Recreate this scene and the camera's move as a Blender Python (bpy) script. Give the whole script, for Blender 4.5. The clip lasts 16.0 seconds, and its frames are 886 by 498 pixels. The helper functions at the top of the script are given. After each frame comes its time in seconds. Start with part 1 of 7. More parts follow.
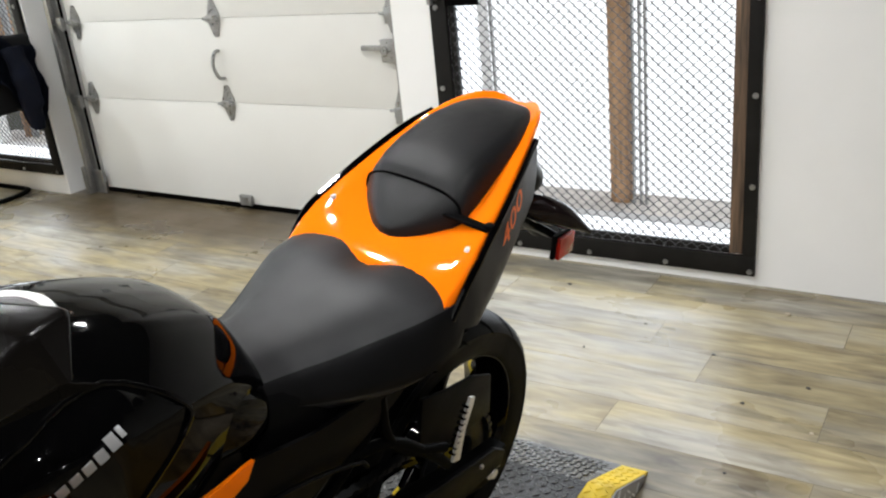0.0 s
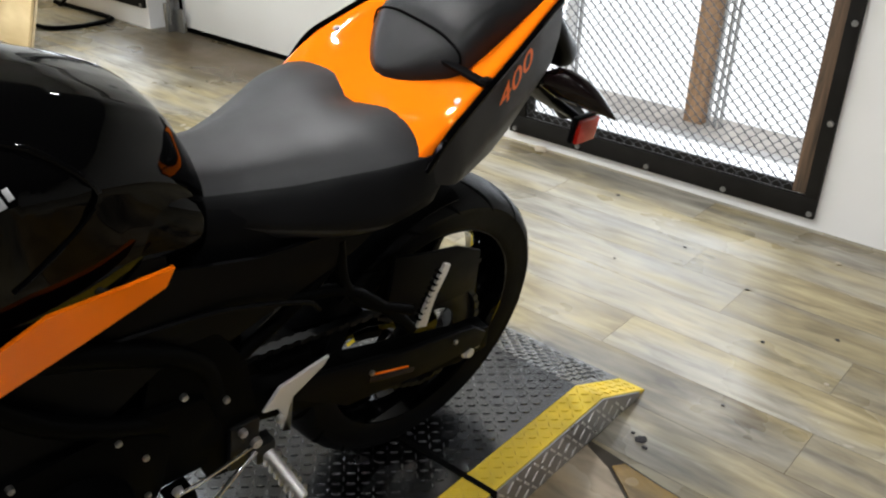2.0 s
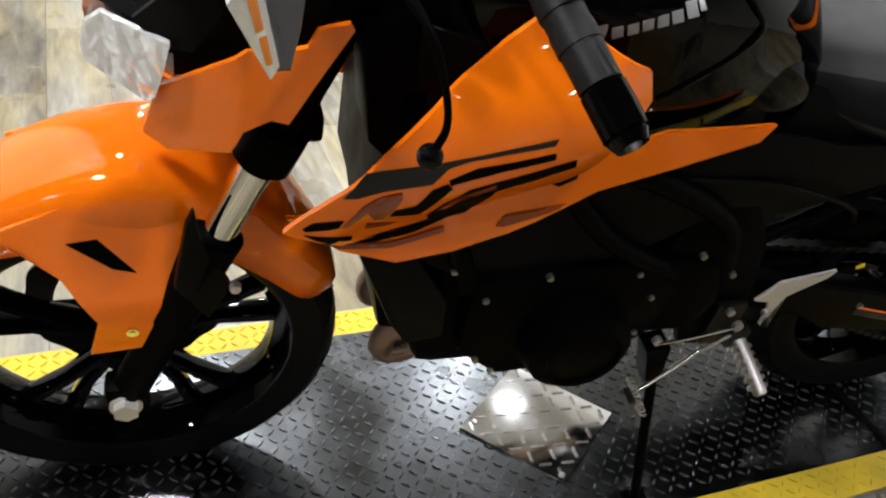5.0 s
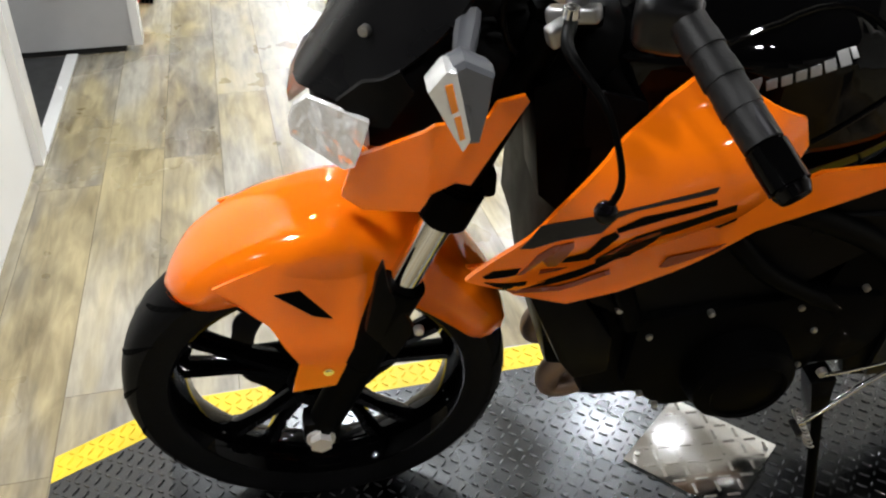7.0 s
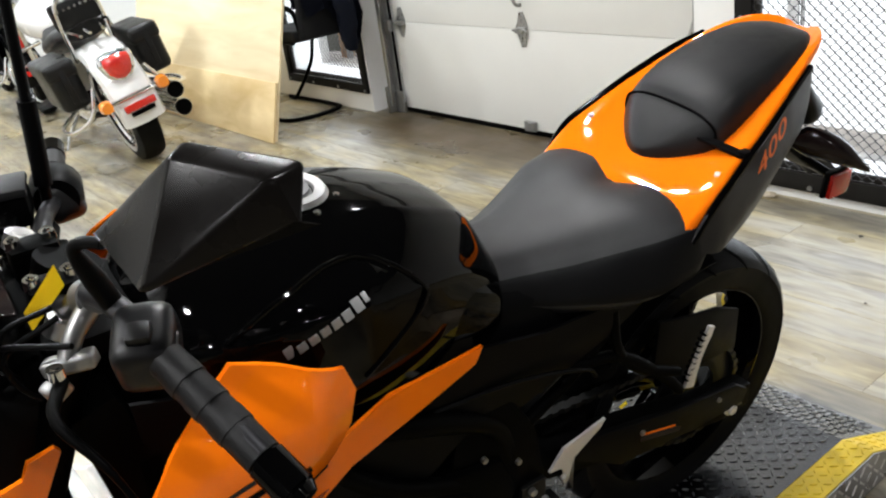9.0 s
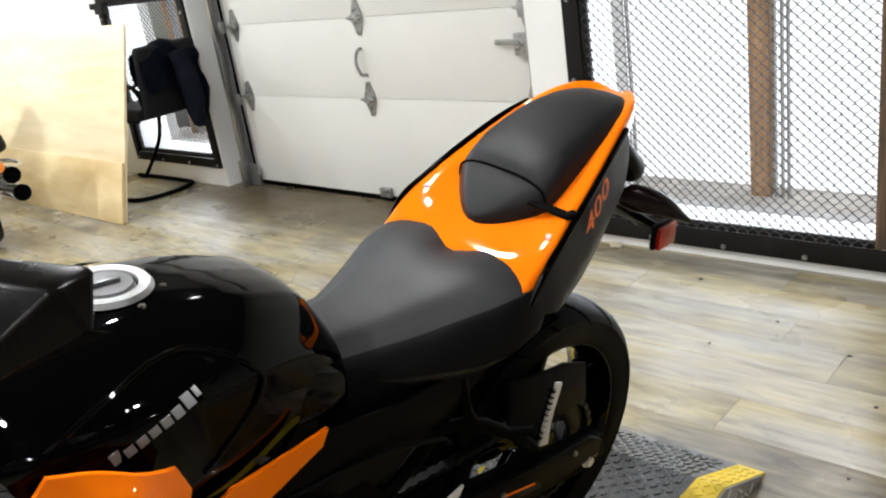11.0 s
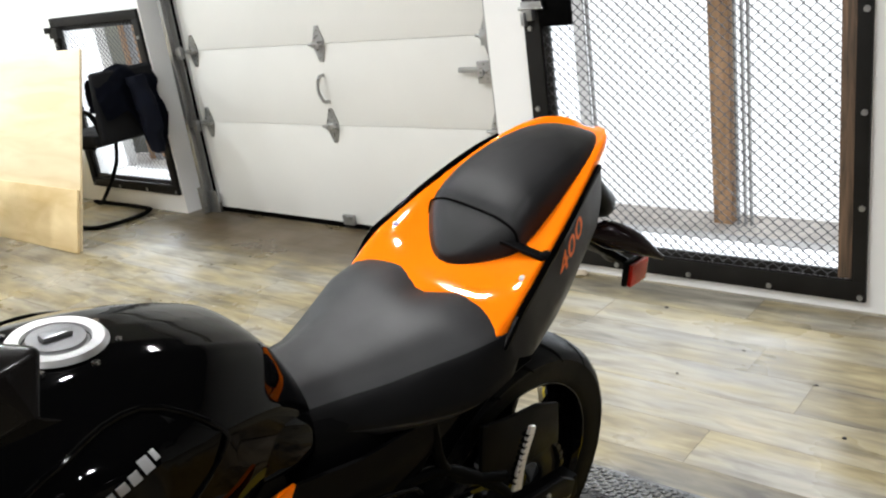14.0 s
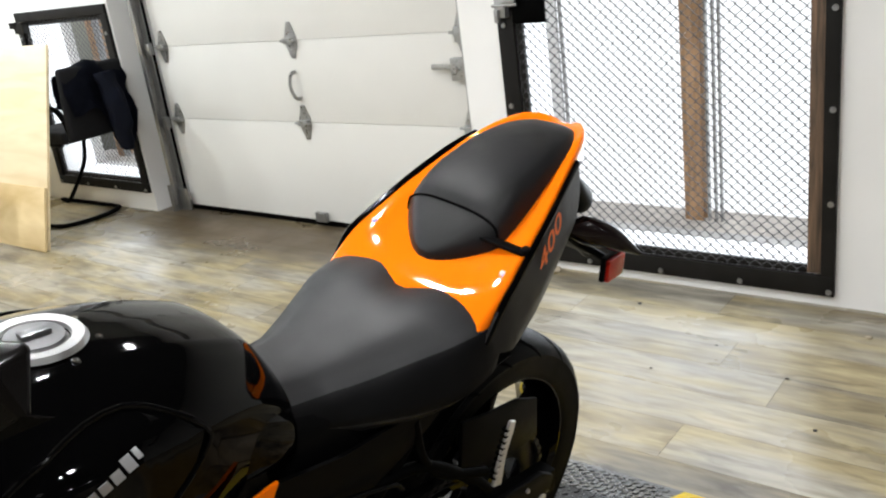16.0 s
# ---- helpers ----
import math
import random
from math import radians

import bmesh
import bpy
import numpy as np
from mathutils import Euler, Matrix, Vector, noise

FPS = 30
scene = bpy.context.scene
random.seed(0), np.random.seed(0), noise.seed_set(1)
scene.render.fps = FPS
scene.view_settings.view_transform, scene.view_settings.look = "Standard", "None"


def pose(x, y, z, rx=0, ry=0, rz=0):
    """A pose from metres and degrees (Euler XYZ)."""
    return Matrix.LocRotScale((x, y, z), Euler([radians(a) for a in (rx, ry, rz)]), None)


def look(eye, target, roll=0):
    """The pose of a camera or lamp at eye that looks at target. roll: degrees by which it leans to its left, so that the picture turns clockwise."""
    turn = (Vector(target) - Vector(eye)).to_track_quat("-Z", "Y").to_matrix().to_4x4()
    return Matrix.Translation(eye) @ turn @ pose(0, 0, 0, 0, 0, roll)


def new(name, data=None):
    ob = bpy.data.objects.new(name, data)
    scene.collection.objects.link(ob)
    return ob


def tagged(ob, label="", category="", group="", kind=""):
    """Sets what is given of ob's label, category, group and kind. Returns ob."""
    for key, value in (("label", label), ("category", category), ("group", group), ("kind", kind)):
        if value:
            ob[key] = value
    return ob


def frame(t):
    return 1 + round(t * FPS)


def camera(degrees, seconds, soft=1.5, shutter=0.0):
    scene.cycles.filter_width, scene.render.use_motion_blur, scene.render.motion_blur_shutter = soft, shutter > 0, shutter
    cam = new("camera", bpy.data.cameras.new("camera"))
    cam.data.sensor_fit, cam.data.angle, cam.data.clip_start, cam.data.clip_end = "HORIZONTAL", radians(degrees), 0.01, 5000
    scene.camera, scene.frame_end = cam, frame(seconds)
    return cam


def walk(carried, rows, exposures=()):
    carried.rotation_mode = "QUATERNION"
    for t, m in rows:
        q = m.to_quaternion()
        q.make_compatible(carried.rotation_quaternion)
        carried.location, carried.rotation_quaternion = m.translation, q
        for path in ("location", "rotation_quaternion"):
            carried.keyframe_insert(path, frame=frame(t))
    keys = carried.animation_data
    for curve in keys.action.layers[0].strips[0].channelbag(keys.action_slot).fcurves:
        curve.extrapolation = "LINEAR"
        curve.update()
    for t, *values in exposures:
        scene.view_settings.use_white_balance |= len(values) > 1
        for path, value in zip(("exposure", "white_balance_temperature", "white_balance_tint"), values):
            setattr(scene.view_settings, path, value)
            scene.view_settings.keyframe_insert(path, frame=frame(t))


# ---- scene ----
cam = camera(54.18, 16.0, soft=2.15)
PATH = [
    (0, (0.3089, 0.3891, 1.3884), (-0.7286, 1.9385, 0.6653), -5.81),
    (0.5, (0.3687, 0.3638, 1.3944), (-0.7286, 1.9010, 0.7364), -3.77),
    (1, (0.4081, 0.4566, 1.3663), (-0.7652, 1.8934, 0.6188), -0.67),
    (1.5, (0.4057, 0.5096, 1.3205), (-0.7691, 1.8852, 0.4675), 0.31),
    (2, (0.3981, 0.5097, 1.2840), (-0.7383, 1.8763, 0.3670), 1.71),
    (2.5, (0.3951, 0.5047, 1.2542), (-0.6952, 1.8594, 0.2663), 2.40),
    (3, (0.3884, 0.4733, 1.2414), (-0.7515, 1.7592, 0.2182), 2.11),
    (3.5, (0.3689, 0.4292, 1.2295), (-0.8648, 1.6047, 0.1824), 3.70),
    (4, (0.3366, 0.3684, 1.2165), (-1.0104, 1.3625, 0.1222), 5.45),
    (4.5, (0.3109, 0.3127, 1.2062), (-1.1123, 1.1568, 0.0829), 6.74),
    (5, (0.3056, 0.2608, 1.1987), (-1.1980, 0.9651, 0.0838), 8.09),
    (5.2, (0.3045, 0.2409, 1.1976), (-1.2268, 0.8902, 0.0870), 8.48),
    (7.3, (0.3637, 0.2003, 1.2914), (-1.2924, 0.5860, 0.2384), -0.94),
    (7.5, (0.3656, 0.2270, 1.3238), (-1.3089, 0.7322, 0.3538), -2.54),
    (8, (0.3708, 0.2843, 1.3672), (-1.2981, 1.0167, 0.5435), -5.70),
    (8.5, (0.3864, 0.3393, 1.3738), (-1.2075, 1.2555, 0.5863), -7.08),
    (9, (0.3959, 0.3795, 1.3694), (-1.1007, 1.4494, 0.5847), -8.22),
    (9.5, (0.4043, 0.4050, 1.3727), (-1.0185, 1.5886, 0.6148), -8.88),
    (10, (0.4169, 0.4170, 1.3774), (-0.9493, 1.6755, 0.6360), -8.94),
    (10.2, (0.4236, 0.4207, 1.3799), (-0.9311, 1.6987, 0.6509), -9.08),
    (12.3, (0.4026, 0.3549, 1.3770), (-0.8582, 1.7596, 0.7158), -9.13),
    (12.5, (0.3886, 0.3355, 1.3791), (-0.8750, 1.7312, 0.7041), -10.32),
    (13, (0.3685, 0.3010, 1.3865), (-0.8498, 1.7361, 0.7109), -8.67),
    (13.5, (0.3704, 0.3475, 1.3990), (-0.8418, 1.7934, 0.7358), -10.22),
    (14, (0.3813, 0.4463, 1.3938), (-0.8771, 1.8554, 0.7372), -8.16),
    (14.5, (0.3861, 0.4832, 1.3843), (-0.8765, 1.8707, 0.6909), -9.02),
    (15, (0.3846, 0.4819, 1.3860), (-0.8609, 1.8765, 0.6762), -10.00),
    (15.5, (0.3669, 0.4589, 1.3858), (-0.8656, 1.8614, 0.6689), -8.75),
    (16, (0.3700, 0.4369, 1.3931), (-0.8350, 1.8854, 0.7225), -7.70),
]
walk(cam, [(t, look(eye, target, roll)) for t, eye, target, roll in PATH], exposures=((0.0, -0.04, 6380, 10), (16.0, -0.04, 6380, 10)))

# ---- world, sun-less overcast daylight through the windows, ceiling and fill lamps ----
world = bpy.data.worlds.new("world")
scene.world = world
world.use_nodes = True
wn = world.node_tree.nodes
sky = wn.new("ShaderNodeTexSky")
sky.sky_type = "NISHITA"
sky.sun_disc = False
sky.sun_elevation = radians(35)
sky.sun_rotation = radians(160)
world.node_tree.links.new(sky.outputs[0], wn["Background"].inputs[0])
wn["Background"].inputs[1].default_value = 0.10


def disc_lamp(x, y, z, watts, size, colour=(1.0, 0.99, 0.975)):
    data = bpy.data.lights.new("ceiling_lamp_light", "AREA")
    data.shape, data.size, data.energy, data.color = "DISK", size, watts, colour
    ob = new("ceiling_lamp_light", data)
    ob.matrix_world = pose(x, y, z)
    return ob


# rows at x > 5 and (0.9, 1.0) are added fill lamps
LAMPS = [(5.4, -1.2, 26), (5.2, 1.6, 34), (1.2, -2.2, 46), (0.9, 1.0, 26), (-1.2, 1.5, 40), (-1.6, -0.2, 18), (-0.4, -0.7, 34), (-1.7, 2.7, 6), (-3.2, 0.5, 36), (-3.4, 2.2, 18), (-5.0, 0.7, 46), (-5.4, 2.2, 36), (-7.0, 1.2, 85), (-9.5, 1.2, 95), (-12.5, 1.2, 90)]
CEILING = 2.75
for lx, ly, watts in LAMPS:
    disc_lamp(lx, ly, CEILING - 0.06, watts, 0.11, (0.93, 0.98, 1.0) if lx < -2.5 else (1.0, 0.99, 0.975))

# daylight standing in each window opening
for wx, wy, wz, sx, sz, watts in ((-1.0, 3.66, 0.66, 1.15, 1.1, 15), (-4.94, 3.66, 0.70, 0.95, 1.0, 14)):
    data = bpy.data.lights.new("window_daylight", "AREA")
    data.shape, data.size, data.size_y, data.energy, data.color = "RECTANGLE", sx, sz, watts, (0.86, 0.93, 1.0)
    new("window_daylight", data).matrix_world = pose(wx, wy, wz, -90, 0, 0)

# ---- materials ----
def mat(name, base, rough=0.5, metal=0.0, coat=0.0, var=0.12, scale=14.0, bump=0.0, bump_scale=300.0, bump_dist=0.001, emit=None, stretch=(1, 1, 1), spec=0.5, rough_var=0.08, island=0.0):
    """A procedural surface: base colour with two scales of variation, roughness wear and a fine relief."""
    m = bpy.data.materials.new(name)
    m.use_nodes = True
    nt = m.node_tree
    N, K = nt.nodes, nt.links
    b = N["Principled BSDF"]
    b.inputs["Metallic"].default_value = metal
    b.inputs["Coat Weight"].default_value = coat
    b.inputs["Coat Roughness"].default_value = 0.04
    b.inputs["Specular IOR Level"].default_value = spec
    tc, mp = N.new("ShaderNodeTexCoord"), N.new("ShaderNodeMapping")
    mp.inputs["Scale"].default_value = stretch
    K.new(tc.outputs["Object"], mp.inputs[0])
    n1, n2 = N.new("ShaderNodeTexNoise"), N.new("ShaderNodeTexNoise")
    n1.inputs["Scale"].default_value, n1.inputs["Detail"].default_value = scale, 6
    n2.inputs["Scale"].default_value, n2.inputs["Detail"].default_value = scale * 0.12, 3
    for n in (n1, n2):
        K.new(mp.outputs[0], n.inputs[0])
    add = N.new("ShaderNodeMath")
    add.operation = "ADD"
    K.new(n1.outputs[0], add.inputs[0])
    K.new(n2.outputs[0], add.inputs[1])
    rng = N.new("ShaderNodeMapRange")
    rng.inputs[1].default_value, rng.inputs[2].default_value = 0.6, 1.4
    rng.inputs[3].default_value, rng.inputs[4].default_value = 1 - var, 1 + var
    K.new(add.outputs[0], rng.inputs[0])
    mul = N.new("ShaderNodeVectorMath")
    mul.operation = "SCALE"
    mul.inputs[0].default_value = base
    K.new(rng.outputs[0], mul.inputs[3])
    K.new(mul.outputs[0], b.inputs["Base Color"])
    rr = N.new("ShaderNodeMapRange")
    rr.inputs[1].default_value, rr.inputs[2].default_value = 0.3, 0.7
    rr.inputs[3].default_value, rr.inputs[4].default_value = max(0.0, rough - rough_var), min(1.0, rough + rough_var)
    K.new(n1.outputs[0], rr.inputs[0])
    K.new(rr.outputs[0], b.inputs["Roughness"])
    if bump:
        n3, bp = N.new("ShaderNodeTexNoise"), N.new("ShaderNodeBump")
        n3.inputs["Scale"].default_value, n3.inputs["Detail"].default_value = bump_scale, 2
        K.new(mp.outputs[0], n3.inputs[0])
        bp.inputs["Strength"].default_value, bp.inputs["Distance"].default_value = bump, bump_dist
        K.new(n3.outputs[0], bp.inputs["Height"])
        K.new(bp.outputs[0], b.inputs["Normal"])
    if emit:
        b.inputs["Emission Color"].default_value = (*emit[0], 1)
        b.inputs["Emission Strength"].default_value = emit[1]
    return m


def glow(name, colour, strength):
    m = bpy.data.materials.new(name)
    m.use_nodes = True
    N = m.node_tree.nodes
    N.remove(N["Principled BSDF"])
    e = N.new("ShaderNodeEmission")
    e.inputs[0].default_value, e.inputs[1].default_value = (*colour, 1), strength
    m.node_tree.links.new(e.outputs[0], N["Material Output"].inputs[0])
    return m


def wood(name, dark, light, scale=3.0, stretch=(1, 12, 12), rough=0.5, rings=5.0, knots=0.0, spread=0.0, coat=0.0, bump=0.25, bump_stretch=30, stains=0.0, soft=0.14, grain=0.0):
    """Wood grain along x: streaked noise between two tones, with a slow drift and a shift from piece to piece."""
    m = bpy.data.materials.new(name)
    m.use_nodes = True
    nt = m.node_tree
    N, K = nt.nodes, nt.links
    b = N["Principled BSDF"]
    b.inputs["Coat Weight"].default_value, b.inputs["Coat Roughness"].default_value = coat, 0.25
    tc, mp, inf = N.new("ShaderNodeTexCoord"), N.new("ShaderNodeMapping"), N.new("ShaderNodeObjectInfo")
    off = N.new("ShaderNodeVectorMath")
    off.operation = "MULTIPLY_ADD"
    comb = N.new("ShaderNodeCombineXYZ")
    for i in range(3):
        K.new(inf.outputs["Random"], comb.inputs[i])
    off.inputs[1].default_value = (37.0, 19.0, 11.0)
    K.new(comb.outputs[0], off.inputs[0])
    K.new(tc.outputs["Object"], off.inputs[2])
    K.new(off.outputs[0], mp.inputs[0])
    mp.inputs["Scale"].default_value = stretch
    n1, n2, n3 = (N.new("ShaderNodeTexNoise") for _ in range(3))
    n1.inputs["Scale"].default_value, n1.inputs["Detail"].default_value, n1.inputs["Distortion"].default_value = scale, 8, 0.6
    n2.inputs["Scale"].default_value, n2.inputs["Detail"].default_value = scale * 0.3, 3
    n3.inputs["Scale"].default_value, n3.inputs["Detail"].default_value = scale * bump_stretch * 0.2, 4
    for n in (n1, n2, n3):
        K.new(mp.outputs[0], n.inputs[0])
    mix = N.new("ShaderNodeMath")
    mix.operation = "MULTIPLY_ADD"
    mix.inputs[1].default_value = 0.6
    K.new(n1.outputs[0], mix.inputs[0])
    h = N.new("ShaderNodeMath")
    h.operation = "MULTIPLY"
    h.inputs[1].default_value = 0.4
    K.new(n2.outputs[0], h.inputs[0])
    K.new(h.outputs[0], mix.inputs[2])
    sh = N.new("ShaderNodeMath")
    sh.operation = "MULTIPLY_ADD"
    sh.inputs[1].default_value = spread
    K.new(inf.outputs["Random"], sh.inputs[0])
    K.new(mix.outputs[0], sh.inputs[2])
    ramp = N.new("ShaderNodeValToRGB")
    ramp.color_ramp.elements[0].position, ramp.color_ramp.elements[1].position = 0.5 - soft, 0.5 + soft
    ramp.color_ramp.elements[0].color, ramp.color_ramp.elements[1].color = (*dark, 1), (*light, 1)
    K.new(sh.outputs[0], ramp.inputs[0])
    if stains:
        # worn and dirty patches over several boards, and an old damp stain in front of the garage door
        geo, n4 = N.new("ShaderNodeNewGeometry"), N.new("ShaderNodeTexNoise")
        n4.inputs["Scale"].default_value, n4.inputs["Detail"].default_value = 1.6, 7
        K.new(geo.outputs["Position"], n4.inputs[0])
        dist, near = N.new("ShaderNodeVectorMath"), N.new("ShaderNodeMapRange")
        sq = N.new("ShaderNodeVectorMath")
        sq.operation, dist.operation = "MULTIPLY_ADD", "LENGTH"
        sq.inputs[1].default_value, sq.inputs[2].default_value = (0.55, 2.4, 0.0), (1.85, -7.9, 0.0)
        K.new(geo.outputs["Position"], sq.inputs[0])
        K.new(sq.outputs[0], dist.inputs[0])
        near.inputs[1].default_value, near.inputs[2].default_value = 0.2, 0.95
        near.inputs[3].default_value, near.inputs[4].default_value = 0.75, 0.0
        K.new(dist.outputs["Value"], near.inputs[0])
        sm = N.new("ShaderNodeMath")
        sm.operation = "SUBTRACT"
        K.new(n4.outputs[0], sm.inputs[0])
        K.new(near.outputs[0], sm.inputs[1])
        dk = N.new("ShaderNodeMapRange")
        dk.inputs[1].default_value, dk.inputs[2].default_value = -0.10, 0.62
        dk.inputs[3].default_value, dk.inputs[4].default_value = 0.80 - stains * 1.2, 1.06
        K.new(sm.outputs[0], dk.inputs[0])
        # greyed streaks among the yellow ones
        n5, sat, hsv = N.new("ShaderNodeTexNoise"), N.new("ShaderNodeMapRange"), N.new("ShaderNodeHueSaturation")
        n5.inputs["Scale"].default_value, n5.inputs["Detail"].default_value = 0.75, 5
        K.new(mp.outputs[0], n5.inputs[0])
        sat.inputs[1].default_value, sat.inputs[2].default_value = 0.40, 0.60
        sat.inputs[3].default_value, sat.inputs[4].default_value = 0.60, 1.25
        K.new(n5.outputs[0], sat.inputs[0])
        K.new(sat.outputs[0], hsv.inputs["Saturation"])
        K.new(ramp.outputs[0], hsv.inputs["Color"])
        sc = N.new("ShaderNodeVectorMath")
        sc.operation = "SCALE"
        K.new(hsv.outputs[0], sc.inputs[0])
        K.new(dk.outputs[0], sc.inputs[3])
        # the damp stain has soaked in brown
        soak = N.new("ShaderNodeMix")
        soak.data_type = "RGBA"
        K.new(near.outputs[0], soak.inputs[0])
        K.new(sc.outputs[0], soak.inputs[6])
        soak.inputs[7].default_value = (0.095, 0.060, 0.026, 1)
        K.new(soak.outputs[2], b.inputs["Base Color"])
        if grain:
            # fine dark pores and printed streaks along the board
            mp2, n6, gr, sc2 = N.new("ShaderNodeMapping"), N.new("ShaderNodeTexNoise"), N.new("ShaderNodeMapRange"), N.new("ShaderNodeVectorMath")
            mp2.inputs["Scale"].default_value = (4.0, 46.0, 46.0)
            K.new(off.outputs[0], mp2.inputs[0])
            n6.inputs["Scale"].default_value, n6.inputs["Detail"].default_value, n6.inputs["Roughness"].default_value = 1.0, 6, 0.65
            K.new(mp2.outputs[0], n6.inputs[0])
            gr.inputs[1].default_value, gr.inputs[2].default_value = 0.34, 0.62
            gr.inputs[3].default_value, gr.inputs[4].default_value = 1 - grain, 1 + grain * 0.35
            K.new(n6.outputs[0], gr.inputs[0])
            sc2.operation = "SCALE"
            K.new(soak.outputs[2], sc2.inputs[0])
            K.new(gr.outputs[0], sc2.inputs[3])
            K.new(sc2.outputs[0], b.inputs["Base Color"])
    else:
        K.new(ramp.outputs[0], b.inputs["Base Color"])
    rr = N.new("ShaderNodeMapRange")
    rr.inputs[3].default_value, rr.inputs[4].default_value = rough - 0.1, rough + 0.12
    K.new(n2.outputs[0], rr.inputs[0])
    K.new(rr.outputs[0], b.inputs["Roughness"])
    if stains:
        # trodden and wiped areas shine differently
        gl, wear, rs = N.new("ShaderNodeTexNoise"), N.new("ShaderNodeMapRange"), N.new("ShaderNodeMath")
        gl.inputs["Scale"].default_value, gl.inputs["Detail"].default_value = 2.3, 4
        K.new(geo.outputs["Position"], gl.inputs[0])
        wear.inputs[1].default_value, wear.inputs[2].default_value = 0.38, 0.62
        wear.inputs[3].default_value, wear.inputs[4].default_value = -0.10, 0.12
        K.new(gl.outputs[0], wear.inputs[0])
        rs.operation = "ADD"
        K.new(rr.outputs[0], rs.inputs[0])
        K.new(wear.outputs[0], rs.inputs[1])
        K.new(rs.outputs[0], b.inputs["Roughness"])
    bp = N.new("ShaderNodeBump")
    bp.inputs["Strength"].default_value, bp.inputs["Distance"].default_value = bump, 0.001
    K.new(n3.outputs[0], bp.inputs["Height"])
    K.new(bp.outputs[0], b.inputs["Normal"])
    return m


ORANGE = mat("orange_paint", (0.97, 0.190, 0.003), 0.045, spec=0.5, coat=0.0, rough_var=0.03, var=0.04)
GLOSS_BLACK = mat("gloss_black_paint", (0.0010, 0.0010, 0.0011), 0.04, spec=0.14, coat=0.0, var=0.15, rough_var=0.02)
SATIN_BLACK = mat("satin_black_plastic", (0.0018, 0.0018, 0.0020), 0.44, spec=0.065, var=0.2, bump=0.12, bump_scale=900)
MATT_BLACK = mat("matt_black_metal", (0.0010, 0.0010, 0.0010), 0.44, spec=0.025, var=0.25, bump=0.1, bump_scale=500)
DARK_GREY = mat("dark_grey_panel", (0.009, 0.009, 0.010), 0.42, spec=0.3, var=0.1, bump=0.1, bump_scale=900)
MIRROR_CASE = mat("mirror_case_plastic", (0.0045, 0.0038, 0.0034), 0.26, spec=0.14, var=0.15, bump=0.1, bump_scale=900)
VINYL = mat("seat_vinyl", (0.0066, 0.0066, 0.0078), 0.52, spec=0.44, var=0.12, bump=0.35, bump_scale=700)
VINYL_DARK = mat("seat_vinyl_dark", (0.0040, 0.0040, 0.0046), 0.50, spec=0.28, var=0.12, bump=0.35, bump_scale=700)
# the seat vinyl again, darkened to paint the shade on its flanks
SEAT_SHADED = mat("seat_vinyl_shaded", (0.0020, 0.0020, 0.0024), 0.50, spec=0.13, var=0.12, bump=0.25, bump_scale=700)
RUBBER = mat("tyre_rubber", (0.0026, 0.0026, 0.0028), 0.50, spec=0.09, var=0.25, bump=0.3, bump_scale=260)
GRIP_RUBBER = mat("grip_rubber", (0.0040, 0.0040, 0.0044), 0.48, spec=0.35, var=0.2, bump=0.3, bump_scale=400)
DISC_STEEL = mat("dark_disc_steel", (0.035, 0.035, 0.035), 0.4, metal=0.9)
CHROME = mat("chrome", (0.78, 0.78, 0.78), 0.08, metal=1.0, var=0.04, rough_var=0.04)
STEEL = mat("bare_steel", (0.50, 0.49, 0.47), 0.34, metal=1.0, var=0.12)
ALU = mat("cast_aluminium", (0.62, 0.61, 0.60), 0.40, metal=1.0, var=0.08, bump=0.1)
ALU_LIGHT = mat("satin_aluminium", (0.72, 0.70, 0.67), 0.42, metal=0.55, var=0.06)
EXHAUST = mat("heat_tinted_steel", (0.22, 0.155, 0.12), 0.42, metal=0.8, var=0.35, scale=22)
WHITE_GREY = mat("silver_lettering", (0.30, 0.30, 0.30), 0.4, metal=0.3)
LENS_CLEAR = mat("clear_lens", (0.80, 0.80, 0.79), 0.15, coat=0.8, var=0.35, scale=30, metal=0.5, bump=1.0, bump_scale=45)
HEAD_LENS = mat("headlamp_lens_and_reflector", (0.88, 0.88, 0.88), 0.16, metal=0.5, var=0.12, bump=0.85, bump_scale=32, bump_dist=0.010)
LENS_AMBER = mat("amber_lens", (0.85, 0.25, 0.02), 0.15, coat=0.8)
LENS_RED = mat("red_lens", (0.55, 0.02, 0.012), 0.18, coat=0.8, var=0.15, scale=60)
ORANGE_INK = mat("orange_lettering", (0.85, 0.16, 0.02), 0.5)
DECAL_BROWN = mat("burnt_orange_ink", (0.26, 0.040, 0.004), 0.25)
MIRROR_PLATE = mat("mirror_plate", (0.88, 0.86, 0.84), 0.14, metal=1.0, var=0.06)
GROOVE = mat("tread_groove_black", (0.0015, 0.0015, 0.0015), 0.9, spec=0.05)
BAR_GREY = mat("grey_bar_metal", (0.065, 0.065, 0.07), 0.34, metal=0.9, var=0.12)
POD_PLASTIC = mat("switch_pod_plastic", (0.0035, 0.0035, 0.004), 0.36, spec=0.3, var=0.15, bump=0.15, bump_scale=700)
SCREEN_BLACK = mat("screen_plastic", (0.0036, 0.0036, 0.0040), 0.30, spec=0.15, var=0.15, bump=0.1, bump_scale=900)
CAP_GREY = mat("filler_flap_grey", (0.16, 0.16, 0.165), 0.35, metal=0.7)
SMOKE = mat("smoked_lens", (0.010, 0.006, 0.006), 0.15, spec=0.25)
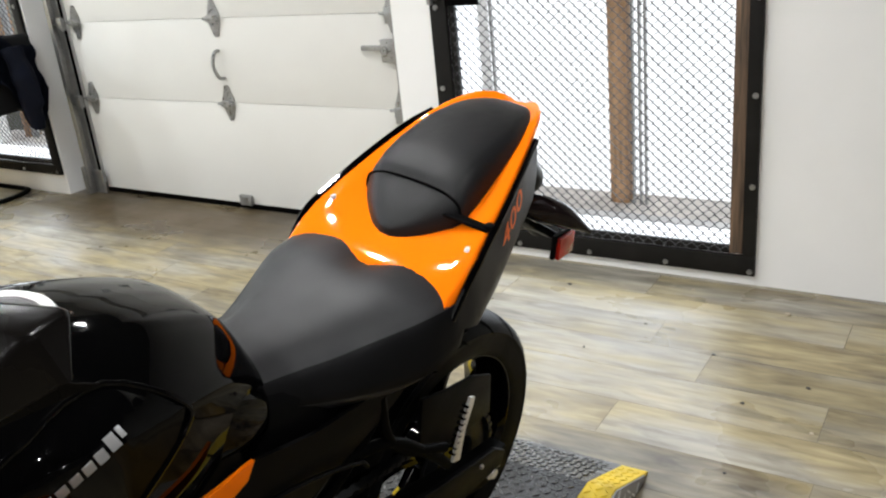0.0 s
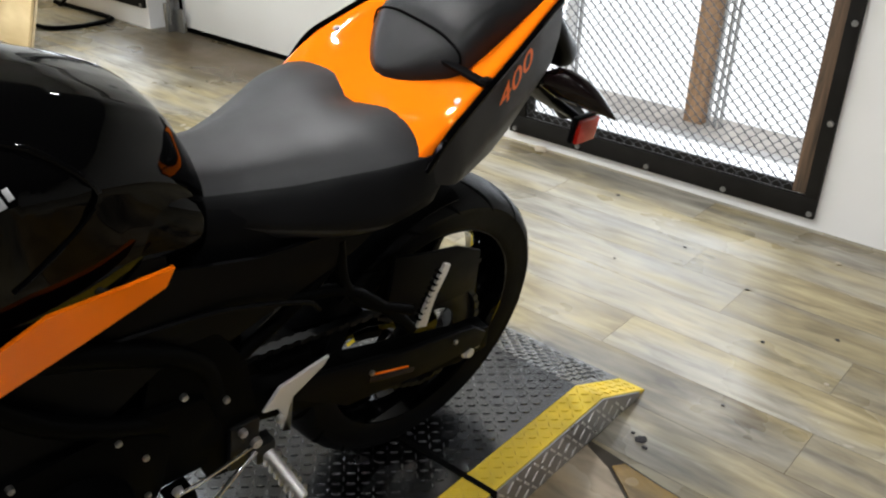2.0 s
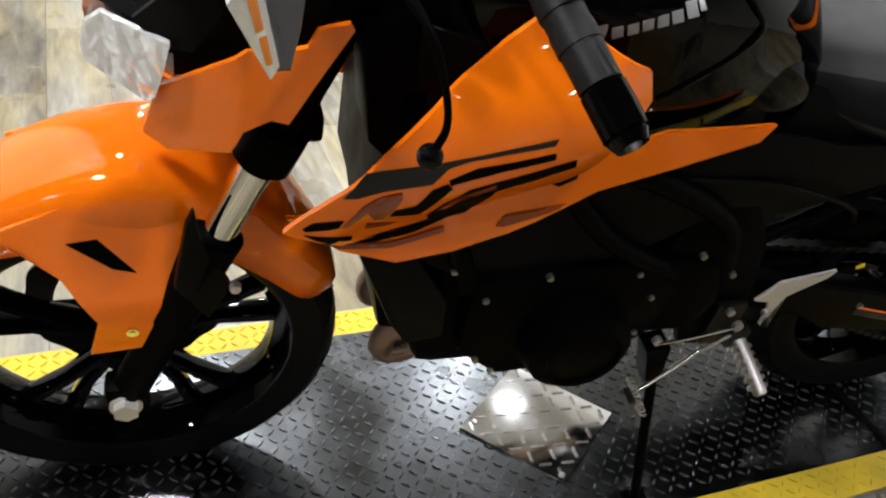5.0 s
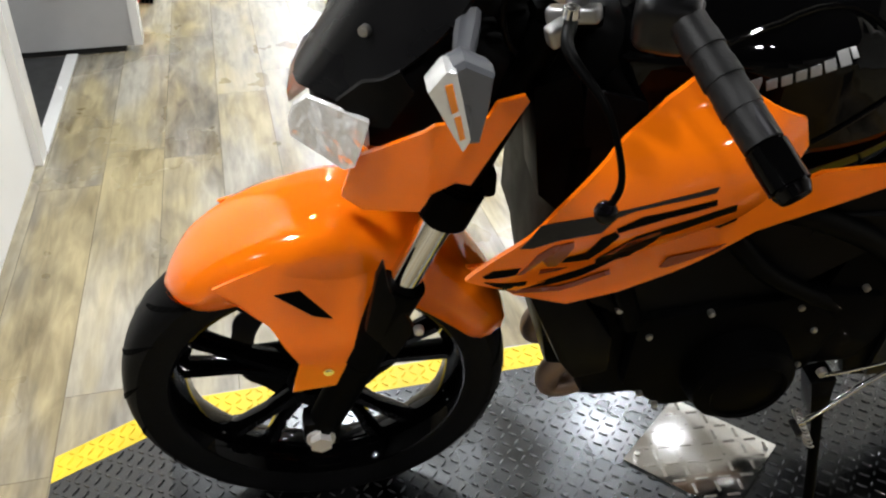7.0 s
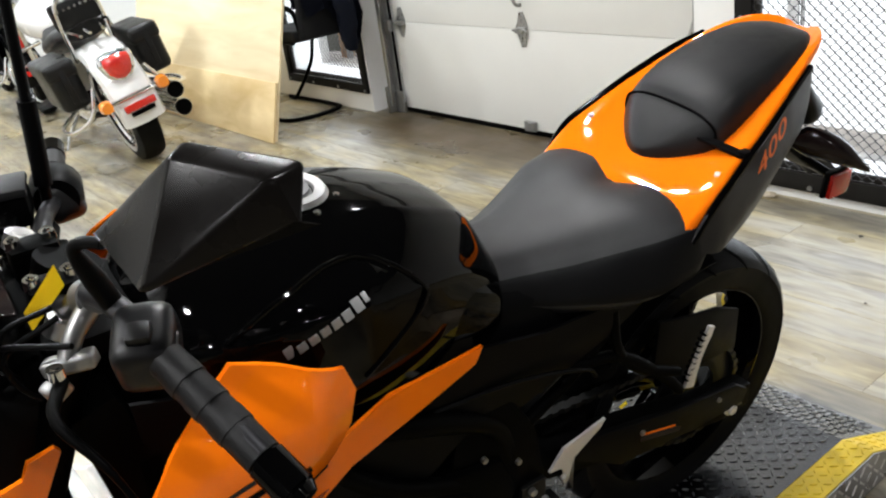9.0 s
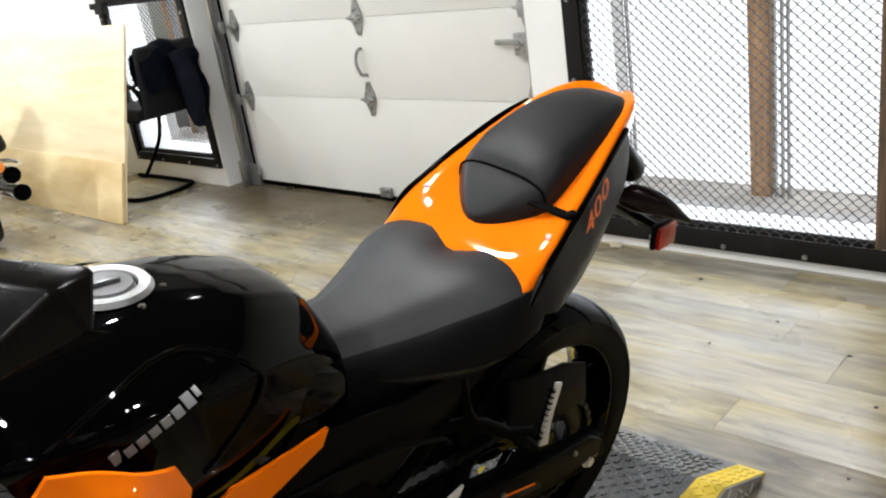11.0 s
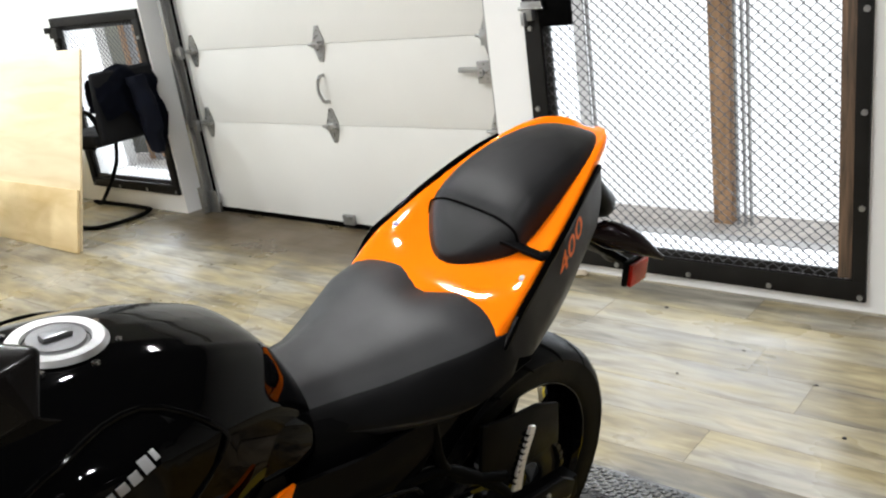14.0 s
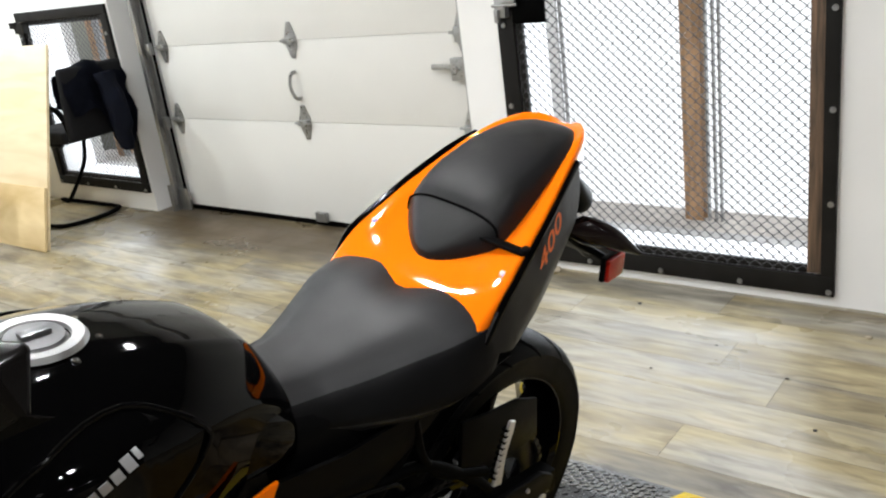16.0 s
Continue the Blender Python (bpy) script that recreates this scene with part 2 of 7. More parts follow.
SIGNAL_GREY = mat("signal_body_grey", (0.085, 0.089, 0.100), 0.30)
DARK_STALK = mat("stalk_grey", (0.055, 0.057, 0.064), 0.45, spec=0.3)
STICKER_YELLOW = mat("yellow_sticker", (0.85, 0.66, 0.02), 0.45)
YELLOW_PAINT = mat("worn_yellow_paint", (0.80, 0.57, 0.030), 0.60, var=0.3, scale=10, bump=0.2)
PLATE_DARK = mat("dark_tread_plate", (0.135, 0.137, 0.142), 0.24, metal=1.0, var=0.22, scale=9)
LUG_WORN = mat("worn_tread_lugs", (0.24, 0.24, 0.243), 0.26, metal=1.0, var=0.35, scale=6)
PLATE_BRIGHT = mat("bright_tread_plate", (0.36, 0.36, 0.365), 0.32, metal=0.9, var=0.2, scale=9)
LUG_BRIGHT = mat("polished_tread_lugs", (0.80, 0.80, 0.79), 0.34, metal=0.7, var=0.2, scale=12)
WALL_WHITE = mat("white_wall_paint", (0.80, 0.79, 0.77), 0.6, var=0.035, scale=5, bump=0.25, bump_scale=160)
DOOR_WHITE = mat("cream_steel_door", (0.67, 0.655, 0.615), 0.42, var=0.03, scale=5, bump=0.2, bump_scale=240)
CEIL_DARK = mat("dark_ceiling_paint", (0.035, 0.034, 0.033), 0.8, var=0.15)
CEIL_GREY = mat("grey_ceiling_paint", (0.40, 0.40, 0.39), 0.8, var=0.05)
ZINC = mat("zinc_plated_steel", (0.34, 0.34, 0.33), 0.32, metal=0.75, var=0.3, scale=60)
GALV = mat("galvanised_steel", (0.34, 0.34, 0.335), 0.38, metal=0.9, var=0.2, scale=40)
FRAME_STEEL = mat("dark_painted_steel", (0.009, 0.008, 0.007), 0.55, spec=0.14, var=0.5, scale=16, bump=0.3, bump_scale=120)
MESH_STEEL = mat("black_expanded_metal", (0.050, 0.050, 0.053), 0.5, metal=0.2, var=0.3)
RUST_WOOD = wood("old_brown_wood", (0.22, 0.12, 0.055), (0.50, 0.30, 0.16), 4.0, (12, 12, 1), 0.7)
DARK_WOOD = wood("dark_stained_wood", (0.035, 0.024, 0.015), (0.20, 0.120, 0.070), 5.0, (14, 14, 1), 0.75)
SILL_DIRT = mat("dusty_sill", (0.58, 0.54, 0.49), 0.85, var=0.4, scale=12, bump=0.6, bump_scale=60)
SILL_WHITE = mat("dusty_white_sill", (0.70, 0.69, 0.67), 0.8, var=0.2, scale=10, bump=0.4, bump_scale=80)
PLY = wood("pine_plywood", (0.66, 0.52, 0.30), (0.80, 0.68, 0.46), 1.5, (1, 7, 7), 0.55)
PLY_LOW = wood("knotty_plywood", (0.50, 0.34, 0.14), (0.76, 0.60, 0.34), 2.2, (1, 3.0, 3.0), 0.55)
PLANK = wood("weathered_vinyl_plank", (0.107, 0.082, 0.047), (0.430, 0.370, 0.243), 3.0, (1.9, 8, 8), 0.33, spread=0.15, bump=0.12, stains=0.46, soft=0.17, grain=0.20)
SLATE = wood("brown_slate", (0.060, 0.038, 0.014), (0.34, 0.235, 0.105), 5.0, (1.2, 3, 3), 0.22, spread=0.15, soft=0.11, bump=0.5, bump_stretch=12, stains=0.35)
GROUT = mat("dark_grout", (0.030, 0.023, 0.014), 0.9)
JOINT = mat("floor_joint", (0.10, 0.08, 0.05), 0.8)
NAVY = mat("navy_cloth", (0.0022, 0.0032, 0.0085), 0.85, spec=0.15, var=0.3, bump=0.5, bump_scale=500)
CHAIR_CLOTH = mat("black_chair_cloth", (0.006, 0.006, 0.007), 0.85, spec=0.2, var=0.2, bump=0.4, bump_scale=600)
RED_PLASTIC = mat("red_plastic", (0.62, 0.03, 0.015), 0.35, coat=0.3)
WHITE_PAINT = mat("white_gloss_paint", (0.78, 0.77, 0.75), 0.2, coat=0.7, var=0.04)
BLUE_PLASTIC = mat("blue_plastic", (0.03, 0.10, 0.28), 0.45)
GREY_PANEL = mat("grey_wall_panel", (0.42, 0.42, 0.42), 0.6, var=0.06, bump=0.2)
DARK_WALL = mat("low_bounce_wall_grey", (0.085, 0.085, 0.085), 0.7, var=0.10, bump=0.2)
SHADE_DARK = mat("painted_shade_dark", (0.02, 0.02, 0.02), 0.8)
LEATHER = mat("black_leather", (0.004, 0.004, 0.004), 0.35, spec=0.3, var=0.2, bump=0.3, bump_scale=300)
CABLE_YELLOW = mat("yellow_cable", (0.65, 0.55, 0.03), 0.5)
BEIGE = mat("beige_outlet_plate", (0.55, 0.46, 0.33), 0.5)
OUTSIDE = glow("overcast_daylight", (0.97, 0.985, 1.0), 1.35)
GLASS = bpy.data.materials.new("tinted_windscreen")
GLASS.use_nodes = True
gb = GLASS.node_tree.nodes["Principled BSDF"]
gb.inputs["Base Color"].default_value = (0.42, 0.43, 0.43, 1)
gb.inputs["Roughness"].default_value = 0.03
gb.inputs["Transmission Weight"].default_value = 1.0

# ---- mesh helpers ----
def mesh_object(name, bm, material, smooth=True, angle=38):
    me = bpy.data.meshes.new(name)
    bmesh.ops.recalc_face_normals(bm, faces=bm.faces)
    if smooth:
        for f in bm.faces:
            f.smooth = True
        lim = radians(angle)
        for e in bm.edges:
            if len(e.link_faces) == 2 and e.calc_face_angle(0) > lim:
                e.smooth = False
    bm.to_mesh(me)
    bm.free()
    me.materials.append(material)
    return new(name, me)


def part(name, bm, material, parent, label="", smooth=True, angle=38):
    """Links a bmesh as one mesh object under a thing or under a part."""
    ob = mesh_object(name, bm, material, smooth, angle)
    ob.parent = parent
    if label:
        tagged(ob, label)
    return ob


def thing(name, label, category, m=None, group="", kind=""):
    """An Empty at the base of a thing that parents its parts."""
    ob = new(name)
    ob.empty_display_size = 0.05
    if m is not None:
        ob.matrix_world = m
    return tagged(ob, label, category, group, kind)


def join(*bms):
    out = bms[0]
    for b in bms[1:]:
        me = bpy.data.meshes.new("tmp")
        b.to_mesh(me)
        b.free()
        out.from_mesh(me)
        bpy.data.meshes.remove(me)
    return out


def box(c, s, bevel=0.0, m=None, seg=2):
    bm = bmesh.new()
    bmesh.ops.create_cube(bm, size=1, matrix=Matrix.Translation(c) @ Matrix.Diagonal((*s, 1)))
    if bevel:
        bmesh.ops.bevel(bm, geom=bm.edges[:], offset=bevel, segments=seg, affect="EDGES", profile=0.6)
    if m is not None:
        bm.transform(m)
    return bm


def cyl(p0, p1, r0, r1=None, n=24, cap=True, bevel=0.0):
    p0, p1 = Vector(p0), Vector(p1)
    bm = bmesh.new()
    d = p1 - p0
    bmesh.ops.create_cone(bm, cap_ends=cap, segments=n, radius1=r0, radius2=r0 if r1 is None else r1, depth=d.length)
    if bevel:
        ed = [e for e in bm.edges if len(e.link_faces) == 2 and e.calc_face_angle(0) > 1.0]
        bmesh.ops.bevel(bm, geom=ed, offset=bevel, segments=2, affect="EDGES")
    bm.transform(Matrix.Translation((p0 + p1) / 2) @ d.to_track_quat("Z", "Y").to_matrix().to_4x4())
    return bm


def curve_points(pts, n):
    """Catmull-Rom through rows of numbers, n steps a span."""
    P = [np.array(p, float) for p in pts]
    P = [2 * P[0] - P[1]] + P + [2 * P[-1] - P[-2]]
    out = []
    for i in range(1, len(P) - 2):
        a, b, c, d = P[i - 1:i + 3]
        for k in range(n):
            t = k / n
            out.append(0.5 * (2 * b + (c - a) * t + (2 * a - 5 * b + 4 * c - d) * t * t + (3 * b - a - 3 * c + d) * t ** 3))
    out.append(P[-2])
    return out


def tube(pts, r, n=10, steps=6, radii=None):
    """A round bar swept along a smooth line."""
    line = [Vector(p) for p in (curve_points(pts, steps) if steps > 1 and len(pts) > 2 else pts)]
    bm = bmesh.new()
    up, rings = Vector((0.13, 0.31, 0.94)), []
    for i, p in enumerate(line):
        d = (line[min(i + 1, len(line) - 1)] - line[max(i - 1, 0)]).normalized()
        u = up - d * up.dot(d)
        if u.length < 1e-3:
            u = d.orthogonal()
        u.normalize()
        up = u
        v = d.cross(u)
        rr = r if radii is None else float(np.interp(i / (len(line) - 1), np.linspace(0, 1, len(radii)), radii))
        rings.append([bm.verts.new(p + rr * (math.cos(a) * u + math.sin(a) * v)) for a in (2 * math.pi * k / n for k in range(n))])
    for a, b in zip(rings, rings[1:]):
        for k in range(n):
            bm.faces.new((a[k], a[(k + 1) % n], b[(k + 1) % n], b[k]))
    bm.faces.new(rings[0][::-1])
    bm.faces.new(rings[-1])
    return bm


def loft(rings, caps=True, closed=True):
    """A skin over rings of equally many points."""
    bm = bmesh.new()
    R = [[bm.verts.new(p) for p in ring] for ring in rings]
    n = len(R[0])
    for a, b in zip(R, R[1:]):
        for k in range(n if closed else n - 1):
            bm.faces.new((a[k], a[(k + 1) % n], b[(k + 1) % n], b[k]))
    if caps and closed:
        bm.faces.new(R[0][::-1])
        bm.faces.new(R[-1])
    return bm


def prism(profile, y0, y1, bevel=0.0, axis="y", seg=2):
    """A plate of the outline (x, z), from y0 to y1."""
    bm = bmesh.new()
    lo = [bm.verts.new((x, y0, z)) for x, z in profile]
    hi = [bm.verts.new((x, y1, z)) for x, z in profile]
    n = len(profile)
    bm.faces.new(lo)
    bm.faces.new(hi[::-1])
    for k in range(n):
        bm.faces.new((lo[k], hi[k], hi[(k + 1) % n], lo[(k + 1) % n]))
    bmesh.ops.recalc_face_normals(bm, faces=bm.faces)
    if bevel:
        bmesh.ops.bevel(bm, geom=bm.edges[:], offset=bevel, segments=seg, affect="EDGES", profile=0.6)
    return bm


def bowed(profile, inner, outer, thick=0.004, bevel=0.002, cuts=5):
    """A thin panel with the outline (x, z) whose side distance y = outer(x, z) bulges; thick inwards."""
    bm = bmesh.new()
    f = bm.faces.new([bm.verts.new((x, 0, z)) for x, z in profile])
    bmesh.ops.triangulate(bm, faces=[f])
    for _ in range(cuts):
        long = [e for e in bm.edges if e.calc_length() > 0.022]
        if not long:
            break
        bmesh.ops.subdivide_edges(bm, edges=long, cuts=1)
        bmesh.ops.triangulate(bm, faces=[q for q in bm.faces if len(q.verts) > 3])
    top = bm.faces[:]
    ext = bmesh.ops.extrude_face_region(bm, geom=top)
    back = [g for g in ext["geom"] if isinstance(g, bmesh.types.BMVert)]
    bs = set(back)
    for v in bm.verts:
        y = outer(v.co.x, v.co.z)
        v.co.y = y - (math.copysign(thick, y) if v in bs else 0)
    bmesh.ops.recalc_face_normals(bm, faces=bm.faces)
    return bm


def lathe(profile, centre, n=48, axis="y", closed=True, a0=0.0, a1=2 * math.pi):
    """Turns the outline (radius, side) round an axis through centre."""
    bm = bmesh.new()
    full = abs(a1 - a0 - 2 * math.pi) < 1e-6
    cols = []
    for k in range(n if full else n + 1):
        a = a0 + (a1 - a0) * k / n
        col = []
        for r, s in profile:
            if axis == "y":
                q = (r * math.cos(a), s, r * math.sin(a))
            elif axis == "x":
                q = (s, r * math.cos(a), r * math.sin(a))
            else:
                q = (r * math.cos(a), r * math.sin(a), s)
            col.append(bm.verts.new(Vector(centre) + Vector(q)))
        cols.append(col)
    m = len(profile)
    for i in range(len(cols) if full else len(cols) - 1):
        a, b = cols[i], cols[(i + 1) % len(cols)]
        for k in range(m if closed else m - 1):
            bm.faces.new((a[k], a[(k + 1) % m], b[(k + 1) % m], b[k]))
    return bm


def bolt(p, d, r=0.006, h=0.004, n=12):
    p, d = Vector(p), Vector(d).normalized()
    bm = cyl(p - d * 0.004, p + d * h, r, r * 0.9, n)
    return join(bm, cyl(p + d * h * 0.99, p + d * (h + 0.0015), r * 0.55, r * 0.5, 6))


def mirrored(bm):
    """A copy of the bmesh mirrored to the other side (y to -y)."""
    c = bm.copy()
    for v in c.verts:
        v.co.y = -v.co.y
    bmesh.ops.reverse_faces(c, faces=c.faces)
    return c


# ---- the room ----
WALL_Y, DOOR_Y = 3.42, 3.535
XL, XR, YF = -15.0, 6.8, -3.2
WIN = (-1.655, -0.358, 0.042, 1.30)
LWIN = (-5.475, -4.415, 0.125, 1.285)
DOOR = (-4.19, -1.905)


def slab(name, a, b, material, label="", category="wall"):
    c = [(p + q) / 2 for p, q in zip(a, b)]
    s = [abs(q - p) for p, q in zip(a, b)]
    return tagged(mesh_object(name, box(c, s), material, False), label, category, kind="structure")


DY = WALL_Y + 0.32
tagged(mesh_object("floor", box(((XL + XR) / 2, (YF + DY) / 2, -0.06), (XR - XL, DY - YF, 0.12)), JOINT, False), "dark subfloor under weathered wood-look planks", "floor", kind="structure")
slab("ceiling", (-2.2, YF, CEILING), (XR, DY, CEILING + 0.1), CEIL_DARK, "plain dark painted workshop ceiling", "ceiling")
slab("ceiling_aisle", (XL, YF, CEILING), (-2.2, DY, CEILING + 0.1), CEIL_GREY, "plain grey painted ceiling over the aisle", "ceiling")


def wall_with_openings(name, x0, x1, holes, label):
    """A wall along x, from WALL_Y back, cut by openings (x0, x1, z0, z1)."""
    bm = bmesh.new()
    xs = sorted({x0, x1, *(h[0] for h in holes), *(h[1] for h in holes)})
    for a, b in zip(xs, xs[1:]):
        spans = [(h[2], h[3]) for h in holes if h[0] < (a + b) / 2 < h[1]]
        z = 0.0
        for lo, hi in sorted(spans) + [(CEILING, CEILING)]:
            if lo > z + 1e-4:
                bm = join(bm, box(((a + b) / 2, WALL_Y + 0.16, (z + lo) / 2), (b - a, 0.32, lo - z)))
            z = hi
    bmesh.ops.remove_doubles(bm, verts=bm.verts, dist=1e-4)
    return tagged(mesh_object(name, bm, WALL_WHITE, False), label, "wall", kind="structure")


wall_with_openings("wall_north", XL, XR, [(WIN[0] + 0.07, WIN[1] - 0.07, WIN[2] + 0.05, WIN[3] - 0.05), (LWIN[0] + 0.07, LWIN[1] - 0.07, LWIN[2] + 0.05, LWIN[3] - 0.05), (-4.40, -1.86, 0.0, 2.36)], "white painted wall with a garage door and two caged windows")
# unseen closing walls, dark so little light bounces onto the bike
slab("wall_east", (XR, YF, 0), (XR + 0.15, DY, CEILING), DARK_WALL, "plain unseen side wall, kept dark to cut bounce light")
slab("wall_south", (-2.4, YF - 0.15, 0), (XR, YF, CEILING), DARK_WALL, "plain unseen wall, kept dark to cut bounce light")
slab("wall_west", (XL - 0.15, -0.6, 0), (XL, DY, CEILING), WALL_WHITE, "plain white painted end wall")
slab("wall_behind_door", (-4.42, DY, 0), (-1.84, DY + 0.05, CEILING), WALL_WHITE, "dark backing behind the garage door")


# sectional garage door
def garage_door():
    d = thing("garage_door", "closed cream sectional overhead door with steel hinges", "garage door", kind="structure")
    d.name = "door_1"
    seams = [0.03, 0.577, 1.004, 1.431, 1.858, 2.30]
    x0, x1 = DOOR
    for a, b in zip(seams, seams[1:]):
        bm = box(((x0 + x1) / 2, DOOR_Y + 0.025, (a + b) / 2), (x1 - x0, 0.044, b - a - 0.0018), 0.0015)
        part("panel", bm, DOOR_WHITE, d)
    part("weather_strip", box(((x0 + x1) / 2, DOOR_Y + 0.025, 0.016), (x1 - x0, 0.05, 0.03), 0.008), MATT_BLACK, d, "black rubber bottom seal")
    for z in seams[1:-1]:
        for x in (x0 + 0.075, -3.023, x1 - 0.03):
            part("hinge", hinge_mesh(x, z), ZINC, d, "galvanised hinge")
    # lift handle
    part("handle", tube([(-3.03, DOOR_Y - 0.002, 0.845), (-3.036, DOOR_Y - 0.03, 0.835), (-3.045, DOOR_Y - 0.042, 0.775), (-3.03, DOOR_Y - 0.03, 0.715), (-3.02, DOOR_Y - 0.002, 0.705)], 0.009), ZINC, d, "curved steel lift handle")
    # side latch
    lb = join(box((-1.955, DOOR_Y - 0.02, 0.845), (0.085, 0.03, 0.10), 0.004), box((-2.045, DOOR_Y - 0.028, 0.857), (0.12, 0.016, 0.024), 0.005), cyl((-1.975, DOOR_Y - 0.045, 0.845), (-1.975, DOOR_Y, 0.845), 0.018))
    part("latch", lb, ZINC, d, "galvanised slide latch")
    for x in (-3.015, -2.35):
        part("bottom_clip", join(box((x, DOOR_Y - 0.012, 0.055), (0.085, 0.02, 0.055), 0.003), box((x + 0.01, DOOR_Y - 0.02, 0.07), (0.04, 0.02, 0.02), 0.003)), GALV, d)
    return d


def hinge_mesh(x, z):
    y = DOOR_Y
    leaf = [(x - 0.012, z + 0.092), (x + 0.012, z + 0.092), (x + 0.04, z + 0.02), (x + 0.04, z - 0.02), (x + 0.012, z - 0.092), (x - 0.012, z - 0.092), (x - 0.04, z - 0.02), (x - 0.04, z + 0.02)]
    bm = prism(leaf, y - 0.004, y + 0.002)
    bm = join(bm, box((x, y - 0.018, z), (0.060, 0.026, 0.030), 0.004), cyl((x - 0.055, y - 0.022, z), (x + 0.05, y - 0.022, z), 0.007, n=12))
    for dz in (-0.07, -0.04, 0.04, 0.07):
        bm = join(bm, cyl((x, y - 0.009, z + dz), (x, y, z + dz), 0.006, n=8))
    return bm


garage_door()


def door_track(x, side):
    t = thing("door_track", "galvanised vertical roller track beside the garage door", "door track")
    y = DOOR_Y - 0.03
    bm = join(box((x, y, 1.2), (0.05, 0.004, 2.3)), box((x - side * 0.025, y - 0.025, 1.2), (0.004, 0.05, 2.3)), box((x - side * 0.010, y - 0.05, 1.2), (0.03, 0.004, 2.3)))
    part("rail", bm, GALV, t)
    part("foot_bracket", join(box((x - side * 0.03, y - 0.03, 0.09), (0.03, 0.07, 0.17), 0.004), box((x + side * 0.03, y - 0.01, 0.075), (0.09, 0.012, 0.14), 0.003)), GALV, t, "galvanised bottom bracket")
    for z in (0.56, 1.0, 1.43):
        part("roller_bracket", join(box((x + side * 0.03, y - 0.015, z), (0.05, 0.03, 0.07), 0.004), cyl((x - side * 0.03, y - 0.02, z), (x + side * 0.06, y - 0.02, z), 0.009, n=10)), GALV, t)
    part("angle_iron", box((x - side * 0.05, DOOR_Y + 0.0, 1.2), (0.012, 0.08, 2.35)), MATT_BLACK, t, "dark angle iron")
    return t


door_track(-4.225, 1)
door_track(-1.885, -1)


# caged windows
def zigzag(x0, x1, z0, z1, y, pw, ph, w, th):
    """Expanded metal: rows of zigzag strands that meet at the knots."""
    V, F = [], []
    rows, cols = int((z1 - z0) / ph), int((x1 - x0) / (pw / 2))
    for r in range(rows + 1):
        zc = z0 + r * ph
        flip = 1 if r % 2 else -1
        base = len(V)
        for c in range(2 * cols + 1):
            x = x0 + c * pw / 4
            side = 0 if c % 2 else (flip if (c // 2) % 2 else -flip)
            z = zc + side * (ph / 2 - w * 0.30)
            k = w * (0.52 if side else 0.25)
            for dy, dz in ((-th, -k), (-th * 0.2, k), (th, k), (th * 0.2, -k)):
                V.append((x, y + dy, z + dz))
        for c in range(2 * cols):
            a, b = base + 4 * c, base + 4 * c + 4
            for k in range(4):
                F.append((a + k, a + (k + 1) % 4, b + (k + 1) % 4, b + k))
    me = bpy.data.meshes.new("mesh_screen")
    me.from_pydata(V, [], F)
    me.update()
    return me


def cage_window(name, dims, label, right_plank, pw, ph):
    x0, x1, z0, z1 = dims
    w = thing(name, label, "window", kind="structure")
    y = WALL_Y - 0.012
    fw = 0.075 if right_plank else 0.058
    part("frame_bottom", box(((x0 + x1) / 2, y, z0 + fw / 2), (x1 - x0, 0.02, fw), 0.003), FRAME_STEEL, w)
    part("frame_top", box(((x0 + x1) / 2, y, z1 - fw / 2), (x1 - x0, 0.02, fw), 0.003), FRAME_STEEL, w)
    part("frame_side", box((x0 + fw / 2, y, (z0 + z1) / 2), (fw, 0.02, z1 - z0 - 2 * fw), 0.003), FRAME_STEEL, w)
    fr = 0.046 if right_plank else fw
    part("frame_side", box((x1 - fr / 2, y, (z0 + z1) / 2), (fr, 0.02, z1 - z0 - 2 * fw), 0.003), FRAME_STEEL, w)
    bw = 0.03
    for xx in ((x0 + fw + bw / 2,) if right_plank else (x0 + fw + bw / 2, x1 - fw - bw / 2)):
        part("mesh_edge_bar", box((xx, y + 0.016, (z0 + z1) / 2), (bw, 0.018, z1 - z0 - 2 * fw), 0.003), FRAME_STEEL, w)
    for zz in (z0 + fw + bw / 2, z1 - fw - bw / 2):
        part("mesh_edge_bar", box(((x0 + x1) / 2, y + 0.016, zz), (x1 - x0 - 2 * fw, 0.016, bw), 0.003), FRAME_STEEL, w)
    me = zigzag(x0 + fw, x1 - fr, z0 + fw, z1 - fw, y + 0.008, pw, ph, 0.0046, 0.0022)
    me.materials.append(MESH_STEEL)
    ob = new("mesh_screen", me)
    ob.parent = w
    tagged(ob, "black expanded metal mesh", kind="stuff")
    n = max(2, round((x1 - x0) / 0.32))
    edge = 0.017 if right_plank else 0.03
    for i in range(n + 1):
        xx = x1 - edge - (x1 - x0 - edge - 0.03) * i / n
        part("bolt", bolt((xx, y - 0.010, z0 + 0.018), (0, -1, 0), 0.011, 0.006), GALV, w)
    for i in range(1, 5):
        zz = z0 + 0.018 + 0.325 * i
        if zz < z1:
            for xx in (x0 + 0.03, x1 - edge):
                part("bolt", bolt((xx, y - 0.010, zz), (0, -1, 0), 0.011, 0.006), GALV, w)
    return w


big = cage_window("window_1", WIN, "large window behind a black expanded-metal security cage", True, 0.042, 0.0195)
small = cage_window("window_2", LWIN, "smaller window behind a black expanded-metal security cage", False, 0.042, 0.0195)
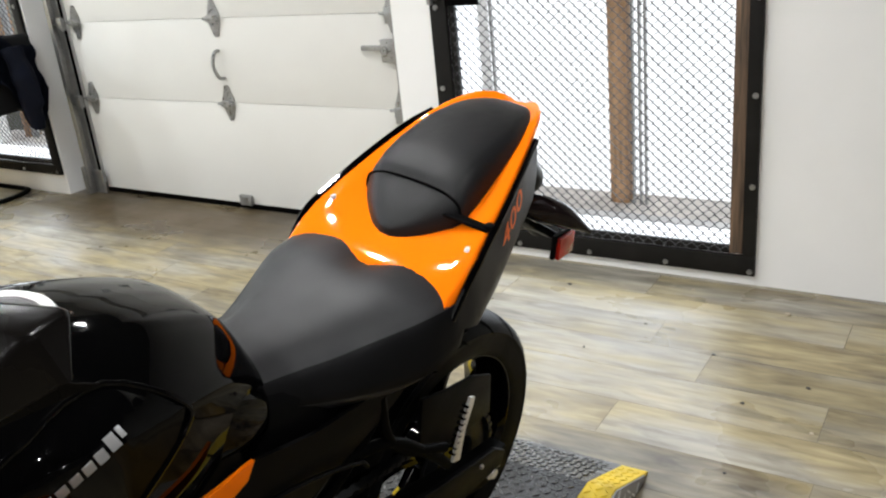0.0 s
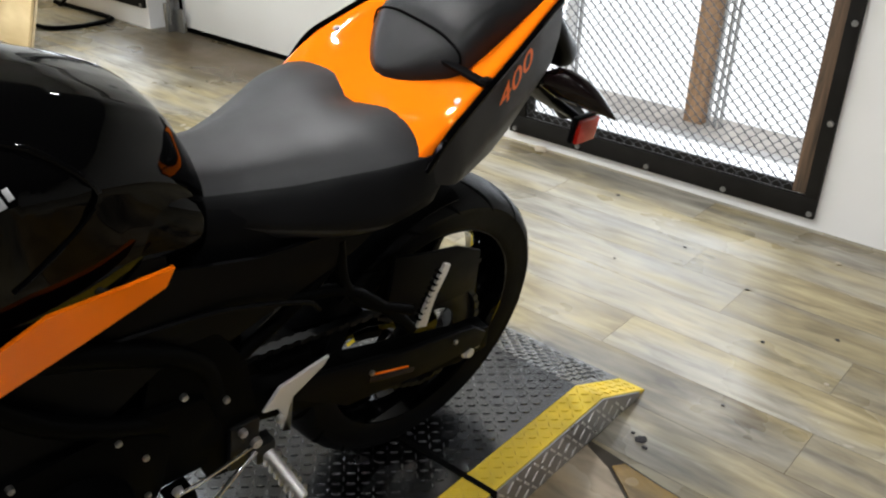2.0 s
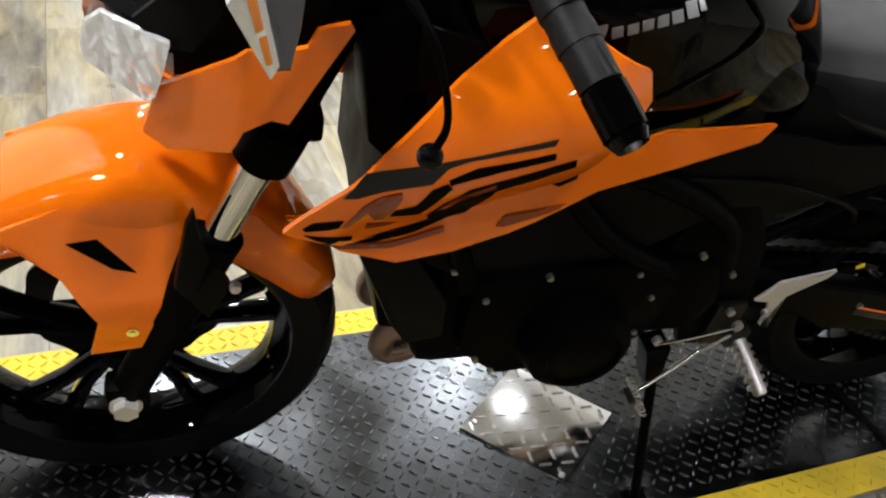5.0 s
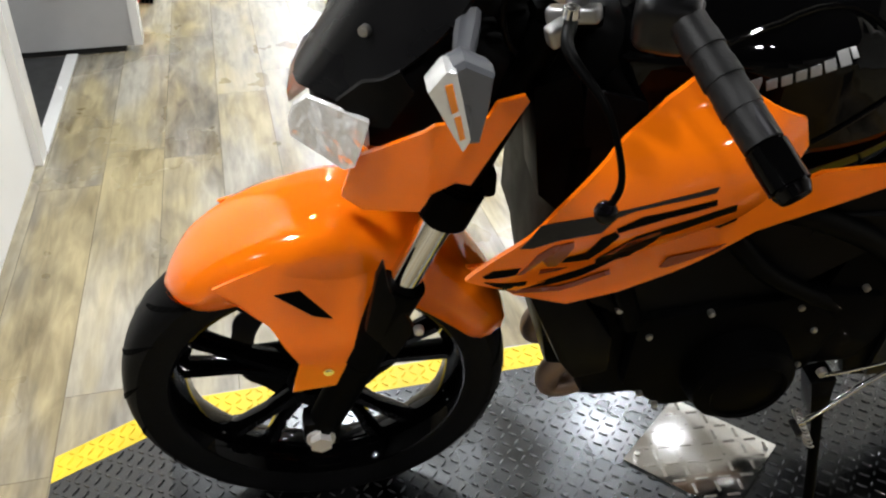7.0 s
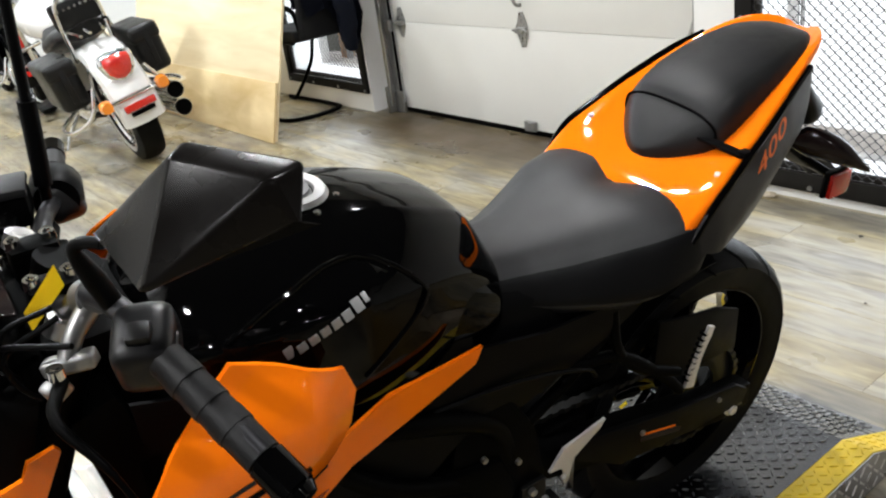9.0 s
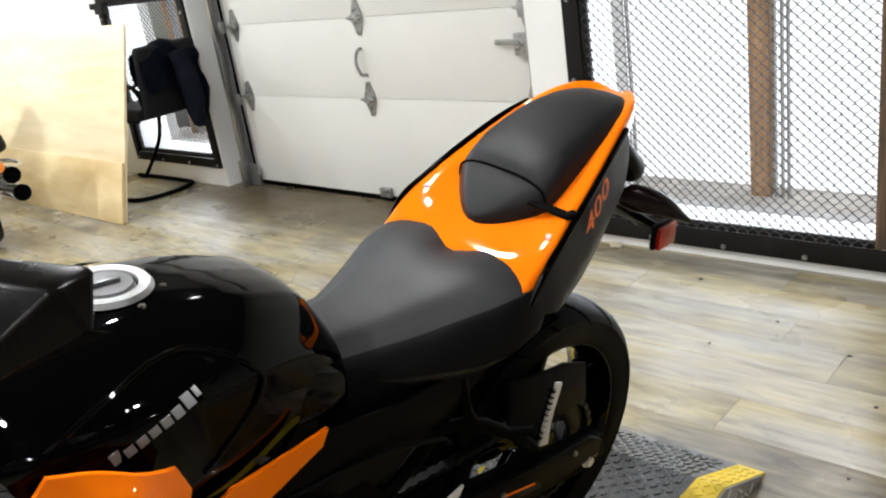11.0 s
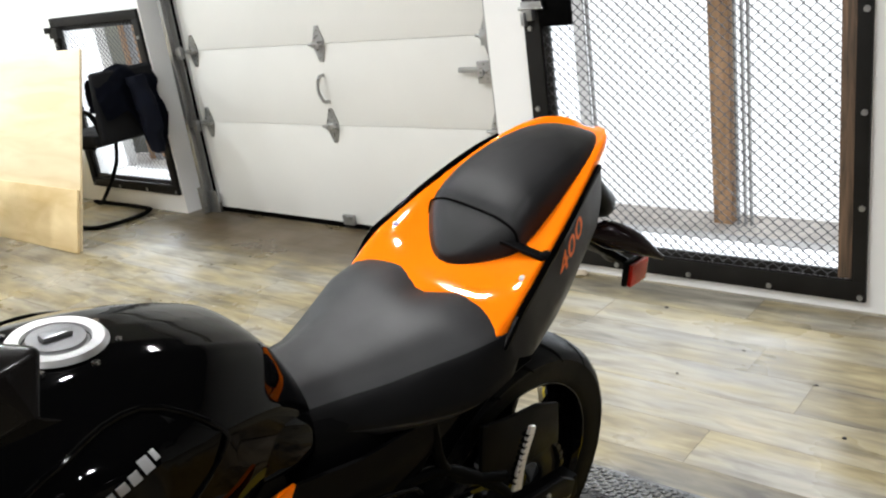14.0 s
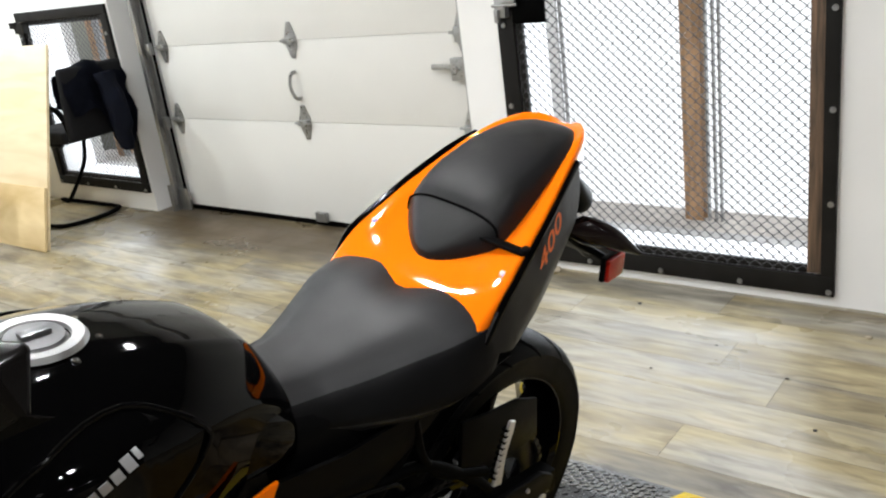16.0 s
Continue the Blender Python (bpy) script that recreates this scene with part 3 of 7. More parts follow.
# hasp at the upper corner of the cages
part("hasp_plate", box((-1.50, WALL_Y - 0.027, 1.12), (0.15, 0.010, 0.16), 0.002), MATT_BLACK, big, "black steel plate behind the latch")
part("hasp", join(box((-1.618, WALL_Y - 0.035, 1.105), (0.05, 0.03, 0.075), 0.004), box((-1.575, WALL_Y - 0.045, 1.13), (0.06, 0.012, 0.02), 0.003), cyl((-1.655, WALL_Y - 0.045, 1.115), (-1.54, WALL_Y - 0.045, 1.115), 0.007, n=12), box((-1.632, WALL_Y - 0.052, 1.075), (0.018, 0.018, 0.05), 0.003)), GALV, big, "galvanised slide latch")
part("hasp", join(box((-5.39, WALL_Y - 0.035, 1.19), (0.11, 0.05, 0.07), 0.006), box((-5.45, WALL_Y - 0.05, 1.21), (0.10, 0.02, 0.04), 0.004)), FRAME_STEEL, small, "dark steel hasp box")
part("side_plank", box((WIN[1] - 0.071, WALL_Y + 0.0, (WIN[2] + WIN[3]) / 2), (0.046, 0.024, WIN[3] - WIN[2] - 0.16), 0.003), DARK_WOOD, big, "brown weathered wooden plank")


def window_recess(dims, posts, name):
    """Deep sill, timber posts and the white daylight beyond a window."""
    x0, x1, z0, z1 = dims
    rec = slab("sill_" + name, (x0 - 0.3, DY, z0 - 0.12), (x1 + 0.3, DY + 0.26, z0 + 0.07), SILL_DIRT, "dusty concrete ledge outside the window", "window sill")
    slab("trim_" + name, (x0 + 0.08, WALL_Y + 0.05, z0 + 0.051), (x1 - 0.08, DY - 0.001, z0 + 0.071), SILL_WHITE, "dusty white window sill", "window sill")
    for px, pw in posts:
        p = thing("window_post", "brown weathered timber post standing on the window sill", "post", pose(px, DY + 0.16, z0 + 0.07))
        part("timber", box((0, 0, 0.75), (pw, 0.09, 1.5), 0.006), RUST_WOOD, p)
        part("chain_rail", join(*[box((pw / 2 + 0.02 + dx, -0.03, 0.75), (0.008, 0.02, 1.5)) for dx in (0, 0.03, 0.055)]), GALV, p, "thin grey metal rails")
    b = bmesh.new()
    bmesh.ops.create_grid(b, x_segments=1, y_segments=1, size=1, matrix=Matrix.Translation(((x0 + x1) / 2, DY + 1.0, 1.2)) @ pose(0, 0, 0, 90) @ Matrix.Diagonal((1.6, 1.6, 1, 1)))
    tagged(mesh_object("backdrop_" + name, b, OUTSIDE, False), "blown-out white daylight outside the window", "backdrop", kind="structure")


window_recess(WIN, [(-1.045, 0.085), (-1.745, 0.06)], "north")
window_recess(LWIN, [(-5.40, 0.06)], "west")

# doorway and stub wall on the far side of the aisle
slab("wall_aisle", (-2.44, -1.9, 0), (-2.36, -0.46, CEILING), WALL_WHITE, "white painted wall beside the doorway")
slab("wall_aisle_east", (-2.36, -0.62, 0), (-1.2, -0.46, CEILING), WALL_WHITE, "white painted wall")
slab("wall_aisle_side", (-1.2, YF, 0), (-1.08, -0.46, CEILING), WALL_WHITE, "white painted wall")
slab("wall_stub", (-3.50, -1.9, 0.03), (-3.40, -0.20, CEILING), GREY_PANEL, "grey painted partition with a white edge")
# near-black strip paints the shade in the gap under the partition
slab("wall_stub_foot", (-3.49, -1.9, 0), (-3.42, -0.24, 0.03), SHADE_DARK, "dark strip for the shade under the partition")
slab("trim_stub", (-3.505, -0.20, 0.03), (-3.395, -0.165, CEILING), WHITE_PAINT, "white corner trim", "trim")
slab("trim_jamb", (-2.46, -0.46, 0), (-2.36, -0.435, CEILING), WHITE_PAINT, "white door casing", "trim")
# back room wall and floor carry the unlit room's shade in their colour
slab("wall_back_room", (-3.5, -1.95, 0), (-2.36, -1.9, CEILING), SHADE_DARK, "back room wall beyond the doorway, coloured dark for its shade")
slab("floor_back_room", (-3.40, -1.9, 0.002), (-2.44, -0.47, 0.006), SHADE_DARK, "floor of the back room, coloured dark for its shade", "floor")
slab("trim_threshold", (-3.40, -0.475, 0.002), (-2.44, -0.43, 0.012), WHITE_PAINT, "white door threshold", "trim")
slab("wall_far_aisle", (XL, -0.72, 0), (-3.5, -0.60, CEILING), WALL_WHITE, "white painted far wall")


# ---- low display ramp of tread plate ----
RAMP_Z = 0.10
SX0, SX1 = -1.005, -0.333


def ramp_height(y):
    return float(np.interp(y, [-0.24, 0.0, 1.965, 2.185], [0.004, RAMP_Z, RAMP_Z, 0.004]))


def tread_lugs(x0, x1, y0, y1, step=0.0205):
    """Raised lozenges in alternating directions, as on checker plate."""
    bm_v, bm_f = [], []
    nx, ny = int((x1 - x0) / step), int((y1 - y0) / step)
    L, Wd, Hh = step * 0.52, step * 0.12, 0.0026
    for i in range(nx):
        for j in range(ny):
            x, y = x0 + (i + 0.5) * step, y0 + (j + 0.5) * step
            a = radians(45 if (i + j) % 2 else -45)
            ca, sa = math.cos(a), math.sin(a)
            b = len(bm_v)
            for u, v, h in ((-L, 0, -0.001), (0, -Wd, -0.001), (L, 0, -0.001), (0, Wd, -0.001), (-L * 0.6, 0, Hh), (0, -Wd * 0.45, Hh), (L * 0.6, 0, Hh), (0, Wd * 0.45, Hh)):
                px, py = x + u * ca - v * sa, y + u * sa + v * ca
                bm_v.append((px, py, ramp_height(py) + h))
            bm_f += [(b + 4, b + 5, b + 6, b + 7)] + [(b + k, b + (k + 1) % 4, b + 4 + (k + 1) % 4, b + 4 + k) for k in range(4)]
    me = bpy.data.meshes.new("tread_pattern")
    me.from_pydata(bm_v, [], bm_f)
    me.update()
    return me


def ramp():
    t = thing("display_ramp", "low display ramp of dark tread plate with worn yellow edges", "ramp")
    for name, a, b in (("deck_front", -0.24, 1.553), ("deck_rear", 1.566, 2.185)):
        ys = sorted({a, b, *[y for y in (0.0, 1.965) if a < y < b]})
        for x0, x1, m, lab in ((SX0 + 0.07, SX1 - 0.07, PLATE_DARK, "dark tread plate deck"), (SX1 - 0.069, SX1, YELLOW_PAINT, "yellow painted edge band"), (SX0, SX0 + 0.069, YELLOW_PAINT, "yellow painted edge band")):
            bm = bmesh.new()
            top = [[bm.verts.new((x, y, ramp_height(y))) for x in (x0, x1)] for y in ys]
            bot = [[bm.verts.new((x, y, 0.001)) for x in (x0, x1)] for y in ys]
            for r in range(len(ys) - 1):
                bm.faces.new((top[r][0], top[r][1], top[r + 1][1], top[r + 1][0]))
                for k in (0, 1):
                    bm.faces.new((top[r][k], top[r + 1][k], bot[r + 1][k], bot[r][k]))
            for r in (0, -1):
                bm.faces.new((top[r][0], top[r][1], bot[r][1], bot[r][0]))
            part(name if m is PLATE_DARK else "edge_band", bm, m, t, lab, False)
            me = tread_lugs(x0 + 0.003, x1 - 0.002, a + 0.004, b - 0.004)
            me.materials.append(LUG_WORN if m is PLATE_DARK else m)
            ob = new("tread_pattern", me)
            ob.parent = t
            tagged(ob, kind="stuff")
    # bright side skirts with their own lugs
    for x in (SX1 + 0.002, SX0 - 0.002):
        sgn = 1 if x > -0.6 else -1
        for a, b in ((-0.22, 1.550), (1.569, 2.15)):
            ys = sorted({a, b, *[y for y in (0.0, 1.965) if a < y < b]})
            prof = [(y, ramp_height(y) - 0.002) for y in ys] + [(b, 0.002), (a, 0.002)]
            bm = bmesh.new()
            lo = [bm.verts.new((x, y, z)) for y, z in prof]
            hi = [bm.verts.new((x + sgn * 0.003, y, z)) for y, z in prof]
            n = len(prof)
            bm.faces.new(lo)
            bm.faces.new(hi[::-1])
            for k in range(n):
                bm.faces.new((lo[k], hi[k], hi[(k + 1) % n], lo[(k + 1) % n]))
            nl = int((b - a) / 0.03)
            lugs = bmesh.new()
            for i in range(nl):
                for j in range(3):
                    y, z = a + (i + 0.5) * 0.03, 0.018 + j * 0.03
                    if z + 0.014 < ramp_height(y):
                        ang = radians(45 if (i + j) % 2 else -45)
                        lug = box((0, 0, 0), (0.003, 0.024, 0.005))
                        lug.transform(Matrix.Translation((x + sgn * 0.003, y, z)) @ Matrix.Rotation(ang, 4, "X"))
                        lugs = join(lugs, lug)
            part("side_skirt", bm, PLATE_BRIGHT, t, "bright tread plate skirt", False)
            tagged(part("tread_pattern", lugs, LUG_BRIGHT, t, smooth=False), kind="stuff")
    part("joint_strip", box(((SX0 + SX1) / 2 + 0.002, 1.5595, 0.0535), (SX1 - SX0 + 0.012, 0.013, 0.097)), GROOVE, t, "black gap between the decks", False)
    # bright sloping flap beside the front deck
    x0, x1, ya, yb = SX1 + 0.006, -0.145, 1.445, 1.395
    bm = bmesh.new()
    top = [bm.verts.new(p) for p in ((x0, -0.05, 0.096), (x1, -0.05, 0.005), (x1, yb, 0.005), (x0, ya, 0.096))]
    low = [bm.verts.new(v.co - Vector((0.0, 0.0, 0.004))) for v in top]
    bm.faces.new(top)
    bm.faces.new(low[::-1])
    for k in range(4):
        bm.faces.new((top[k], low[k], low[(k + 1) % 4], top[(k + 1) % 4]))
    part("side_flap", bm, PLATE_BRIGHT, t, "bright tread plate side flap", False)
    slope = math.atan2(0.091, x1 - x0)
    width = math.hypot(0.091, x1 - x0)
    lugs = bmesh.new()
    for i in range(6):
        for j in range(47):
            lug = box((0, 0, 0), (0.026, 0.0052, 0.004), 0.0015)
            lug.transform(Matrix.Translation((x0, 0, 0.096)) @ Matrix.Rotation(slope, 4, "Y") @ Matrix.Translation(((i + 0.5) * width / 6, -0.03 + 0.030 * j, 0.0005)) @ Matrix.Rotation(radians(45 if (i + j) % 2 else -45), 4, "Z"))
            lugs = join(lugs, lug)
    tagged(part("tread_pattern", lugs, LUG_BRIGHT, t, smooth=False), kind="stuff")
    # bright loose square of tread plate under the engine
    p = thing("loose_plate", "small bright square of tread plate lying on the ramp", "plate", pose(-0.628, 0.930, RAMP_Z + 0.003, 0, 0, 38))
    part("sheet", box((0, 0, 0), (0.205, 0.205, 0.004), 0.001), MIRROR_PLATE, p)
    worn = bmesh.new()
    for i in range(7):
        for j in range(7):
            lug = box((0, 0, 0), (0.022, 0.0050, 0.0012), 0.0005)
            lug.transform(pose(-0.087 + 0.029 * i, -0.087 + 0.029 * j, 0.0023, 0, 0, 45 if (i + j) % 2 else -45))
            worn = join(worn, lug)
    tagged(part("tread_pattern", worn, MIRROR_PLATE, p, smooth=False), kind="stuff")
    for x, y in ((-0.088, -0.075), (0.09, -0.09), (0.09, 0.08)):
        part("screw", cyl((x, y, 0.002), (x, y, 0.0045), 0.005, n=14), STEEL, p)
    return t


ramp()

# ---- the orange and black motorcycle ----
BIKE = pose(-0.626, 1.623, RAMP_Z, -11.0, 0, -95.2)
bike = thing("motorcycle", "orange and black naked motorcycle leaning on its side stand", "motorcycle", BIKE)


def sup(w, zt, zb, p=2.6, q=2.2, n=28, drop=0.0, x=0.0, yc=0.0):
    """A ring in the plane x: half width w, from zb to zt, rounded like a superellipse."""
    out, zm, h = [], (zt + zb) / 2, (zt - zb) / 2
    for k in range(n):
        a = 2 * math.pi * k / n
        c, s = math.cos(a), math.sin(a)
        out.append((x, yc + w * math.copysign(abs(c) ** (2 / p), c), zm + h * math.copysign(abs(s) ** (2 / q), s)))
    return out


def body(rows, n=28, steps=5, p=2.6, q=2.2):
    """A rounded hull along x from rows (x, half width, top, bottom)."""
    return loft([sup(abs(w), zt, zb, p, q, n, x=x) for x, w, zt, zb in curve_points(rows, steps)])


# wheels
def tyre_mesh(c, R, w, rim):
    prof = []
    for k in range(17):
        a = math.pi * (k / 16 - 0.5)
        prof.append((rim + 0.012 + (R - rim - 0.012) * max(0.0, math.cos(a)) ** 0.62, w / 2 * math.copysign(abs(math.sin(a)) ** 0.86, math.sin(a)) * (1.0 if abs(a) < 1.35 else 0.9)))
    prof += [(rim, w / 2 * 0.80), (rim, -w / 2 * 0.80)]
    return lathe(prof, c, 72)


def groove_mesh(c, R, w, rim, count):
    """Sunk-looking sipes: thin dark blades lying in the tread."""
    bm = bmesh.new()

    def at(a, s):
        th = s * 1.15
        r = rim + 0.012 + (R - rim - 0.012) * math.cos(th) ** 0.62 + 0.0014
        return Vector((c[0] + r * math.cos(a), c[1] + w / 2 * math.copysign(abs(math.sin(th)) ** 0.86, th), c[2] + r * math.sin(a)))
    for i in range(count):
        for side in (1, -1):
            a0 = 2 * math.pi * (i + (0.5 if side < 0 else 0)) / count
            line = [(a0 + 0.24 * u, side * (0.12 + 0.98 * u ** 0.8)) for u in np.linspace(0, 1, 7)]
            prev = None
            for k, (a, s) in enumerate(line):
                wd = 0.0075 * math.sin(math.pi * (0.12 + 0.8 * k / 6)) / R
                cur = (bm.verts.new(at(a - wd, s)), bm.verts.new(at(a + wd, s)))
                if prev:
                    bm.faces.new((prev[0], prev[1], cur[1], cur[0]))
                prev = cur
    return bm


def wheel(name, c, R, w, rim, label, spokes, front):
    wob = tagged(new(name), label)
    wob.empty_display_size = 0.05
    wob.parent = bike
    part("tyre", tyre_mesh(c, R, w, rim), RUBBER, wob, "black road tyre")
    tagged(part("tread_groove", groove_mesh(c, R, w, rim, 18), GROOVE, wob, smooth=False), kind="stuff")
    hw = w * 0.40
    part("rim", lathe([(rim + 0.010, -hw), (rim + 0.010, -hw + 0.006), (rim - 0.008, -hw + 0.010), (rim - 0.018, -hw * 0.3), (rim - 0.018, hw * 0.3), (rim - 0.008, hw - 0.010), (rim + 0.010, hw - 0.006), (rim + 0.010, hw), (rim - 0.004, hw), (rim - 0.024, hw * 0.35), (rim - 0.024, -hw * 0.35), (rim - 0.004, -hw)], c, 64), GLOSS_BLACK, wob, "gloss black cast rim")
    part("hub", join(cyl((c[0], -0.05, c[2]), (c[0], 0.05, c[2]), 0.036, n=32, bevel=0.004), cyl((c[0], -0.03, c[2]), (c[0], 0.03, c[2]), 0.05, n=32, bevel=0.006)), GLOSS_BLACK, wob)
    for i in range(spokes):
        a = 2 * math.pi * i / spokes + 0.35
        for da in (-0.13, 0.13):
            r0, r1 = 0.035, rim - 0.012
            pts = []
            for s in (0, 0.5, 1):
                r = r0 + (r1 - r0) * s
                aa = a + da * (0.35 + 1.0 * s)
                pts.append(Vector((c[0] + r * math.cos(aa), 0, c[2] + r * math.sin(aa))))
            rings = []
            for s, q in enumerate(pts):
                d = (pts[-1] - pts[0]).normalized()
                nrm = Vector((-d.z, 0, d.x))
                hwid, thk = (0.013, 0.010, 0.012)[s], (0.022, 0.015, 0.018)[s]
                rings.append([q + nrm * u * hwid + Vector((0, v * thk, 0)) for u, v in ((-1, -0.5), (-0.5, -1), (0.5, -1), (1, -0.5), (1, 0.5), (0.5, 1), (-0.5, 1), (-1, 0.5))])
            part("spoke", loft(rings), GLOSS_BLACK, wob)
    dx = -0.055 if front else -0.075
    rd = 0.138 if front else 0.11
    n = 96
    prof = [rd * (1 + 0.022 * math.cos(2 * math.pi * 12 * k / n)) for k in range(n)]
    bm = bmesh.new()
    vs = []
    for yy in (dx - 0.0022, dx + 0.0022):
        vs.append(([bm.verts.new((c[0] + prof[k] * math.cos(2 * math.pi * k / n), yy, c[2] + prof[k] * math.sin(2 * math.pi * k / n))) for k in range(n)], [bm.verts.new((c[0] + rd * 0.72 * math.cos(2 * math.pi * k / n), yy, c[2] + rd * 0.72 * math.sin(2 * math.pi * k / n))) for k in range(n)]))
    for k in range(n):
        j = (k + 1) % n
        (o0, i0), (o1, i1) = vs
        for q in ((o0[k], o0[j], i0[j], i0[k]), (o1[k], i1[k], i1[j], o1[j]), (o0[k], o1[k], o1[j], o0[j]), (i0[k], i0[j], i1[j], i1[k])):
            bm.faces.new(q)
    part("brake_disc", bm, DISC_STEEL, wob, "petal-edged steel brake disc")
    part("disc_carrier", lathe([(0.03, dx - 0.004), (0.03, dx + 0.004), (rd * 0.45, dx + 0.003), (rd * 0.45, dx - 0.003)], c, 40), MATT_BLACK, wob)
    for k in range(5):
        a = 2 * math.pi * k / 5
        part("disc_arm", cyl((c[0] + rd * 0.4 * math.cos(a), dx, c[2] + rd * 0.4 * math.sin(a)), (c[0] + rd * 0.78 * math.cos(a), dx, c[2] + rd * 0.78 * math.sin(a)), 0.008, 0.006, n=10), MATT_BLACK, wob)
    return wob


RC, FC = (0.042, -0.006, 0.300), (1.357, 0.0, 0.286)
rear_wheel = wheel("rear_wheel", RC, 0.303, 0.146, 0.222, "rear wheel with black cast rim", 5, False)
front_wheel = wheel("front_wheel", FC, 0.289, 0.112, 0.222, "front wheel with black cast rim", 5, True)

# swingarm, chain, sprocket
for s in (1, -1):
    arm = prism([(0.56, 0.40), (0.56, 0.46), (0.30, 0.405), (0.02, 0.330), (-0.055, 0.318), (-0.06, 0.262), (0.02, 0.258), (0.30, 0.325), (0.46, 0.375)], s * 0.088, s * 0.128, 0.006)
    part("swingarm", arm, MATT_BLACK, bike, "black box-section swingarm")
part("swingarm_bridge", box((0.40, 0, 0.41), (0.10, 0.19, 0.06), 0.012), MATT_BLACK, bike)
part("axle_nut", join(cyl((0.0, 0.115, 0.282), (0.0, 0.138, 0.282), 0.011, n=6), cyl((0.0, 0.125, 0.282), (0.0, 0.131, 0.282), 0.015, n=20)), ALU_LIGHT, bike, "zinc axle nut")
part("chain_adjuster", box((-0.030, 0.112, 0.290), (0.012, 0.034, 0.030), 0.002), STEEL, bike)
part("rear_sprocket", lathe([(0.06, 0.066), (0.06, 0.073), (0.108, 0.073), (0.108, 0.066)], RC, 44), DISC_STEEL, bike, "dark steel rear sprocket")


def chain():
    pts = [(0.57 + 0.04 * math.cos(a), 0.43 + 0.04 * math.sin(a)) for a in np.linspace(math.pi / 2, -math.pi / 2, 7)]
    pts += [(0.30, 0.29)] + [(RC[0] + 0.112 * math.cos(a), RC[2] + 0.112 * math.sin(a)) for a in np.linspace(-math.pi / 2 + 0.18, -3 * math.pi / 2 + 0.18, 15)] + [(0.57, 0.47)]
    dense = []
    for a, b in zip(pts, pts[1:]):
        d = math.dist(a, b)
        k = max(1, round(d / 0.0127))
        dense += [(a[0] + (b[0] - a[0]) * i / k, a[1] + (b[1] - a[1]) * i / k) for i in range(k)]
    bm = bmesh.new()
    for i, (a, b) in enumerate(zip(dense, dense[1:])):
        ang = math.atan2(b[1] - a[1], b[0] - a[0])
        wd = 0.009 if i % 2 else 0.0065
        m = Matrix.Translation(((a[0] + b[0]) / 2, 0.07, (a[1] + b[1]) / 2)) @ Matrix.Rotation(-ang, 4, "Y")
        bm = join(bm, box((0, 0, 0), (0.0135, wd * 2, 0.010), 0, m))
    return bm


part("chain", chain(), DISC_STEEL, bike, "dark oiled drive chain", False)
guard = prism([(0.43, 0.405), (0.40, 0.43), (0.18, 0.375), (0.0, 0.345), (-0.04, 0.315), (-0.03, 0.285), (0.10, 0.290), (0.30, 0.315)], 0.122, 0.134, 0.003)
part("chain_guard", guard, SATIN_BLACK, bike, "black chain guard")
part("warning_label", prism([(0.257, 0.3655), (0.167, 0.3385), (0.167, 0.3345), (0.257, 0.3610)], 0.1345, 0.1352), ORANGE, bike, "thin orange label stripe")
part("dark_label", prism([(0.257, 0.359), (0.150, 0.327), (0.152, 0.315), (0.257, 0.346)], 0.1345, 0.1351), SMOKE, bike)
part("yellow_tag", prism([(0.322, 0.466), (0.308, 0.471), (0.304, 0.463), (0.318, 0.459)], 0.135, 0.1362), STICKER_YELLOW, bike, "yellow paper sticker")
part("swingarm_bolt", bolt((0.255, 0.134, 0.368), (0, 1, 0), 0.0055), STEEL, bike)
part("swingarm_bolt", bolt((0.05, 0.134, 0.335), (0, 1, 0), 0.0055), STEEL, bike)
hug = lathe([(0.318, -0.085), (0.325, -0.07), (0.327, 0.07), (0.318, 0.085), (0.314, 0.083), (0.322, 0.068), (0.321, -0.068), (0.314, -0.083)], RC, 18, a0=radians(38), a1=radians(88))
part("rear_hugger", hug, SATIN_BLACK, bike, "black inner mudguard")
part("hugger_side", prism([(0.205, 0.565), (0.134, 0.545), (0.052, 0.530), (-0.010, 0.500), (-0.020, 0.405), (0.100, 0.410), (0.205, 0.440)], 0.092, 0.100, 0.003), SATIN_BLACK, bike, "black side plate over the rear wheel")

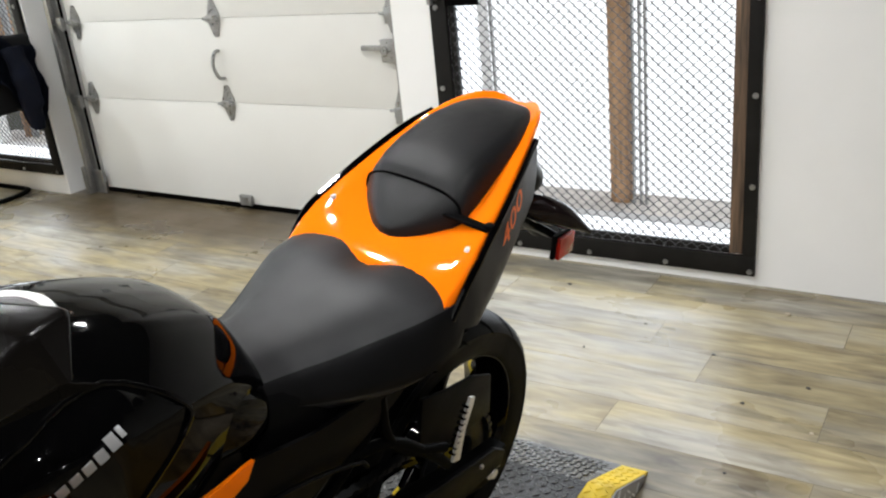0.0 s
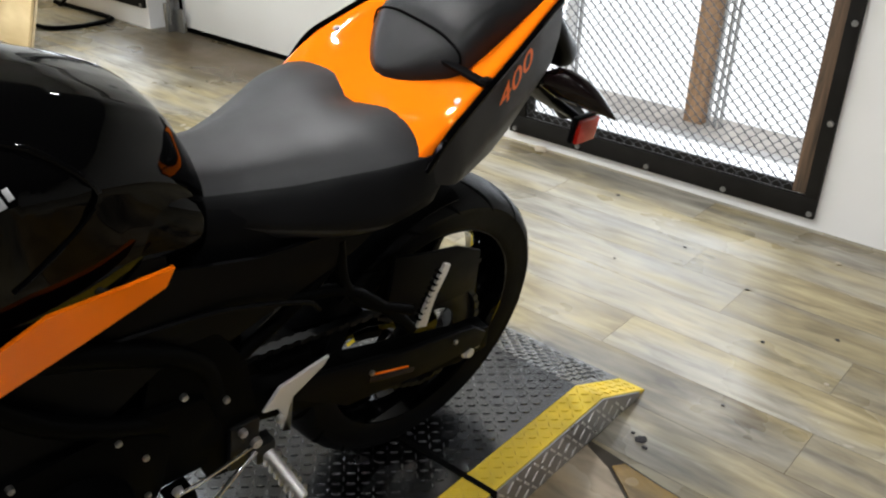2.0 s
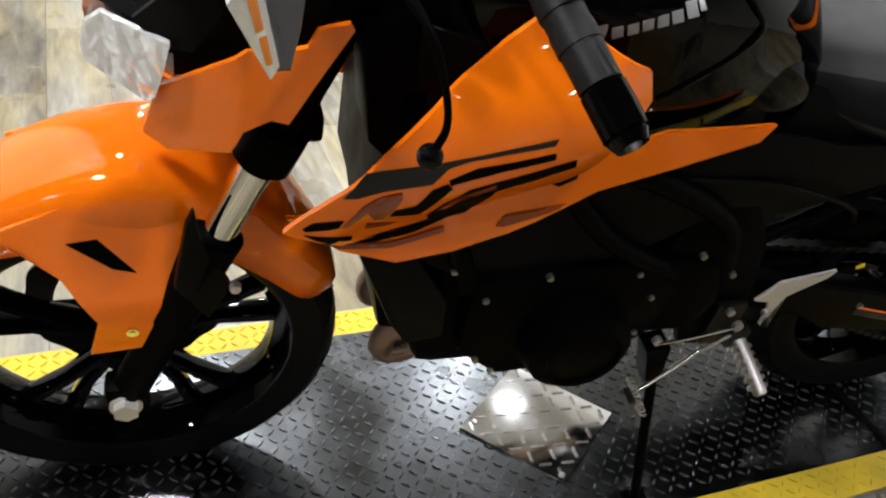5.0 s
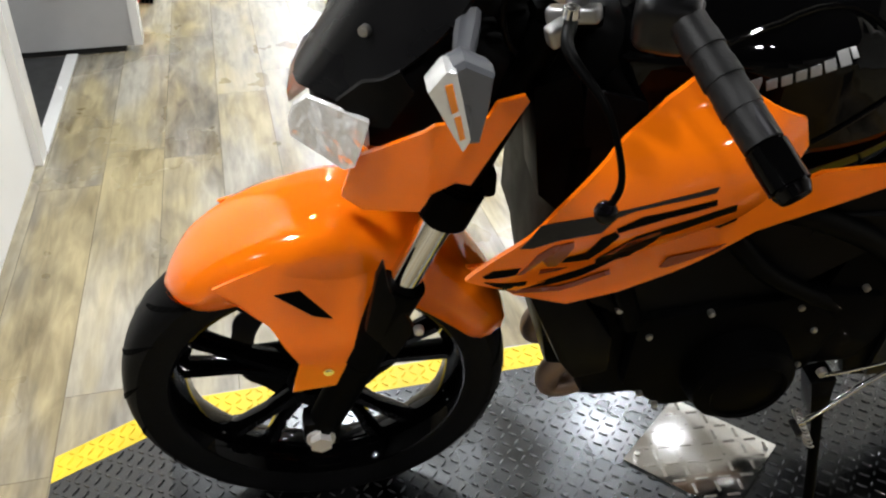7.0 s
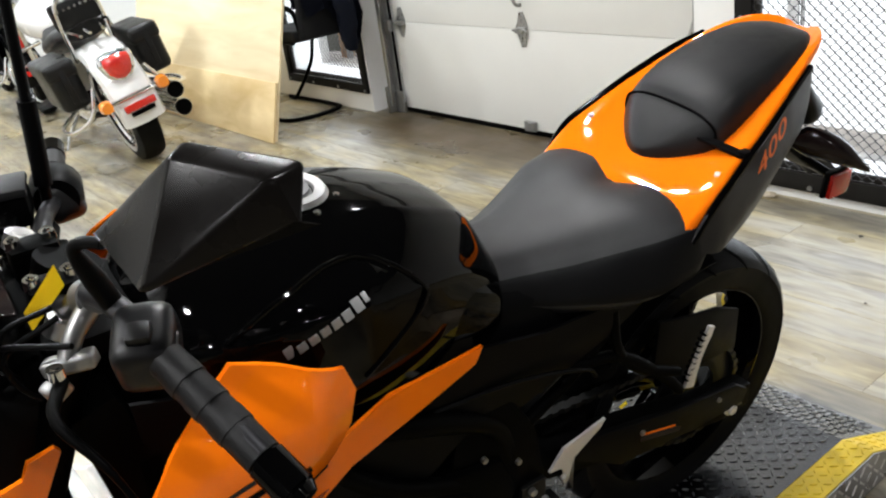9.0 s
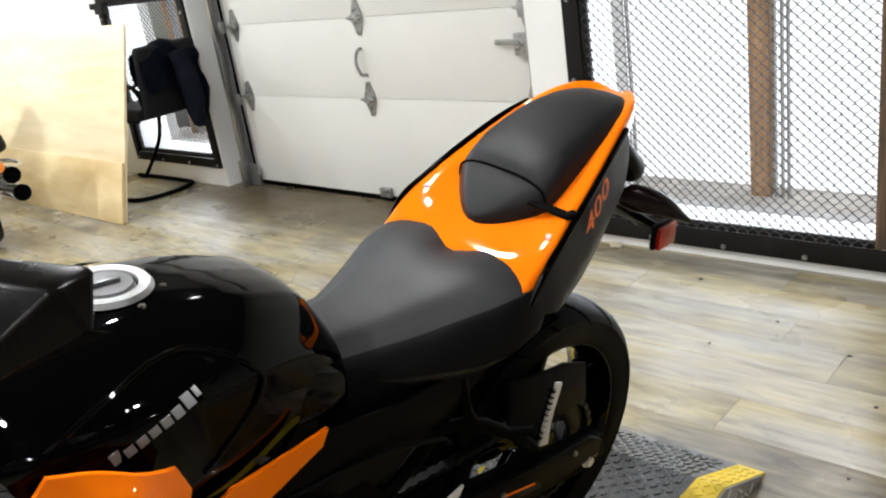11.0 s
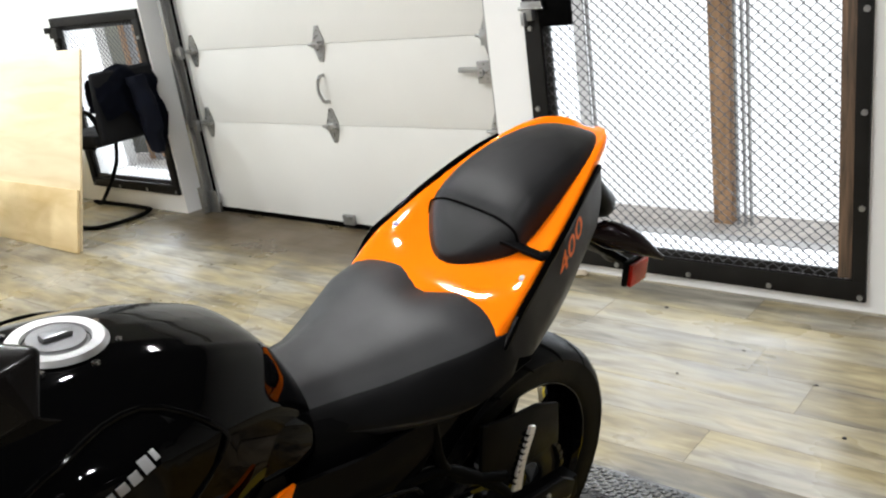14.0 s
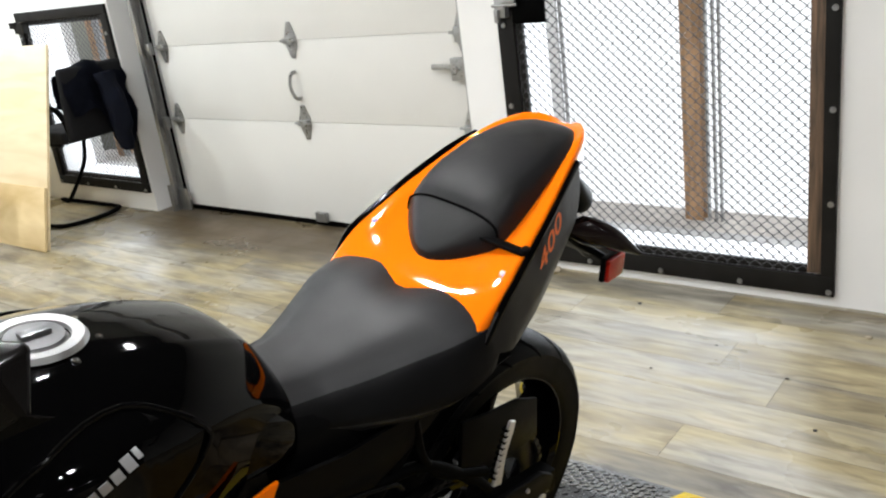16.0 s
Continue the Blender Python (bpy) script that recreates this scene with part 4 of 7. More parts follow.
# frame and engine
for s in (1, -1):
    part("frame_rail", tube([(1.02, s * 0.10, 0.86), (0.90, s * 0.155, 0.74), (0.72, s * 0.15, 0.66), (0.58, s * 0.125, 0.56), (0.53, s * 0.115, 0.44)], 0.017), MATT_BLACK, bike)
    part("frame_rail", tube([(1.00, s * 0.09, 0.80), (0.98, s * 0.14, 0.62), (0.94, s * 0.15, 0.50)], 0.016), MATT_BLACK, bike)
    part("frame_rail", tube([(0.90, s * 0.15, 0.73), (0.78, s * 0.15, 0.58), (0.62, s * 0.13, 0.47)], 0.014), MATT_BLACK, bike)
    part("subframe_rail", tube([(0.60, s * 0.12, 0.63), (0.35, s * 0.125, 0.70), (0.10, s * 0.10, 0.80), (-0.12, s * 0.06, 0.87)], 0.013), MATT_BLACK, bike)
    part("subframe_stay", tube([(0.55, s * 0.12, 0.50), (0.40, s * 0.125, 0.60), (0.28, s * 0.12, 0.72)], 0.011, steps=4), MATT_BLACK, bike)
    part("pivot_plate", prism([(0.64, 0.60), (0.56, 0.62), (0.50, 0.52), (0.475, 0.40), (0.50, 0.30), (0.56, 0.31), (0.60, 0.42), (0.66, 0.50)], s * 0.112, s * 0.132, 0.005), MATT_BLACK, bike, "black swingarm pivot plate")
    part("passenger_bracket", join(tube([(0.44, s * 0.125, 0.60), (0.34, s * 0.14, 0.585), (0.24, s * 0.15, 0.50), (0.20, s * 0.155, 0.455)], 0.010, steps=4), tube([(0.36, s * 0.135, 0.68), (0.345, s * 0.14, 0.60), (0.30, s * 0.145, 0.545), (0.21, s * 0.155, 0.50)], 0.009, steps=4)), MATT_BLACK, bike, "black passenger footrest bracket")

part("crankcase", join(box((0.80, 0, 0.395), (0.36, 0.24, 0.20), 0.03), box((0.67, 0, 0.45), (0.20, 0.22, 0.16), 0.03), box((0.80, 0, 0.285), (0.22, 0.14, 0.06), 0.02)), MATT_BLACK, bike, "matt black engine crankcase")
cylblock = box((0, 0, 0), (0.17, 0.25, 0.20), 0.015)
for k in range(7):
    cylblock = join(cylblock, box((0, 0, -0.085 + k * 0.025), (0.184, 0.262, 0.006), 0.002))
cylblock.transform(pose(0.875, 0, 0.575, 0, 12, 0))
part("cylinder_block", cylblock, MATT_BLACK, bike, "finned black cylinder block")
hd = box((0, 0, 0), (0.19, 0.24, 0.08), 0.02)
hd.transform(pose(0.905, 0, 0.695, 0, 12, 0))
part("cylinder_head", hd, MATT_BLACK, bike)
part("generator_cover", join(lathe([(0.0, 0.196), (0.060, 0.196), (0.074, 0.186), (0.080, 0.160), (0.085, 0.11), (0.0, 0.11)], (0.765, 0, 0.385), 40, closed=False), lathe([(0.052, 0.197), (0.056, 0.201), (0.070, 0.190), (0.068, 0.186)], (0.765, 0, 0.385), 40)), MATT_BLACK, bike, "round black generator cover")
part("engine_cover", prism([(0.93, 0.50), (0.70, 0.52), (0.62, 0.46), (0.64, 0.36), (0.72, 0.31), (0.86, 0.30), (0.93, 0.36)], 0.115, 0.150, 0.014), MATT_BLACK, bike)
part("sprocket_cover", prism([(0.69, 0.52), (0.57, 0.50), (0.54, 0.42), (0.57, 0.36), (0.66, 0.36), (0.70, 0.44)], 0.115, 0.145, 0.012), MATT_BLACK, bike)
for x, z, y in ((0.965, 0.537, 0.155), (0.60, 0.510, 0.134), (0.535, 0.468, 0.134)):
    part("frame_bolt", bolt((x, y, z), (0, 1, 0), 0.0055, 0.005), STEEL, bike, "zinc frame bolt")
for x, z in ((0.90, 0.345), (0.87, 0.312), (0.70, 0.33), (0.665, 0.375), (0.665, 0.45), (0.70, 0.50), (0.83, 0.505), (0.91, 0.47)):
    part("cover_bolt", bolt((x, 0.150, z), (0, 1, 0), 0.005, 0.004), STEEL, bike)
part("oil_filter", cyl((0.93, 0.05, 0.355), (0.99, 0.05, 0.335), 0.034, n=24, bevel=0.006), MATT_BLACK, bike)
part("radiator", box((1.045, 0, 0.655), (0.035, 0.27, 0.27), 0.006), MATT_BLACK, bike, "black radiator")
for s in (1, -1):
    part("radiator_side_cover", prism([(1.108, 0.865), (1.060, 0.880), (1.028, 0.760), (1.060, 0.690), (1.088, 0.720)], s * 0.060, s * 0.135, 0.006), MATT_BLACK, bike, "black inner radiator cover")
part("lower_shield", prism([(1.085, 0.565), (1.02, 0.57), (0.96, 0.47), (0.955, 0.40), (1.005, 0.39), (1.03, 0.43)], 0.085, 0.150, 0.008), SATIN_BLACK, bike, "black side shield under the shroud")
part("belly_cover", prism([(1.055, 0.50), (0.955, 0.50), (0.945, 0.360), (0.985, 0.342), (1.026, 0.350)], -0.10, 0.086, 0.010), MATT_BLACK, bike, "black cover in front of the engine")
for y0 in (0.055, -0.055):
    part("exhaust_pipe", tube([(0.90, y0, 0.40), (0.935, y0, 0.365), (0.978, y0, 0.330), (1.004, y0, 0.294), (1.002, y0, 0.262), (0.975, y0, 0.258), (0.93, y0 * 0.9, 0.270), (0.86, y0 * 0.6, 0.262), (0.74, -0.02, 0.24)], 0.0190, n=16), EXHAUST, bike, "heat-tinted steel exhaust pipe")
part("exhaust_collector", tube([(0.76, -0.01, 0.245), (0.60, -0.05, 0.240), (0.48, -0.11, 0.26)], 0.030, n=18), EXHAUST, bike)
part("silencer", loft([[(x, -yc + 0.062 * k * math.cos(a), z + 0.105 * k * math.sin(a)) for a in (2 * math.pi * q / 24 for q in range(24))] for x, yc, z, k in curve_points([(0.50, 0.12, 0.26, 0.35), (0.42, 0.15, 0.29, 0.80), (0.30, 0.175, 0.32, 1.0), (0.10, 0.190, 0.36, 1.05), (-0.15, 0.200, 0.42, 0.98), (-0.185, 0.200, 0.43, 0.82)], 4)]), MATT_BLACK, bike, "black stubby silencer")

# footrest, controls, side stand
part("heel_guard", prism([(0.478, 0.415), (0.450, 0.452), (0.362, 0.470), (0.372, 0.455), (0.425, 0.420), (0.440, 0.355), (0.428, 0.350), (0.452, 0.410)], 0.140, 0.146, 0.0015), ALU_LIGHT, bike, "silver heel guard")
part("passenger_heel_guard", prism([(0.198, 0.462), (0.190, 0.500), (0.160, 0.578), (0.146, 0.572), (0.150, 0.556), (0.165, 0.52), (0.172, 0.49), (0.176, 0.455)], 0.160, 0.166, 0.0015), ALU_LIGHT, bike, "toothed silver passenger footrest guard")
for k in range(9):
    part("guard_tooth", box((0.193 - 0.0035 * k, 0.160, 0.478 + 0.0105 * k), (0.007, 0.012, 0.004)), MATT_BLACK, bike)
peg = cyl((0.470, 0.150, 0.330), (0.462, 0.235, 0.302), 0.012, 0.010, n=16, bevel=0.002)
for k in range(6):
    u = 0.15 + 0.14 * k
    p = Vector((0.470, 0.150, 0.330)).lerp(Vector((0.462, 0.235, 0.302)), u)
    part("footrest_rib", box(p, (0.03, 0.006, 0.014), 0.001), STEEL, bike)
part("rider_footrest", peg, STEEL, bike, "ribbed steel rider footrest")
part("footrest_hanger", join(box((0.475, 0.140, 0.335), (0.035, 0.03, 0.04), 0.006), box((0.505, 0.136, 0.36), (0.05, 0.012, 0.09), 0.004)), DISC_STEEL, bike)
part("gear_lever", tube([(0.49, 0.150, 0.345), (0.55, 0.165, 0.325), (0.63, 0.185, 0.285), (0.655, 0.19, 0.275)], 0.0038), CHROME, bike, "chrome gear lever")
part("gear_toe_peg", cyl((0.655, 0.180, 0.275), (0.655, 0.208, 0.275), 0.006, n=14, bevel=0.002), GRIP_RUBBER, bike)
part("gear_rod", tube([(0.50, 0.160, 0.375), (0.58, 0.165, 0.365), (0.625, 0.165, 0.36)], 0.0030), CHROME, bike, "chrome gear linkage rod")
for x, y, z, r in ((0.498, 0.16, 0.378, 0.009), (0.625, 0.16, 0.36, 0.008), (0.515, 0.15, 0.40, 0.007), (0.45, 0.15, 0.39, 0.007)):
    part("gear_joint", bolt((x, y, z), (0, 1, 0), r), ALU, bike)
# the side stand's leg reaches the deck
leg_top, leg_foot = Vector((0.602, 0.165, 0.268)), Vector((0.593, 0.250, 0.055))
part("side_stand", join(tube([leg_top, leg_top.lerp(leg_foot, 0.5), leg_foot], 0.0085, n=14, steps=2), prism([(0.640, 0.345), (0.600, 0.350), (0.588, 0.262), (0.612, 0.258)], 0.130, 0.168, 0.004), box(leg_foot + Vector((0, 0.006, 0.002)), (0.040, 0.040, 0.006), 0.002, None)), MATT_BLACK, bike, "black side stand on the deck")
spring = [(0.655 - 0.045 * u + 0.006 * math.cos(60 * u), 0.178 + 0.012 * u + 0.006 * math.sin(60 * u), 0.300 - 0.085 * u) for u in np.linspace(0, 1, 70)]
part("stand_spring", tube(spring, 0.0018, n=5, steps=1), STEEL, bike)

# fork and front mudguard
FA, FT = Vector((1.355, 0, 0.285)), Vector((-0.389, 0, 0.921))
for s in (1, -1):
    o = Vector((0.004, s * 0.098, -0.010))
    part("fork_leg", join(cyl(FA + o, FA + o + FT * 0.16, 0.024, 0.027, 24), cyl(FA + o + FT * 0.16, FA + o + FT * 0.315, 0.029, 0.031, 24, bevel=0.003), box(FA + o, (0.055, 0.04, 0.06), 0.012)), MATT_BLACK, bike, "black fork lower leg")
    part("fork_tube", cyl(FA + o + FT * 0.30, FA + o + FT * 0.44, 0.0205, n=28), CHROME, bike, "chromed fork tube")
    part("fork_upper", cyl(FA + o + FT * 0.44, FA + o + FT * 0.70, 0.0235, n=24), MATT_BLACK, bike, "black upper fork tube")
    part("axle_cap", join(cyl((FC[0] + 0.004, s * 0.116, FC[2] - 0.014), (FC[0] + 0.004, s * 0.132, FC[2] - 0.014), 0.017, n=6), cyl((FC[0] + 0.004, s * 0.116, FC[2] - 0.014), (FC[0] + 0.004, s * 0.121, FC[2] - 0.014), 0.021, n=20)), ALU_LIGHT, bike, "zinc axle nut")
    part("fork_clamp", cyl(FA + o + FT * 0.425, FA + o + FT * 0.485, 0.034, n=24, bevel=0.006), MATT_BLACK, bike)
    part("fork_shield", prism([(1.290, 0.505), (1.274, 0.60), (1.264, 0.625), (1.258, 0.58), (1.242, 0.545), (1.225, 0.50), (1.252, 0.445)], s * 0.112, s * 0.128, 0.005), SATIN_BLACK, bike, "black fork protector")
    part("fork_bolt", bolt((1.221, s * 0.13, 0.503), (0, s, 0), 0.007), ALU_LIGHT, bike)
lc = FA + FT * 0.46
part("lower_yoke", box(lc + Vector((-0.015, 0, 0)), (0.07, 0.20, 0.035), 0.008, None), MATT_BLACK, bike)
ty = FA + FT * 0.695
part("top_yoke", box(ty + Vector((-0.015, 0, 0)), (0.075, 0.215, 0.028), 0.008), MATT_BLACK, bike, "black top yoke")
part("brake_caliper", box((1.43, -0.075, 0.40), (0.09, 0.05, 0.06), 0.012), MATT_BLACK, bike, "black front brake caliper")


def mudguard():
    """The front mudguard: an arch over the tyre with flat cheeks, built by angle round the axle."""
    rings = []
    for th, r, wd, drop in curve_points([(49, 0.293, 0.024, 0.010), (53, 0.302, 0.052, 0.030), (60, 0.313, 0.072, 0.052), (72, 0.325, 0.082, 0.070), (87, 0.339, 0.086, 0.085), (98, 0.350, 0.088, 0.105), (108, 0.345, 0.086, 0.105), (120, 0.334, 0.082, 0.085), (135, 0.322, 0.078, 0.075), (149, 0.312, 0.072, 0.060), (155, 0.306, 0.062, 0.045)], 5):
        a = radians(th)
        sec = [(r - drop, wd), (r - drop * 0.6, wd * 1.01), (r - 0.030, wd * 0.99), (r - 0.013, wd * 0.90), (r - 0.003, wd * 0.66), (r, wd * 0.34), (r + 0.001, 0)]
        sec = sec + [(q, -y) for q, y in sec[-2::-1]]
        inner = [(q - 0.004, y * 0.94) for q, y in sec[::-1]]
        rings.append([(FC[0] + q * math.cos(a), y, FC[2] + q * math.sin(a)) for q, y in sec + inner])
    return loft(rings)


part("front_mudguard", mudguard(), ORANGE, bike, "glossy orange front mudguard", angle=50)
for s in (1, -1):
    cheek = bowed([(1.475, 0.566), (1.40, 0.595), (1.30, 0.610), (1.262, 0.600), (1.280, 0.525), (1.265, 0.468), (1.334, 0.388), (1.392, 0.382), (1.378, 0.440), (1.411, 0.507), (1.445, 0.545)], 0, lambda x, z, s=s: s * (0.079 + 0.036 * min(1, max(0, (0.605 - z) / 0.14))), 0.005)
    part("mudguard_cheek", cheek, ORANGE, bike, "orange mudguard cheek", angle=25)
    part("mudguard_vent", bowed([(1.400, 0.552), (1.368, 0.556), (1.330, 0.512), (1.354, 0.518)], 0, lambda x, z, s=s: s * (0.0805 + 0.036 * min(1, max(0, (0.605 - z) / 0.14))), 0.003), MATT_BLACK, bike, "black diamond-shaped vent")
    part("mudguard_bolt", bolt((1.341, s * 0.114, 0.420), (0, s, 0), 0.008), CHROME, bike)
    part("mudguard_lettering", prism([(1.276, 0.475), (1.302, 0.448), (1.308, 0.456), (1.283, 0.484)], s * 0.112, s * 0.1158), MATT_BLACK, bike)

# tank: stations x, half width, centre height, shoulder crease (y, z), height of the widest point, bottom
TANK = [(1.035, 0.05, 0.888, 0.02, 0.886, 0.86, 0.82), (1.012, 0.108, 0.92, 0.05, 0.914, 0.865, 0.79), (0.95, 0.156, 0.955, 0.064, 0.949, 0.875, 0.74), (0.87, 0.176, 0.969, 0.07, 0.963, 0.88, 0.7), (0.79, 0.176, 0.967, 0.07, 0.961, 0.878, 0.69), (0.71, 0.163, 0.951, 0.069, 0.945, 0.862, 0.69), (0.64, 0.142, 0.927, 0.067, 0.921, 0.84, 0.69), (0.585, 0.122, 0.898, 0.062, 0.892, 0.805, 0.69), (0.556, 0.108, 0.856, 0.055, 0.85, 0.785, 0.69)]


def tank_half(row):
    """Half a section of the tank, from the crown over the crease down the flank."""
    x, w, zc, yr, zr, zw, zb = row
    top = curve_points([(0.0, zc), (yr * 0.55, zc + 0.30 * (zr - zc)), (yr, zr)], 5)
    flank = curve_points([(yr, zr), (yr + 0.42 * (w - yr), zr - 0.20 * (zr - zw)), (w * 0.97, zw + 0.38 * (zr - zw)), (w, zw), (w * 0.95, zw - 0.5 * (zw - zb)), (w * 0.80, zb)], 4)
    return [tuple(p) for p in top] + [tuple(p) for p in flank[1:]]


def tank_side(x, z):
    """Half width of the tank's flank at x and z."""
    cols = list(zip(*TANK[::-1]))
    row = [x] + [float(np.interp(x, cols[0], c)) for c in cols[1:]]
    fl = [p for p in tank_half(row) if p[0] >= row[3] - 1e-6]
    return float(np.interp(z, [p[1] for p in fl[::-1]], [p[0] for p in fl[::-1]]))


tank_rings = []
for row in curve_points(TANK, 6):
    half = tank_half(row)
    tank_rings.append([(row[0], y, z) for y, z in half[::-1]] + [(row[0], -y, z) for y, z in half[1:]])
part("fuel_tank", loft(tank_rings), GLOSS_BLACK, bike, "gloss black fuel tank with a shoulder crease", angle=35)

# tank lettering and rear cover
part("tank_rear_cover", body([(0.665, 0.140, 0.890, 0.70), (0.620, 0.138, 0.876, 0.695), (0.580, 0.130, 0.846, 0.695), (0.556, 0.118, 0.822, 0.70), (0.545, 0.08, 0.80, 0.72)], 36, 5, 3.0, 2.6), GLOSS_BLACK, bike, "gloss black tank rear cover", angle=60)
for s in (1, -1):
    part("tank_wing_panel", bowed([(0.952, 0.915), (0.866, 0.930), (0.775, 0.934), (0.712, 0.888), (0.735, 0.845), (0.800, 0.800), (0.90, 0.80), (0.95, 0.86)], 0, lambda x, z, s=s: s * (tank_side(x, z) + 0.0035), 0.005), GLOSS_BLACK, bike, "gloss black tank side panel")
    crease = [(0.945, 0.905), (0.866, 0.931), (0.778, 0.936), (0.710, 0.890), (0.722, 0.855), (0.800, 0.800)]
    part("panel_crease", tube([(x, s * (tank_side(x, z) + 0.0035), z) for x, z in curve_points(crease, 4)], 0.0035, n=8, steps=1), GLOSS_BLACK, bike, "gloss black crease round the side panel")
    # the tank lettering stands as eight short silver bars
    for k in range(8):
        u = (k + 0.5) / 8
        x, z = 0.895 - 0.112 * u, 0.875 + 0.038 * u
        tilt = math.degrees(math.atan2(tank_side(x, z - 0.006) - tank_side(x, z + 0.006), 0.012))
        tall = k in (0, 6)
        bm = box((0, 0, 0), (0.0112 if k < 7 else 0.0060, 0.0012, 0.0165 if tall else 0.0125), 0.0004)
        bm.transform(Matrix.Translation((x + (0.002 if k == 7 else 0.0), s * (tank_side(x, z) + 0.0042), z + (0.002 if tall else 0.0))) @ Matrix.Rotation(radians(18), 4, "Y") @ Matrix.Rotation(radians(tilt * s), 4, "X"))
        part("lettering_bar", bm, WHITE_GREY, bike)
for s in (1, -1):
    # the model mark stands as two slanted orange strokes
    for dx in (0.0, 0.012):
        mark = bmesh.new()
        mark.faces.new([mark.verts.new((x + dx, s * y, float(np.interp(y, [0.03, 0.066, 0.10], [0.9625, 0.9555, 0.936])) + 0.0015)) for x, y in ((0.928, 0.044), (0.934, 0.044), (0.943, 0.066), (0.937, 0.066))])
        bmesh.ops.solidify(mark, geom=mark.faces[:], thickness=0.0008)
        part("tank_mark", mark, ORANGE, bike, "small orange tank mark", False)
part("fuel_cap", join(lathe([(0.0, 0.004), (0.036, 0.004), (0.040, 0.0), (0.0, 0.0)], (0, 0, 0), 32, axis="z", closed=False), lathe([(0.041, 0.001), (0.043, 0.006), (0.058, 0.007), (0.063, 0.0)], (0, 0, 0), 40, axis="z")), GALV, bike, "bright ringed fuel cap").matrix_local = pose(0.800, 0, 0.967, 0, -5, 0) @ Matrix.Scale(0.86, 4)
part("fuel_cap_flap", join(lathe([(0.0, 0.007), (0.034, 0.006), (0.036, 0.0), (0.0, 0.0)], (0, 0, 0), 32, axis="z", closed=False), box((0, 0, 0.010), (0.036, 0.016, 0.006), 0.002)), CAP_GREY, bike, "dark grey filler flap").matrix_local = pose(0.800, 0, 0.968, 0, -5, 0) @ Matrix.Scale(0.90, 4)
for k in range(7):
    a = 2 * math.pi * k / 7
    part("cap_bolt", bolt((0.800 + 0.062 * math.cos(a), 0.062 * math.sin(a), 0.962 + 0.008 * math.cos(a)), (0, 0, 1), 0.005, 0.004), CHROME, bike)

# seats
def rider_seat():
    """A padded saddle: a crowned top whose rear edge has two lobes, with sides dropping to the seat pan."""
    nu, nv = 26, 29
    bm = bmesh.new()
    grid = []
    for a in range(nu + 1):
        u = a / nu
        row = []
        for b in range(nv + 1):
            v = -1 + 2 * b / nv
            s = abs(v)
            rear = float(np.interp(float(np.interp(s, [0, 0.6, 0.85, 1.0], [0, 0.684, 0.78, 1.0])), [0, 0.25, 0.6, 0.85, 1.0], [0.268, 0.246, 0.210, 0.214, 0.250]))
            x = 0.585 - u * (0.585 - rear)
            w = float(np.interp(x, [0.21, 0.26, 0.32, 0.40, 0.47, 0.54, 0.585], [0.156, 0.170, 0.172, 0.146, 0.114, 0.096, 0.080]))
            edge = float(np.interp(x, [0.21, 0.26, 0.32, 0.40, 0.47, 0.54, 0.585], [0.140, 0.148, 0.132, 0.096, 0.074, 0.066, 0.060]))
            top = float(np.interp(x, [0.20, 0.25, 0.31, 0.36, 0.42, 0.48, 0.54, 0.585], [0.832, 0.836, 0.832, 0.818, 0.804, 0.797, 0.800, 0.815]))
            low = float(np.interp(x, [0.21, 0.245, 0.36, 0.47, 0.59], [0.772, 0.745, 0.722, 0.728, 0.755]))
            if s < 0.6:
                q = s / 0.6
                y = edge * q
                z = top - 0.012 * q ** 2 - 0.010 * q ** 8 - 0.016 * max(0, 1 - q / 0.45) * u ** 6
            else:
                r = (s - 0.6) / 0.4
                y = edge + (w - edge) * r ** 0.6
                z = (top - 0.022) + (low - top + 0.022) * r ** 1.3
            y = math.copysign(y, v) + 0.006 * float(np.interp(x, [0.36, 0.45, 0.585], [0, 1, 1]))
            row.append(bm.verts.new((x, y, z)))
        grid.append(row)
    for a in range(nu):
        for b in range(nv):
            f = bm.faces.new((grid[a][b], grid[a + 1][b], grid[a + 1][b + 1], grid[a][b + 1]))
            # steep side faces take the darker vinyl, shade put into the colour
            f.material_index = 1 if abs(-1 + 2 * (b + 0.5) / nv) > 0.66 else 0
    bmesh.ops.smooth_vert(bm, verts=[v for row in grid[1:-1] for v in row[1:-1]], factor=0.5, use_axis_x=False, use_axis_y=False, use_axis_z=True)
    bmesh.ops.smooth_vert(bm, verts=[v for row in grid[1:-1] for v in row[1:-1]], factor=0.5, use_axis_x=False, use_axis_y=False, use_axis_z=True)
    # close rear, front and underside
    rim = [grid[a][0] for a in range(nu + 1)] + [grid[nu][b] for b in range(1, nv + 1)] + [grid[a][nv] for a in range(nu - 1, -1, -1)] + [grid[0][b] for b in range(nv - 1, 0, -1)]
    lowr = [bm.verts.new((v.co.x * 0.97 + 0.012, v.co.y * 0.9, min(v.co.z - 0.02, 0.76))) for v in rim]
    n = len(rim)
    for k in range(n):
        bm.faces.new((rim[k], rim[(k + 1) % n], lowr[(k + 1) % n], lowr[k]))
    bm.faces.new(lowr)
    return bm


part("rider_seat", rider_seat(), VINYL, bike, "dark grey vinyl rider seat, sides coloured darker for their shade", angle=60).data.materials.append(SEAT_SHADED)


